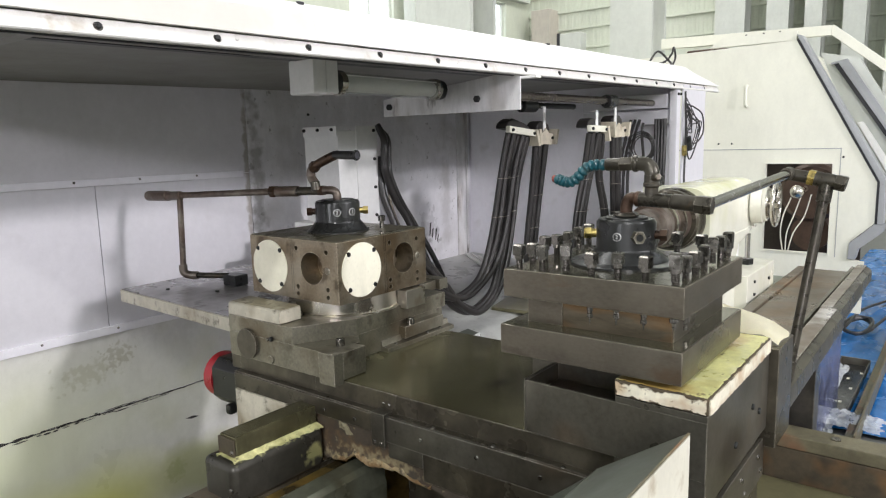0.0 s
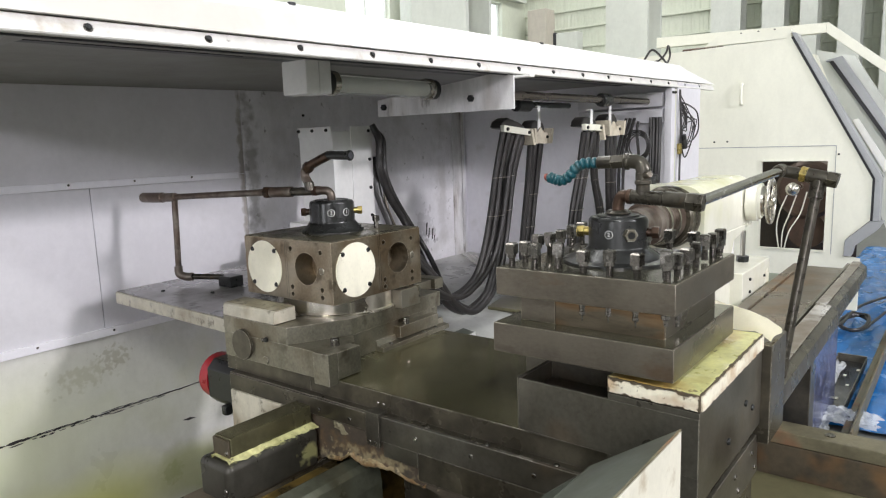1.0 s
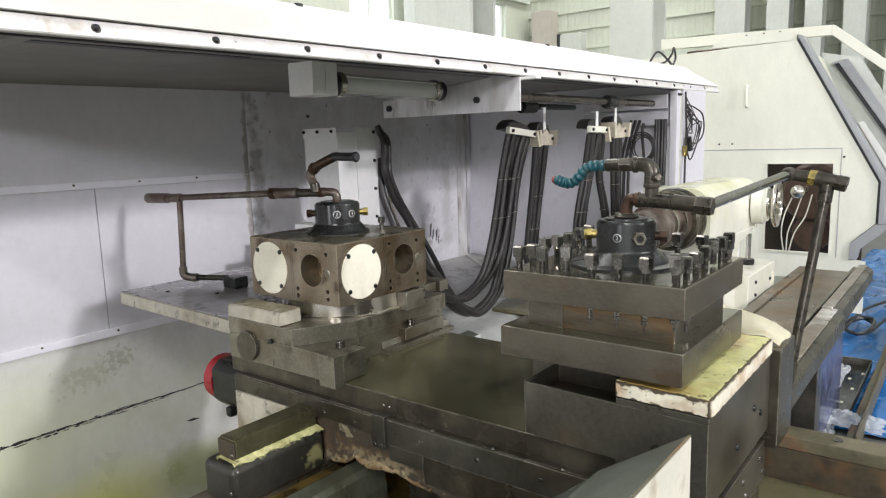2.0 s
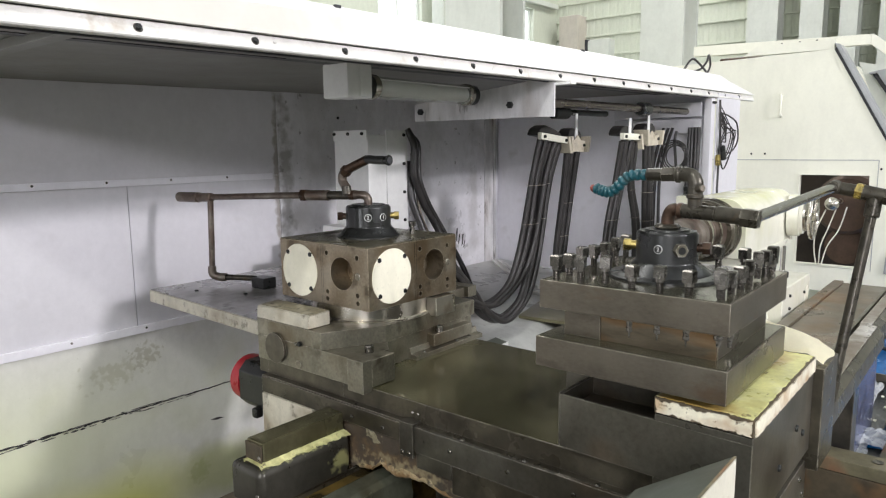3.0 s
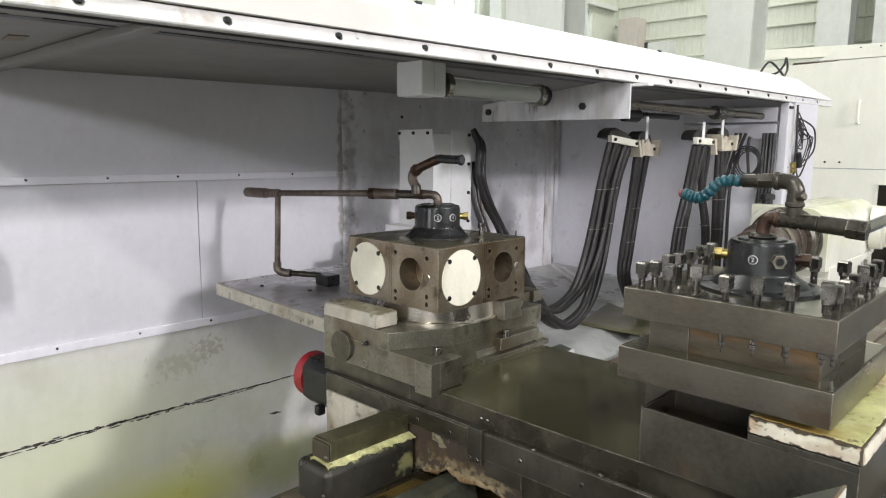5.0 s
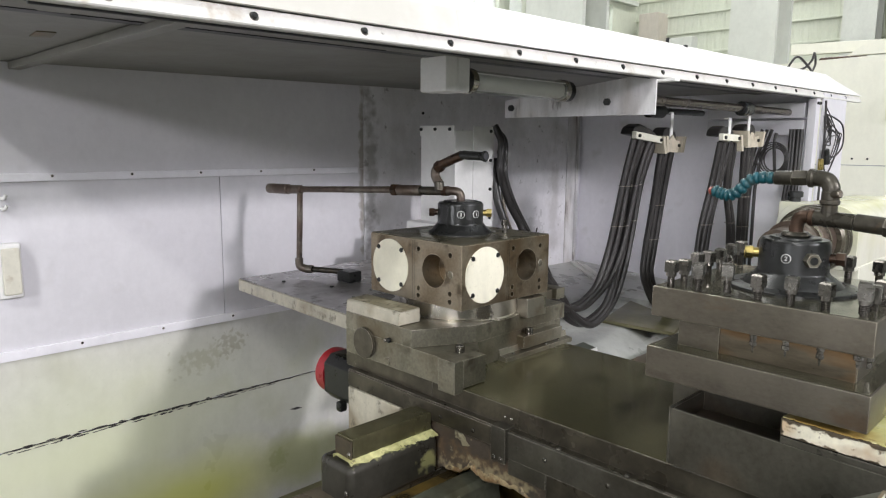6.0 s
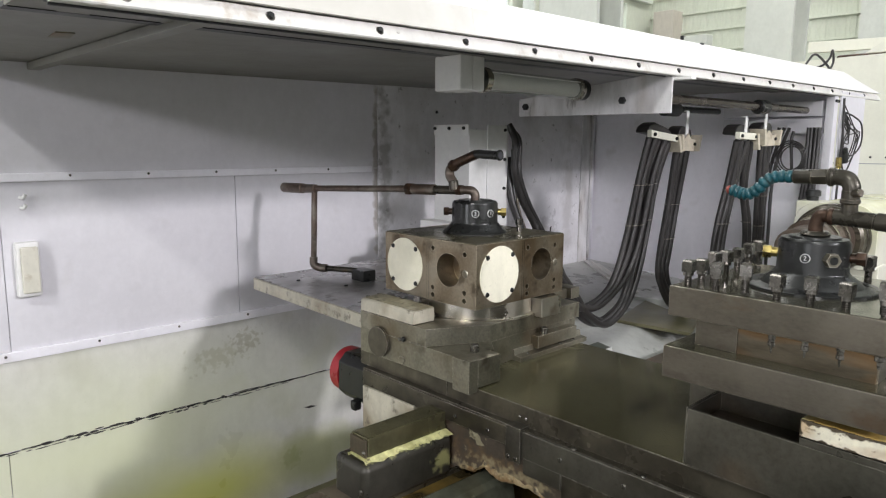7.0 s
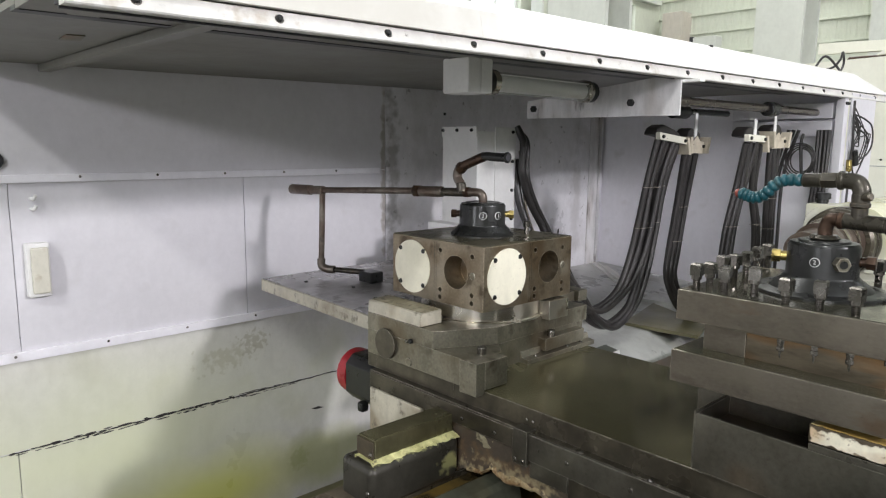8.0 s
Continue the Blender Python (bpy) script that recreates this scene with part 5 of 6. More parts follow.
tip_m = small_mesh(lathe((0, 0, -0.098), (0, 0, -0.055), [(0, 0.0062), (0.28, 0.0066), (0.33, 0.0092), (0.5, 0.0092), (0.52, 0.0084), (0.64, 0.0084), (0.66, 0.0092), (1, 0.0092)], 14), "tip", M_screw, False)
random.seed(11)
ins = 0.026
for i in range(7):
    w = ins + (0.396 - 2 * ins) * i / 6
    spots_at = {(PX0 + w, PY0 + ins), (PX0 + w, PY1 - ins), (PX0 + ins, PY0 + w), (PX1 - ins, PY0 + w)}
    for x, y in sorted(spots_at):
        if i == 6 and abs(y - PY0 - ins) < 1e-6 and x < PX:
            continue
        lift = random.uniform(-0.006, 0.01)
        s = place("clamping_screw", shank_m, tp, (x, y, 1.406 + lift), (0, 0, random.uniform(-14, 14)))
        hd = new("head", head_m)
        hd.parent = s
        if (y < PY0 + 0.05 and i in (3, 4, 5, 6)) or (x > PX1 - 0.05 and i == 1):
            tpn = new("tip", tip_m)
            tpn.parent = s
hub(tp, PX, PY, 1.406, ((-84, "2"), (-46, "hex"), (8, "copper"), (198, "brass"), (95, "copper")), 0.122, 0.065, 0.0092)

# coolant pipe of the front tool post
fp = thing("front_coolant_pipe", (PX, PY, 1.5), "oily iron coolant pipe with elbows and a blue jointed hose", "coolant pipe")
z1 = 1.55
part("collar", rod((PX, PY, 1.508), (PX, PY, 1.52), 0.028, 24, ease=0.005), M_fitting, fp)
part("elbow", tube([(PX, PY, 1.515), (PX, PY, 1.532), (PX + 0.008, PY, 1.55), (PX + 0.028, PY, z1)], 0.0135, 16), M_copper, fp)
part("elbow_rim", rod((PX + 0.02, PY, z1), (PX + 0.033, PY, z1), 0.017, 20, ease=0.003), M_copper, fp)
part("tee", rod((PX + 0.031, PY, z1), (PX + 0.1, PY, z1 - 0.003), 0.0155, 20), M_fitting, fp)
part("tee_rim", rod((PX + 0.092, PY, z1 - 0.003), (PX + 0.104, PY, z1 - 0.003), 0.0142, 20, ease=0.003), M_fitting, fp)
part("tee_branch", rod((PX + 0.056, PY, z1), (PX + 0.056, PY, z1 + 0.036), 0.0145, 20), M_fitting, fp)
part("tee_rim", rod((PX + 0.056, PY, z1 + 0.026), (PX + 0.056, PY, z1 + 0.038), 0.0178, 20, ease=0.003), M_fitting, fp)
part("reducer", rod((PX + 0.102, PY, z1 - 0.003), (PX + 0.155, PY, z1 - 0.007), 0.0168, 20, ease=0.002), M_fitting, fp)
part("hex_end", hexnut((PX + 0.152, PY, z1 - 0.007), (PX + 0.186, PY, z1 - 0.01), 0.0205), M_fitting, fp)
part("rod_pipe", rod((PX + 0.178, PY + 0.005, z1 - 0.006), (-0.395, 2.06, 1.578), 0.0115, 18), M_rod, fp, "bright steel pipe")
part("union_nut", rod((-0.398, 2.03, 1.577), (-0.395, 2.065, 1.579), 0.017, 18, ease=0.003), M_fitting, fp)
part("arm", rod((-0.405, 2.06, 1.578), (-0.335, 2.06, 1.566), 0.016, 18, ease=0.002), M_fitting, fp)
part("union_nut", hexnut((-0.35, 2.06, 1.57), (-0.334, 2.06, 1.566), 0.022), M_brass, fp)
part("arm", rod((-0.334, 2.06, 1.566), (-0.285, 2.06, 1.556), 0.019, 18), M_fitting, fp)
part("hex_end", hexnut((-0.287, 2.06, 1.557), (-0.262, 2.06, 1.551), 0.022), M_fitting, fp)
part("stand_pipe", rod((-0.307, 2.06, 1.55), (-0.352, 1.95, 1.07), 0.0125, 18), M_fitting, fp, "long leaning stand pipe")
part("stand_collar", rod((-0.307, 2.06, 1.552), (-0.311, 2.05, 1.505), 0.018, 18, ease=0.002), M_fitting, fp)
part("foot_joint", rod((-0.349, 1.957, 1.1), (-0.355, 1.942, 1.045), 0.0155, 14, ease=0.004), M_fitting, fp)
part("valve", rod((PX + 0.056, PY, z1 + 0.036), (PX + 0.056, PY, z1 + 0.052), 0.016, 18), M_fitting, fp)
part("valve_stub", rod((PX + 0.056, PY - 0.005, z1 + 0.046), (PX + 0.078, PY - 0.016, z1 + 0.05), 0.008, 14, ease=0.002), M_fitting, fp)
part("riser_elbow", tube([(PX + 0.056, PY, z1 + 0.048), (PX + 0.056, PY, z1 + 0.06), (PX + 0.048, PY, z1 + 0.073), (PX + 0.032, PY, z1 + 0.077), (PX + 0.02, PY, z1 + 0.077)], 0.0158, 18), M_fitting, fp)
part("elbow_rim", rod((PX + 0.026, PY, z1 + 0.077), (PX + 0.014, PY, z1 + 0.077), 0.0186, 20, ease=0.003), M_fitting, fp)
part("union_nut", hexnut((PX + 0.014, PY, z1 + 0.077), (PX - 0.014, PY, z1 + 0.076), 0.0168), M_fitting, fp)
part("nipple", rod((PX - 0.012, PY, z1 + 0.076), (PX - 0.05, PY, z1 + 0.075), 0.0142, 20, ease=0.003), M_fitting, fp)
hose_pts = spline([(PX - 0.05, PY, z1 + 0.074), (PX - 0.079, PY, z1 + 0.074), (PX - 0.1, PY - 0.003, z1 + 0.066), (PX - 0.117, PY - 0.006, z1 + 0.044), (PX - 0.136, PY - 0.008, z1 + 0.034), (PX - 0.152, PY - 0.008, z1 + 0.037), (PX - 0.17, PY - 0.008, z1 + 0.043)], 2)
hose = None
for i in range(len(hose_pts) - 1):
    a, b = hose_pts[i], hose_pts[i + 1]
    bead = lathe(a, b + (b - a) * 0.25, [(0, 0.009), (0.08, 0.0112), (0.3, 0.0128), (0.45, 0.013), (0.62, 0.0123), (0.74, 0.0098), (0.85, 0.0094), (1, 0.008)], 22)
    if hose is None:
        hose = part("jointed_hose", bead, M_blue_hose, fp, "blue plastic jointed coolant hose")
    else:
        part("segment", bead, M_blue_hose, hose)
part("nozzle", rod(hose_pts[-1], hose_pts[-1] + Vector((-0.009, 0, -0.002)), 0.0088, 16, ease=0.002), M_orange, fp, "small red nozzle")

# ---- saddle front with tray ----
ap = thing("front_saddle_housing", (-0.5, 1.5, 0.6), "grey saddle housing with chipped cream paint on its top", "saddle housing")


def skew(bm):
    """The housing's front stands a little askew: further back at its inner end."""
    for v in bm.verts:
        if v.co.y < 1.3:
            v.co.y += 0.05 * (-0.356 - v.co.x)
    return bm


part("body", skew(box(-0.54, -0.356, 1.2755, 1.745, 0.99, 1.178, 0.003)), M_sheet, ap)
part("front_sheet", skew(box(-0.75, -0.3565, 1.2715, 1.2745, 1.05, 1.166, 0.0008)), M_sheet, ap, "grey front sheet of the tray")
part("top_block", skew(box(-0.54, -0.355, 1.273, 1.745, 1.18, 1.212, 0.002)), M_rusty, ap)
part("paint_layer", skew(flake([(-0.537, 1.182), (-0.359, 1.182), (-0.358, 1.21), (-0.537, 1.21)], "y", 1.2708, 1.2732, 7, 0.003, 0.0045)), M_cream_chip, ap, "flaking cream paint on the front")
part("paint_layer", flake([(1.276, 1.178), (1.742, 1.178), (1.742, 1.21), (1.276, 1.21)], "x", -0.3555, -0.353, 9, 0.004, 0.003), M_cream_chip, ap, "scuffed cream paint on the side")
part("top_skin", skew(flake([(-0.538, 1.276), (-0.358, 1.276), (-0.358, 1.742), (-0.538, 1.742)], "z", 1.2115, 1.2135, 5, 0.004, 0.0045)), M_yellow, ap, "coolant-yellowed flaking top paint")
bx = box(-0.75, -0.537, 1.2746, 1.44, 1.05, 1.166)
part("tray", skew(cut(bx, box(-0.747, -0.535, 1.2776, 1.437, 1.126, 1.2))), M_sheet, ap, "open grey sheet tray", smooth=False)
part("tray_lip", skew(box(-0.7535, -0.7505, 1.2705, 1.44, 1.05, 1.169, 0.001)), M_sheet, ap)
part("under_slide", box(-0.82, -0.537, 1.44, 1.72, 1.03, 1.22, 0.003), M_sheet, ap)
part("apron", box(-0.54, -0.372, 1.3, 1.76, 0.35, 0.99, 0.004), M_dark, ap)
ast = part("apron_strip", box(-0.372, -0.362, 1.34, 1.76, 0.86, 0.96, 0.002), M_sheet, ap)
for y in (1.42, 1.56, 1.7):
    place("screw", rivet_m, ast, (-0.362, y, 0.93), (0, 90, 0))
    place("screw", rivet_m, ast, (-0.362, y + 0.03, 0.885), (0, 90, 0))
for y, z in ((1.47, 1.05), (1.6, 1.09), (1.66, 1.06)):
    place("screw", bolt_m, ap, (-0.359, y, z), (0, 90, 0))
pt = solid("side_box", box(-0.52, -0.335, 1.7465, 1.9, 0.94, 1.186, 0.003), M_dark, "dark steel box behind the saddle housing", "steel box")

# draped cloth on the saddle edge
bm = bmesh.new()
nu, nv = 34, 30
grid = []
for i in range(nu):
    row = []
    for j in range(nv):
        u, v = i / (nu - 1), j / (nv - 1)
        x = -0.56 + 0.222 * u + 0.012 * math.sin(4 * v)
        y = 1.735 + 0.125 * v + 0.05 * (1 - u) + 0.008 * math.sin(7 * u)
        roll = math.sin(math.pi * min(1, max(0, v))) ** 0.6
        z = 1.2155 + (0.018 + 0.04 * (1 - u) ** 1.5) * roll + 0.006 * roll * math.sin(9 * u + 4 * v) + 0.005 * noise.noise((u * 4, v * 4, 2))
        if u > 0.85:
            z -= 0.12 * (u - 0.85)
        if u < 0.9:
            z = max(z, 1.2142)
        row.append(bm.verts.new((x, y, z)))
    grid.append(row)
for i in range(nu - 1):
    for j in range(nv - 1):
        bm.faces.new((grid[i][j], grid[i + 1][j], grid[i + 1][j + 1], grid[i][j + 1]))
bmesh.ops.solidify(bm, geom=bm.faces[:], thickness=0.003)
solid("rag", bm, M_cloth, "cream rag draped over the saddle edge", "rag")

# swarf guard in front
sg = thing("swarf_chute", (-0.42, 0.9, 0.8), "bent sheet swarf chute, white outside and grey-green inside", "swarf chute")
part("worn_edge", box(-0.352, -0.3478, 0.3, 1.1502, 1.1945, 1.196, 0.0003), M_board, sg, "rusty worn top edge")
part("outer_sheet", prism([(-0.352, 0.75), (-0.348, 0.75), (-0.348, 1.192), (-0.352, 1.192)], "y", 0.3, 1.15), M_offwhite, sg, "white outer sheet", smooth=False)
part("inner_sheet", prism([(-0.353, 1.19), (-0.353, 1.194), (-0.51, 1.088), (-0.51, 1.084)], "y", 0.3, 1.15), M_green, sg, "grey-green sloped inner sheet", smooth=False)
part("inner_wall", prism([(-0.514, 0.75), (-0.51, 0.75), (-0.51, 1.086), (-0.514, 1.086)], "y", 0.3, 1.15), M_green, sg, smooth=False)
part("end_roll", rod((-0.516, 1.15, 0.75), (-0.516, 1.15, 1.072), 0.01, 14), M_green, sg)
part("side_wing", prism([(-0.52, 1.075), (-0.609, 1.0), (-0.67, 0.93), (-0.75, 0.75), (-0.52, 0.75)], "y", 1.148, 1.152), M_green, sg, smooth=False)

# platform and board beside the apron
plat = thing("operator_platform", (0.2, 1.8, 0.5), "oily olive steel platform with a rust-streaked board", "platform")
part("deck", box(-0.54, 0.9, 0.9, 2.2, 0.6, 0.65, 0.002), M_ply, plat)
bd = part("edge_board", box(-0.5, 0.9, 2.2, 2.29, 0.752, 0.792, 0.004), M_board, plat, "rust-streaked edge board with bolts")
part("lower_board", box(-0.5, 0.9, 2.202, 2.28, 0.55, 0.751, 0.004), M_rusty, plat)
for x in (-0.42, -0.27, -0.1):
    part("bolt_washer", rod((x, 2.245, 0.791), (x, 2.245, 0.795), 0.014, 16), M_screw, bd)
random.seed(21)
bm = bmesh.new()
bmesh.ops.create_icosphere(bm, subdivisions=3, radius=1)
for v in bm.verts:
    k = 1 + 0.4 * noise.noise(v.co * 1.6)
    v.co = Vector((-0.455 + v.co.x * 0.035 * k, 2.25 + v.co.y * 0.03 * k, max(0.793, 0.812 + v.co.z * 0.03 * k)))
solid("paper_scrap", bm, M_cloth, "crumpled cream paper scrap on the board", "paper")

# ---- tailstock ----
AX, AZ = -1.01, 1.335
ts = thing("tailstock", (AX, 3.8, 0.86), "cream tailstock with a steel quill and a chrome handwheel", "tailstock")
sec = [(AX - 0.15, 1.22)]
for side in (-1, 1):
    for k in range(9):
        a = radians(180 - 11.25 * k) if side < 0 else radians(90 - 11.25 * k)
        sec.append((AX + side * 0.062 + 0.088 * math.cos(a), 1.38 + 0.088 * math.sin(a)))
sec.append((AX + 0.15, 1.22))
part("body", prism(sec, "y", 2.96, 3.74, 0.004), M_cream, ts, "long cream body with a rounded top")
part("front_collar", lathe((AX, 2.96, AZ), (AX, 2.93, AZ), [(0, 0.1335), (0.7, 0.1335), (1, 0.13)], 56), M_dark, ts)
part("oiler_block", box(AX - 0.16, AX - 0.07, 3.0, 3.1, 1.4, 1.468, 0.006), M_cream, ts)
part("oiler_cap", lathe((AX - 0.115, 3.05, 1.468), (AX - 0.115, 3.05, 1.51), [(0, 0.022), (0.4, 0.022), (0.45, 0.03), (0.9, 0.03), (1, 0.025)], 24), M_black, ts, "black oiler cap")
part("pedestal", prism([(3.0, 1.03), (3.3, 1.03), (3.4, 1.18), (3.72, 1.235), (3.0, 1.235)], "x", AX - 0.15, AX + 0.155, 0.006), M_cream, ts)
part("rear_web", prism([(3.3, 1.03), (3.62, 1.03), (3.62, 1.225), (3.4, 1.2)], "x", AX - 0.1, AX + 0.1, 0.004), M_canopy, ts)
part("base", box(-1.3, -0.786, 3.3, 3.82, 0.86, 1.045, 0.008), M_cream, ts)
part("base", box(-1.28, -0.84, 2.98, 3.3, 0.86, 1.04, 0.006), M_cream, ts)
part("front_flange", lathe((AX, 2.93, AZ), (AX, 2.88, AZ), [(0, 0.127), (0.8, 0.127), (1, 0.118)], 56), M_dark, ts, "black front flange")
q = part("quill", lathe((AX, 2.88, AZ), (AX, 2.55, AZ), [(0, 0.1), (0.2, 0.1), (0.21, 0.08), (0.5, 0.08), (0.51, 0.088), (0.6, 0.088), (0.61, 0.072), (1, 0.066)], 44), M_pipe, ts, "ringed steel quill")
part("quill_ring", lathe((AX, 2.76, AZ), (AX, 2.74, AZ), [(0, 0.09), (1, 0.09)], 44), M_chrome, q)
part("quill_ring", lathe((AX, 2.82, AZ), (AX, 2.81, AZ), [(0, 0.103), (1, 0.103)], 44), M_chrome, q)
part("centre", lathe((AX, 2.55, AZ), (AX, 2.44, AZ), [(0, 0.03), (0.3, 0.03), (1, 0.003)], 24), M_brass, q)
WX, WY, WZ = -0.758, 3.66, 1.347
part("side_boss", lathe((AX + 0.15, WY - 0.01, WZ), (-0.795, WY - 0.005, WZ), [(0, 0.1), (0.75, 0.098), (0.8, 0.09), (1, 0.086)], 40), M_cream, ts, "rubbed round boss behind the handwheel")
part("dial_ring", lathe((-0.795, WY, WZ), (-0.778, WY, WZ), [(0, 0.075), (0.8, 0.072), (1, 0.06)], 36), M_chrome, ts)
ring = [(WX - 0.005 * math.cos(i * math.pi / 16), WY + 0.104 * math.cos(i * math.pi / 16), WZ + 0.104 * math.sin(i * math.pi / 16)) for i in range(33)]
hw = part("handwheel", tube(ring, 0.01, 10, 1), M_chrome, ts, "chrome spoked handwheel")
part("hub", rod((-0.79, WY, WZ), (WX + 0.02, WY, WZ), 0.026, 20, ease=0.004), M_chrome, hw)
for i in range(3):
    a = radians(35 + 120 * i)
    part("spoke", rod((WX, WY, WZ), (WX - 0.005 * math.cos(a), WY + 0.104 * math.cos(a), WZ + 0.104 * math.sin(a)), 0.008, 10), M_chrome, hw)
for y, z in ((3.42, 1.0), (3.42, 0.94), (3.7, 0.97), (3.58, 0.9)):
    place("screw", bolt_m, ts, (-0.786, y, z), (0, 90, 0))
part("clamp_stud", rod((-0.87, 3.62, 1.04), (-0.87, 3.62, 1.2), 0.012, 14), M_rod, ts)
part("clamp_nut", hexnut((-0.87, 3.62, 1.045), (-0.87, 3.62, 1.075), 0.03), M_black, ts)

# ---- canopy end post, hose hangers and cables ----
post = thing("canopy_post", (-1.35, 3.95, 0.9), "white square canopy post with cross beams", "post")
part("upright", box(-1.388, -1.346, 3.93, 3.985, 0.86, 1.94, 0.004), M_wall, post)
for k in range(3):
    place("bolt", bolt_m, post, (-1.346, 3.94 + 0.02 * k, 1.915), (0, 90, 0))
part("upper_beam", box(-1.92, -1.401, 3.93, 3.99, 1.84, 1.92, 0.004), M_wall, post)
part("lower_beam", box(-1.92, -1.401, 3.935, 3.985, 1.75, 1.83, 0.004), M_wall, post)
solid("side_sheet", box(-1.35, -1.34, 4.013, 4.41, 0.9, 1.97, 0.002), M_wall, "pale lavender side sheet at the canopy's end", "panel", "structure")

hr = thing("hose_rail", (-1.5, 3.0, 1.85), "pair of steel slide rods carrying hose clamps", "hose rail")
part("slide_rod", rod((-1.42, 2.262, 1.85), (-1.42, 3.75, 1.862), 0.0175, 18), M_rail, hr)
part("slide_rod", rod((-1.66, 2.262, 1.835), (-1.66, 3.3, 1.845), 0.014, 16), M_black, hr)
part("sleeve", rod((-1.42, 3.16, 1.8555), (-1.42, 3.25, 1.8565), 0.031, 20, ease=0.004), M_black, hr)
part("sleeve", rod((-1.66, 2.78, 1.838), (-1.66, 2.9, 1.839), 0.03, 20, ease=0.004), M_black, hr)


def hanger(x, y0, y1, z, strap_y, zt, drop=0.03, plate=False):
    """A clamp along the rod's way, sloping by drop: a bar, or a notched plate, with flared cheeks, a rubber saddle and a bent strap."""
    h = thing("hose_clamp", (x, (y0 + y1) / 2, z), "cream hose clamp hanging from the slide rod", "hose clamp", "hose clamps")
    w = y1 - y0
    if strap_y:
        part("strap", box(x + 0.02, x + 0.025, strap_y - 0.012, strap_y + 0.012, z - drop - 0.02, zt, 0.001), M_white, h)
        part("strap_hook", box(x + 0.0, x + 0.025, strap_y - 0.012, strap_y + 0.012, zt - 0.004, zt + 0.002, 0.001), M_white, h)
    if plate:
        ym = (y0 + y1) / 2
        part("plate", prism([(y0 + 0.01, z - 0.062), (y1 - 0.012, z - 0.062 - drop), (y1, z - 0.01 - drop), (ym + 0.03, z - 0.012), (ym, z + 0.012), (ym - 0.03, z - 0.01), (y0, z - 0.015)], "x", x + 0.026, x + 0.033, 0.001), M_tan, h, "notched tan plate")
    else:
        part("clamp_bar", prism([(y0, z - 0.018), (y1, z - 0.018 - drop), (y1, z + 0.012 - drop), (y0, z + 0.012)], "x", x + 0.02, x + 0.042, 0.003), M_cream, h)
    for yy, flare in ((y1 - 0.01, 0.02), (y0 - 0.008, -0.012)) if plate else ((y1 - 0.014, 0.022),):
        bm = box(x - 0.03, x + 0.05, yy, yy + 0.02, z - drop - 0.06, z - drop + 0.012, 0.002)
        for v in bm.verts:
            s = (z - drop + 0.012 - v.co.z) / 0.072
            v.co.y += flare * (1 - s if plate else s)
            v.co.z -= 0.02 * (v.co.x - x)
        part("cheek", bm, M_tan, h, "pale end cheek")
    part("rubber_pad", prism([(y0 + 0.03 * w, z), (y1 - 0.04 * w, z - drop), (y1 - 0.1 * w, z - drop + 0.03), (y1 - 0.3 * w, z - drop + 0.046), (y0 + 0.3 * w, z + 0.046), (y0 + 0.12 * w, z + 0.03)], "x", x - 0.045, x + 0.019, 0.01), M_rubber, h)
    for s in (0.1, 0.9):
        place("bolt", bolt_m, h, (x + (0.033 if plate else 0.042), y0 + (y1 - y0) * s, z - (0.03 if plate else 0.004) - drop * s), (0, 90, 0))


def bundle(n, ends, r, label):
    """n hoses; ends: rows of place, spread along y and spread along x."""
    b = thing("hose_bundle", ends[0][0], label, "hoses", "hose bundles")
    rnd = random.Random(n * 7 + len(ends))
    for i in range(n):
        s = (i / (n - 1) - 0.5) if n > 1 else 0
        pts = []
        for p, sy, sx in ends:
            pts.append(Vector(p) + Vector((sx * math.sin(2.4 * i) + rnd.uniform(-0.004, 0.004), s * sy + rnd.uniform(-0.006, 0.006), rnd.uniform(-0.006, 0.006))))
        part("hose", tube(pts, r * rnd.uniform(0.85, 1.15), 10), M_rubber, b)
    (pa, ya, xa), (pb, yb, xb) = ends[1], ends[2]
    for f in (0.12, 0.75):
        p = Vector(pa).lerp(Vector(pb), f)
        wy, wx = (ya + (yb - ya) * f) / 2 + r * 0.9, xa + (xb - xa) * f + r * 0.9
        loop = [(p.x + wx * math.cos(k * math.pi / 8), p.y + wy * math.sin(k * math.pi / 8), p.z) for k in range(17)]
        part("tie", tube(loop, 0.0013, 6, 1), M_bar, b, "thin pale cable tie")
    return b


hanger(-1.66, 2.62, 2.85, 1.735, 0, 0, 0.02)
hanger(-1.66, 2.885, 3.025, 1.725, 2.955, 1.835, 0.005, True)
hanger(-1.46, 3.0, 3.18, 1.732, 3.1, 1.81, 0.004)
hanger(-1.46, 3.26, 3.42, 1.745, 3.31, 1.868, -0.004, True)
bundle(5, [((-1.66, 2.775, 1.72), 0.16, 0.012), ((-1.69, 2.755, 1.55), 0.12, 0.014), ((-1.7, 2.72, 1.3), 0.09, 0.014), ((-1.7, 2.67, 1.12), 0.08, 0.014), ((-1.7, 2.6, 1.0), 0.06, 0.014), ((-1.7, 2.45, 0.945), 0.04, 0.02), ((-1.7, 2.31, 1.005), 0.035, 0.02), ((-1.7, 2.2, 1.115), 0.03, 0.02), ((-1.72, 2.07, 1.26), 0.03, 0.02)], 0.0145, "long loop of ribbed black hoses")
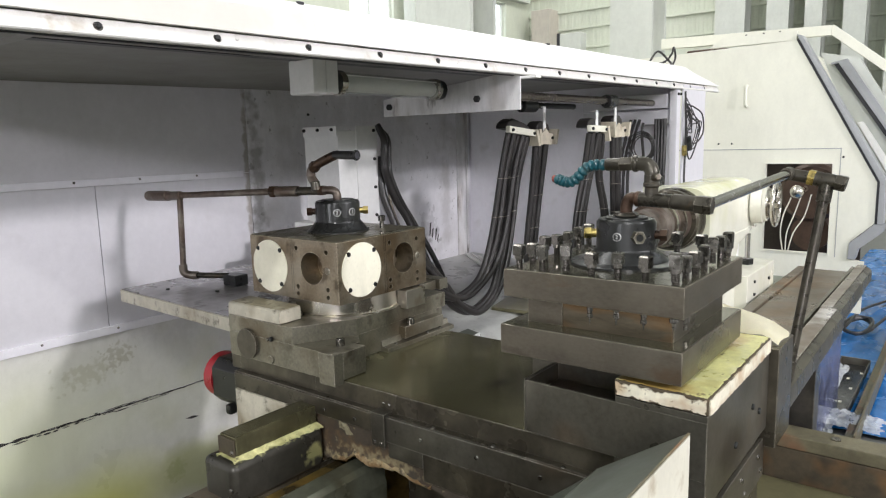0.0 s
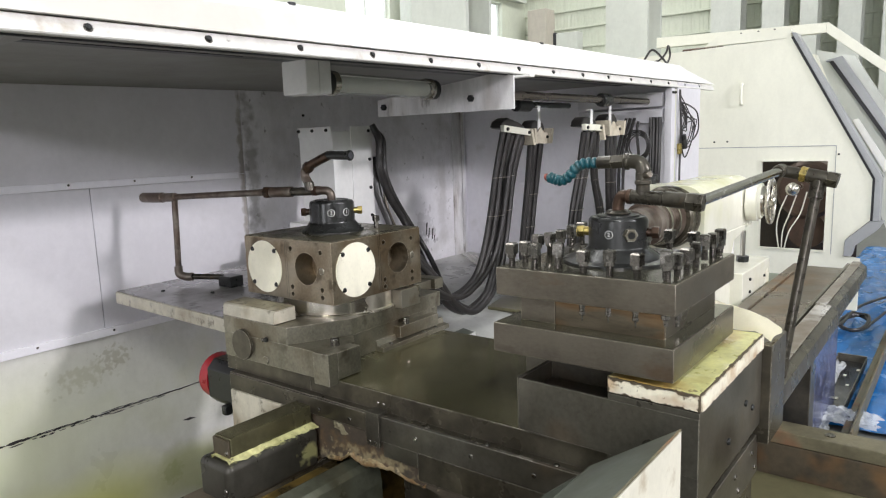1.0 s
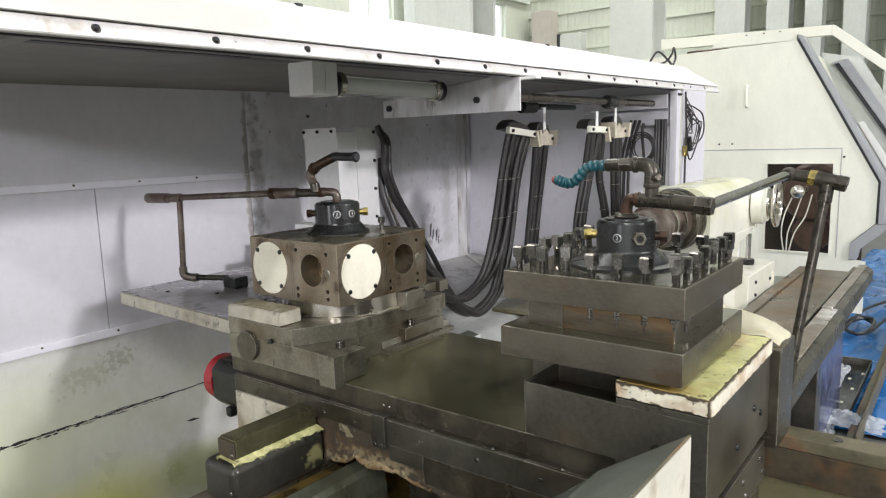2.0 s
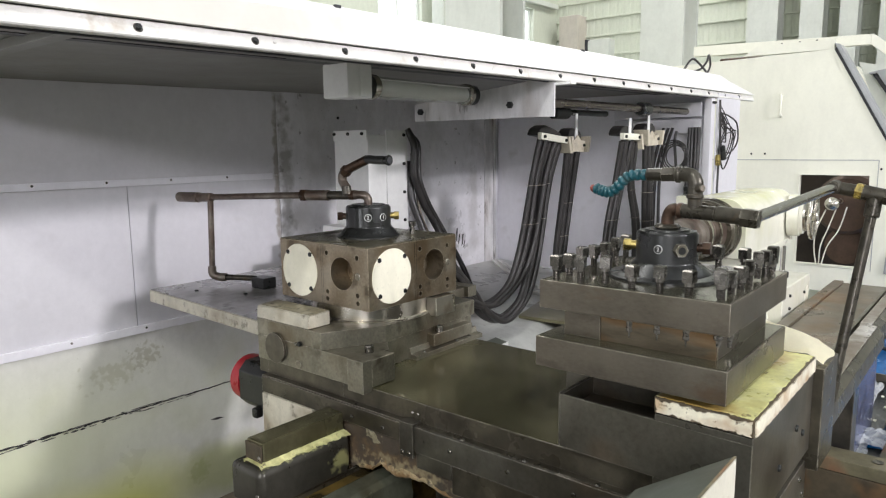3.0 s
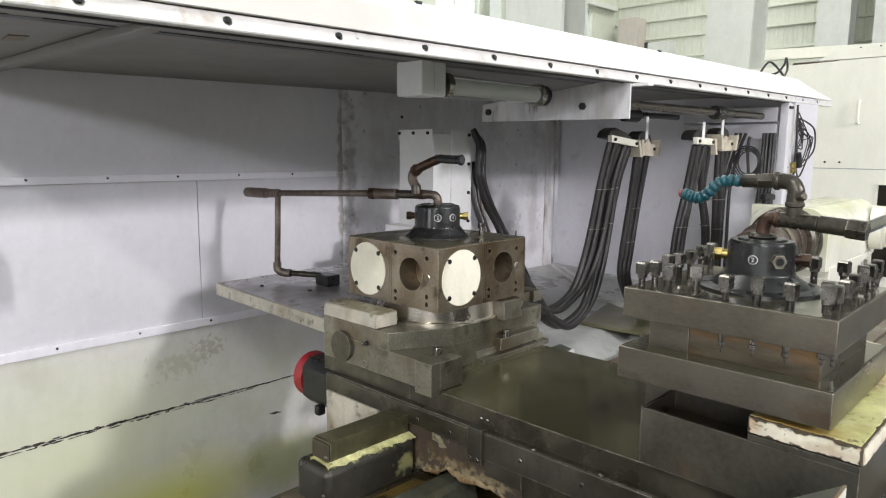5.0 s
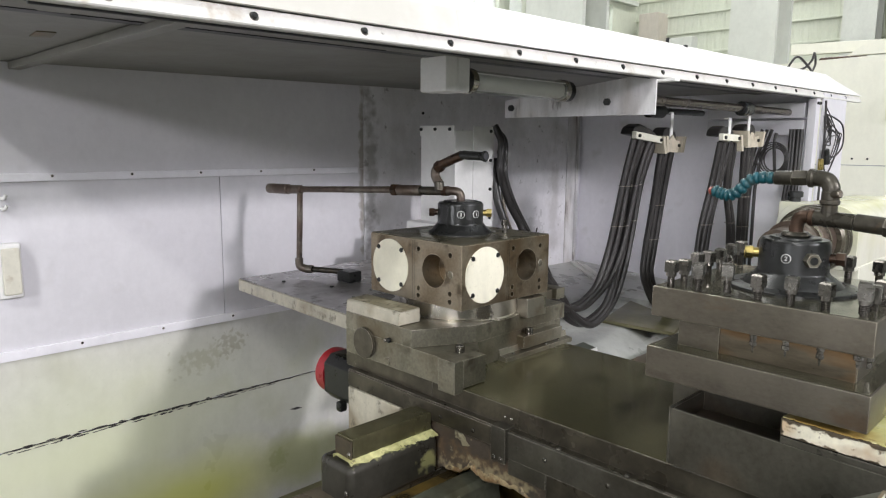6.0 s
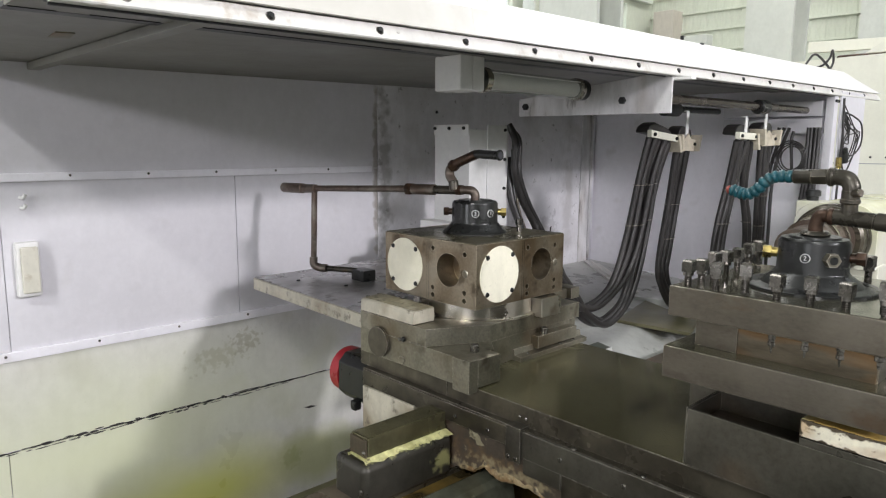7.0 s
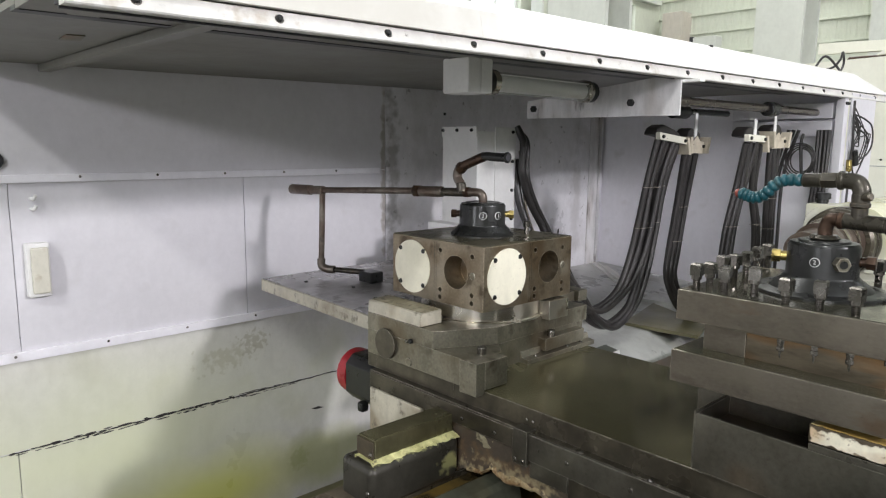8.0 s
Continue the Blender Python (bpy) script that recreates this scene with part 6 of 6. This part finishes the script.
bundle(4, [((-1.64, 2.7, 1.72), 0.12, 0.012), ((-1.67, 2.67, 1.55), 0.1, 0.014), ((-1.69, 2.625, 1.28), 0.09, 0.014), ((-1.7, 2.55, 1.12), 0.08, 0.014), ((-1.7, 2.44, 1.052), 0.05, 0.014), ((-1.7, 2.31, 1.035), 0.04, 0.02), ((-1.7, 2.17, 1.09), 0.03, 0.02), ((-1.72, 2.06, 1.2), 0.03, 0.02)], 0.0145, "inner loop of black hoses")
bundle(5, [((-1.65, 2.955, 1.7), 0.1, 0.012), ((-1.68, 2.95, 1.45), 0.09, 0.014), ((-1.7, 2.935, 1.2), 0.08, 0.014), ((-1.7, 2.925, 1.09), 0.07, 0.014), ((-1.7, 3.02, 0.96), 0.06, 0.014), ((-1.7, 3.16, 0.88), 0.06, 0.014)], 0.0145, "bundle of black hoses bending under the tool post")
bundle(5, [((-1.45, 3.1, 1.71), 0.1, 0.012), ((-1.48, 3.09, 1.52), 0.08, 0.014), ((-1.5, 3.05, 1.28), 0.08, 0.016), ((-1.5, 3.0, 0.9), 0.07, 0.016)], 0.0145, "straight bundle of black hoses")
bundle(5, [((-1.45, 3.35, 1.7), 0.08, 0.012), ((-1.46, 3.37, 1.48), 0.07, 0.014), ((-1.47, 3.41, 1.25), 0.07, 0.014), ((-1.48, 3.43, 0.87), 0.06, 0.014)], 0.0145, "straight bundle of black hoses")
bundle(2, [((-1.45, 3.17, 1.7), 0.02, 0.01), ((-1.47, 3.2, 1.5), 0.02, 0.01), ((-1.47, 3.27, 1.28), 0.03, 0.01), ((-1.48, 3.3, 0.87), 0.03, 0.01)], 0.012, "pair of crossing black hoses")

cc = thing("cable_coil", (-1.75, 3.9, 1.55), "coil of black cable hanging behind the post", "cable coil")
for k in range(4):
    part("loop", tube([(-1.487 + (0.052 + 0.009 * k) * math.cos(i * math.pi / 10), 3.8 - 0.008 * k, 1.625 + (0.06 + 0.009 * k) * math.sin(i * math.pi / 10)) for i in range(21)], 0.0036, 8, 2), M_rubber, cc)
part("cable", tube([(-1.487, 3.8, 1.76), (-1.49, 3.79, 1.7), (-1.48, 3.8, 1.55)], 0.008, 8), M_rubber, cc)
for i in range(7):
    x = (-1.6, -1.575, -1.55, -1.425, -1.41, -1.39, -1.375)[i]
    part("cable", tube([(x + 0.03 * (i < 3), 3.83, 1.78), (x, 3.83, 1.68), (x - 0.03 * (i < 3), 3.82, 1.5), (x - 0.04 + 0.005 * i, 3.82, 1.2), (x - 0.03, 3.82, 0.88)], 0.009 if i < 3 else 0.011, 8), M_rubber, cc)
ck = thing("loose_cables", (-1.33, 4.02, 1.6), "tangle of thin black cables tied to the post", "cables")
part("cable", tube([(-1.325, 4.0, 1.93), (-1.32, 4.01, 1.75), (-1.325, 4.02, 1.6), (-1.32, 4.0, 1.45), (-1.32, 4.0, 1.2)], 0.006, 8), M_rubber, ck)
part("cable", tube([(-1.32, 4.01, 1.86), (-1.3, 4.1, 1.84), (-1.29, 4.2, 1.8), (-1.29, 4.22, 1.7), (-1.3, 4.12, 1.64), (-1.32, 4.02, 1.66)], 0.0045, 8), M_rubber, ck)
part("cable", tube([(-1.32, 4.02, 1.8), (-1.3, 4.1, 1.77), (-1.29, 4.16, 1.72), (-1.3, 4.1, 1.6), (-1.31, 4.05, 1.55), (-1.32, 4.02, 1.62)], 0.004, 8), M_rubber, ck)
part("plug", rod((-1.315, 4.03, 1.68), (-1.31, 4.05, 1.6), 0.018, 12, ease=0.004), M_black, ck)
for k in range(4):
    a, d = 0.03 * k, 0.02 * (k % 2)
    part("cable", tube([(-1.325, 4.01, 1.9 - a), (-1.31, 4.06 + d, 1.84 - a), (-1.3, 4.13 + a, 1.76), (-1.305, 4.1 + d, 1.66 - a / 2), (-1.315, 4.04, 1.6 + a / 2), (-1.32, 4.02 + d, 1.7), (-1.31, 4.08, 1.8 - a), (-1.322, 4.02, 1.86)], 0.003, 8), M_rubber, ck)
part("connector", rod((-1.325, 4.005, 1.63), (-1.325, 4.01, 1.57), 0.014, 12, ease=0.003), M_brass, ck, "brass connector")
ct = thing("canopy_cable_loop", (-1.5, 4.1, 2.06), "loop of thin grey cable lying on the canopy", "cable")
part("cable", tube([(-1.55, 3.8, 2.085), (-1.45, 3.95, 2.09), (-1.43, 4.05, 2.14), (-1.44, 4.12, 2.19), (-1.45, 4.18, 2.14), (-1.44, 4.1, 2.09), (-1.42, 4.0, 2.1), (-1.45, 3.9, 2.15), (-1.48, 3.85, 2.09)], 0.006, 8), M_rubber, ct)

# ---- ivory headstock enclosure at the far end ----
YE = 5.8
enc = thing("machine_enclosure", (-1.6, 6.4, 0), "ivory sheet-metal machine enclosure with a sloping door side", "machine enclosure")
prof = [(-3.6, 0.35), (-0.6, 0.35), (-0.6, 0.735), (-0.705, 0.75), (-0.7, 0.875), (-0.55, 1.025), (-0.55, 1.32), (-1.12, 2.36), (-3.6, 2.3)]
bm = prism(prof, "y", YE, YE + 0.05)
bm = cut(bm, box(-1.292, -0.834, YE - 0.1, YE + 0.2, 0.78, 1.455))
part("front_wall", bm, M_enc, enc, smooth=False)
part("side_body", prism([(-3.6, 0.3), (-1.05, 0.3), (-1.05, 0.79), (-0.6, 1.05), (-0.6, 1.3), (-1.16, 2.34), (-3.6, 2.26)], "y", YE + 1.2, YE + 3.4), M_enc, enc, smooth=False)
# Near-black sheet: the shade of the enclosure's depth is put into its colour.
part("recess", box(-1.6, -0.7, YE + 0.7, YE + 0.715, 0.4, 1.5), M_inside, enc, "dark sheet standing in for the unlit interior")
part("window_trim", cut(box(-1.3, -0.826, YE - 0.008, YE, 0.771, 1.463), box(-1.289, -0.837, YE - 0.05, YE + 0.05, 0.783, 1.452)), M_enc, enc, smooth=False)
part("chuck", lathe((-1.0, YE + 0.55, 1.22), (-1.0, YE + 0.2, 1.22), [(0, 0.23), (0.9, 0.23), (1, 0.2)], 40), M_drum, enc, "brown chuck inside the opening")
part("lower_drum", lathe((-1.0, YE + 0.55, 0.9), (-1.0, YE + 0.25, 0.9), [(0, 0.15), (1, 0.14)], 32), M_drum, enc)
part("gasket", prism([(-1.12, 2.36), (-1.106, 2.372), (-0.534, 1.325), (-0.534, 1.02), (-0.55, 1.02), (-0.55, 1.32)], "y", YE - 0.004, YE + 0.03), M_gasket, enc, smooth=False)
part("door_edge", prism([(-1.118, 2.4), (-1.082, 2.39), (-0.495, 1.335), (-0.495, 1.02), (-0.533, 1.02), (-0.533, 1.325), (-1.105, 2.373)], "y", YE - 0.02, YE + 0.12, 0.004), M_enc_grey, enc)
part("lower_edge", prism([(-0.548, 1.018), (-0.465, 1.0175), (-0.5, 0.96), (-0.64, 0.83), (-0.655, 0.755), (-0.703, 0.755), (-0.698, 0.873)], "y", YE - 0.02, YE + 0.1, 0.003), M_enc_grey, enc)
part("panel_seam", box(-3.6, -0.79, YE - 0.002, YE, 1.56, 1.566), M_enc_grey, enc, smooth=False)
part("panel_seam", box(-0.79, -0.785, YE - 0.002, YE, 0.76, 1.566), M_enc_grey, enc, smooth=False)
part("top_bump", prism([(-1.75, 2.36), (-1.65, 2.43), (-1.12, 2.43), (-1.12, 2.36)], "y", YE, YE + 0.05), M_enc, enc, smooth=False)
part("handle", tube([(-1.45, YE, 2.05), (-1.45, YE - 0.03, 2.045), (-1.45, YE - 0.035, 1.97), (-1.45, YE - 0.03, 1.9), (-1.45, YE, 1.895)], 0.009, 10), M_enc, enc)
for x, z in ((-1.65, 1.61), (-1.55, 1.61), (-0.85, 1.93), (-0.77, 1.5)):
    place("screw", bolt_m, enc, (x, YE, z), (90, 0, 0))
part("top_frame", prism([(-2.25, 2.43), (-0.94, 2.405), (-0.94, 2.48), (-2.25, 2.516)], "y", YE + 0.3, YE + 0.36, 0.004), M_enc, enc)
part("top_frame", prism([(-0.94, 2.405), (-0.94, 2.48), (-0.925, 2.48), (-0.15, 1.83), (-0.15, 1.75)], "y", YE + 0.3, YE + 0.36, 0.004), M_enc, enc)
for x in (-1.55, -1.42, -1.3):
    for z in (2.43, 2.47):
        place("screw", bolt_m, enc, (x, YE + 0.3, z), (90, 0, 0))
part("roof_motor", box(-2.1, -1.75, YE + 0.5, YE + 0.7, 2.3, 2.42, 0.02), M_copper, enc)
part("side_window", prism([(-0.974, 2.222), (-0.945, 2.226), (-0.135, 1.0), (-0.164, 1.0)], "y", YE + 0.72, YE + 0.75), M_gasket, enc, "dark strip window of the sloping door", smooth=False)
part("sliding_door", prism([(-1.08, 2.33), (-0.8, 2.26), (-0.05, 1.0), (-0.1, 0.85), (-0.5, 0.85)], "y", YE + 0.76, YE + 0.84), M_col, enc, smooth=False)
part("door_frame", prism([(-1.0, 2.235), (-0.88, 2.26), (-0.075, 1.0), (-0.134, 1.0), (-0.942, 2.229), (-0.99, 2.222)], "y", YE + 0.7, YE + 0.757, 0.003), M_enc_grey, enc)
part("door_slot", prism([(-0.79, 1.75), (-0.745, 1.76), (-0.5, 1.36), (-0.55, 1.33)], "y", YE + 0.735, YE + 0.758, 0.006), M_canopy, enc, "white raised strip on the sloping door")
part("far_door", prism([(-0.6, 2.1), (-0.2, 2.1), (0.5, 0.9), (0.1, 0.85)], "y", YE + 1.6, YE + 1.7), M_enc, enc, smooth=False)
part("far_frame", prism([(-0.42, 2.08), (-0.34, 2.1), (0.3, 0.95), (0.22, 0.9)], "y", YE + 1.52, YE + 1.6), M_enc_grey, enc, smooth=False)
part("base", box(-3.6, -1.05, YE + 0.05, YE + 3.4, 0, 0.35), M_enc, enc, smooth=False)
lub = thing("lubricator", (-1.08, YE - 0.1, 1.2), "chrome lubricator knob with three white plastic tubes", "lubricator")
bm = bmesh.new()
bmesh.ops.create_uvsphere(bm, u_segments=20, v_segments=12, radius=0.05)
bmesh.ops.translate(bm, vec=(-1.041, YE - 0.12, 1.25), verts=bm.verts)
part("knob", bm, M_chrome, lub)
part("stem", rod((-1.041, YE - 0.12, 1.25), (-1.041, YE + 0.2, 1.25), 0.02, 14), M_chrome, lub)
for i in range(3):
    e = 0.045 * i
    part("white_lead", tube([(-1.09 + 1.5 * e, YE - 0.06, 1.2 + 0.3 * e), (-1.141 + 1.6 * e, YE - 0.05, 1.06), (-1.155 + 1.0 * e, YE - 0.05, 0.93), (-1.14 + 0.4 * e, YE - 0.02, 0.784)], 0.0048, 8), M_offwhite, lub)

# floor things
def film_sheet(x0, x1, y0, y1, z0, seed, high):
    """A crumpled sheet of clear wrapping film."""
    bm = bmesh.new()
    nx, ny = 26, 40
    g2 = []
    for i in range(nx):
        row = []
        for j in range(ny):
            u, v = i / (nx - 1), j / (ny - 1)
            h = abs(noise.noise((u * 5 + seed, v * 7, 0))) + 0.6 * abs(noise.noise((u * 13, v * 17 + seed, 3)))
            k = math.sin(math.pi * u) * math.sin(math.pi * v)
            row.append(bm.verts.new((x0 + (x1 - x0) * u + 0.03 * noise.noise((v * 6, seed, 1)), y0 + (y1 - y0) * v + 0.04 * noise.noise((u * 6, seed, 8)), z0 + high * (0.25 + k) * h)))
        g2.append(row)
    for i in range(nx - 1):
        for j in range(ny - 1):
            bm.faces.new((g2[i][j], g2[i + 1][j], g2[i + 1][j + 1], g2[i][j + 1]))
    return bm


solid("wrapping_film", film_sheet(-0.8, -0.52, 3.75, 4.35, 0.06, 2, 0.09), M_film, "crumpled clear wrapping film beside the lathe bed", "plastic film")
solid("wrapping_film", film_sheet(-0.78, -0.6, 4.3, 5.4, 0.06, 9, 0.1), M_film, "crumpled clear wrapping film on the tarpaulin", "plastic film")
solid("wrapping_film", film_sheet(-0.62, -0.3, 4.18, 4.42, 0.08, 5, 0.07), M_film, "strip of white wrapping film at the drip tray", "plastic film")
random.seed(4)
bm = bmesh.new()
nx, ny = 40, 70
gv = [[bm.verts.new((-1.1 + 1.15 * i / (nx - 1), 4.3 + 7.0 * j / (ny - 1), 0.012 + 0.022 * noise.noise((i * 0.35, j * 0.3, 0)) + 0.012 * noise.noise((i * 0.9, j * 0.8, 5)) + 0.012)) for j in range(ny)] for i in range(nx)]
for i in range(nx - 1):
    for j in range(ny - 1):
        bm.faces.new((gv[i][j], gv[i + 1][j], gv[i + 1][j + 1], gv[i][j + 1]))
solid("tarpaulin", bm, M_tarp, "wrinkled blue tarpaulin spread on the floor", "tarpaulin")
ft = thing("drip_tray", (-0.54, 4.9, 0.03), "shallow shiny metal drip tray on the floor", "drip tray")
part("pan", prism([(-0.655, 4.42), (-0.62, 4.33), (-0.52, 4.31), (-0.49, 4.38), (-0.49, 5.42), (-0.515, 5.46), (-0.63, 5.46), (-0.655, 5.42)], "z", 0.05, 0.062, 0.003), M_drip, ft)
part("rim", box(-0.49, -0.482, 4.36, 5.46, 0.05, 0.1, 0.002), M_sheet, ft)
part("rim", box(-0.663, -0.655, 4.4, 5.46, 0.05, 0.1, 0.002), M_steel, ft)
part("rim", box(-0.663, -0.482, 5.46, 5.475, 0.05, 0.11, 0.002), M_sheet, ft)
# Off-white pieces added in place of bright highlights in the pan.
for k, (x, y) in enumerate(((-0.6, 4.5), (-0.56, 4.62), (-0.62, 4.8), (-0.54, 4.9), (-0.58, 5.1), (-0.52, 5.25))):
    part("chip", box(x, x + 0.018, y, y + 0.03, 0.062, 0.068, 0.002), M_offwhite, ft)
fb = solid("floor_beam", box(-0.45, -0.385, 3.9, 6.6, 0.05, 0.1, 0.006, bm=box(-0.397, -0.385, 3.9, 6.6, 0.1, 0.16, 0.003)), M_board, "long rusty steel angle lying on the floor", "beam")
fcab = thing("floor_cable", (-0.68, 6.5, 0.05), "loop of black cable on the blue tarpaulin", "cable")
loop = [(-0.68 + 0.1 * math.cos(k * 0.5) + 0.01 * math.sin(1.7 * k), 6.5 + 0.28 * math.sin(k * 0.5) + 0.02 * math.cos(2.1 * k), 0.075 + 0.004 * k / 4) for k in range(34)]
part("cable", tube([(-0.2, 8.2, 0.06), (-0.45, 7.4, 0.07)] + loop + [(-0.72, 7.0, 0.1), (-0.62, 7.5, 0.08), (-0.5, 7.9, 0.07)], 0.012, 8), M_rubber, fcab)
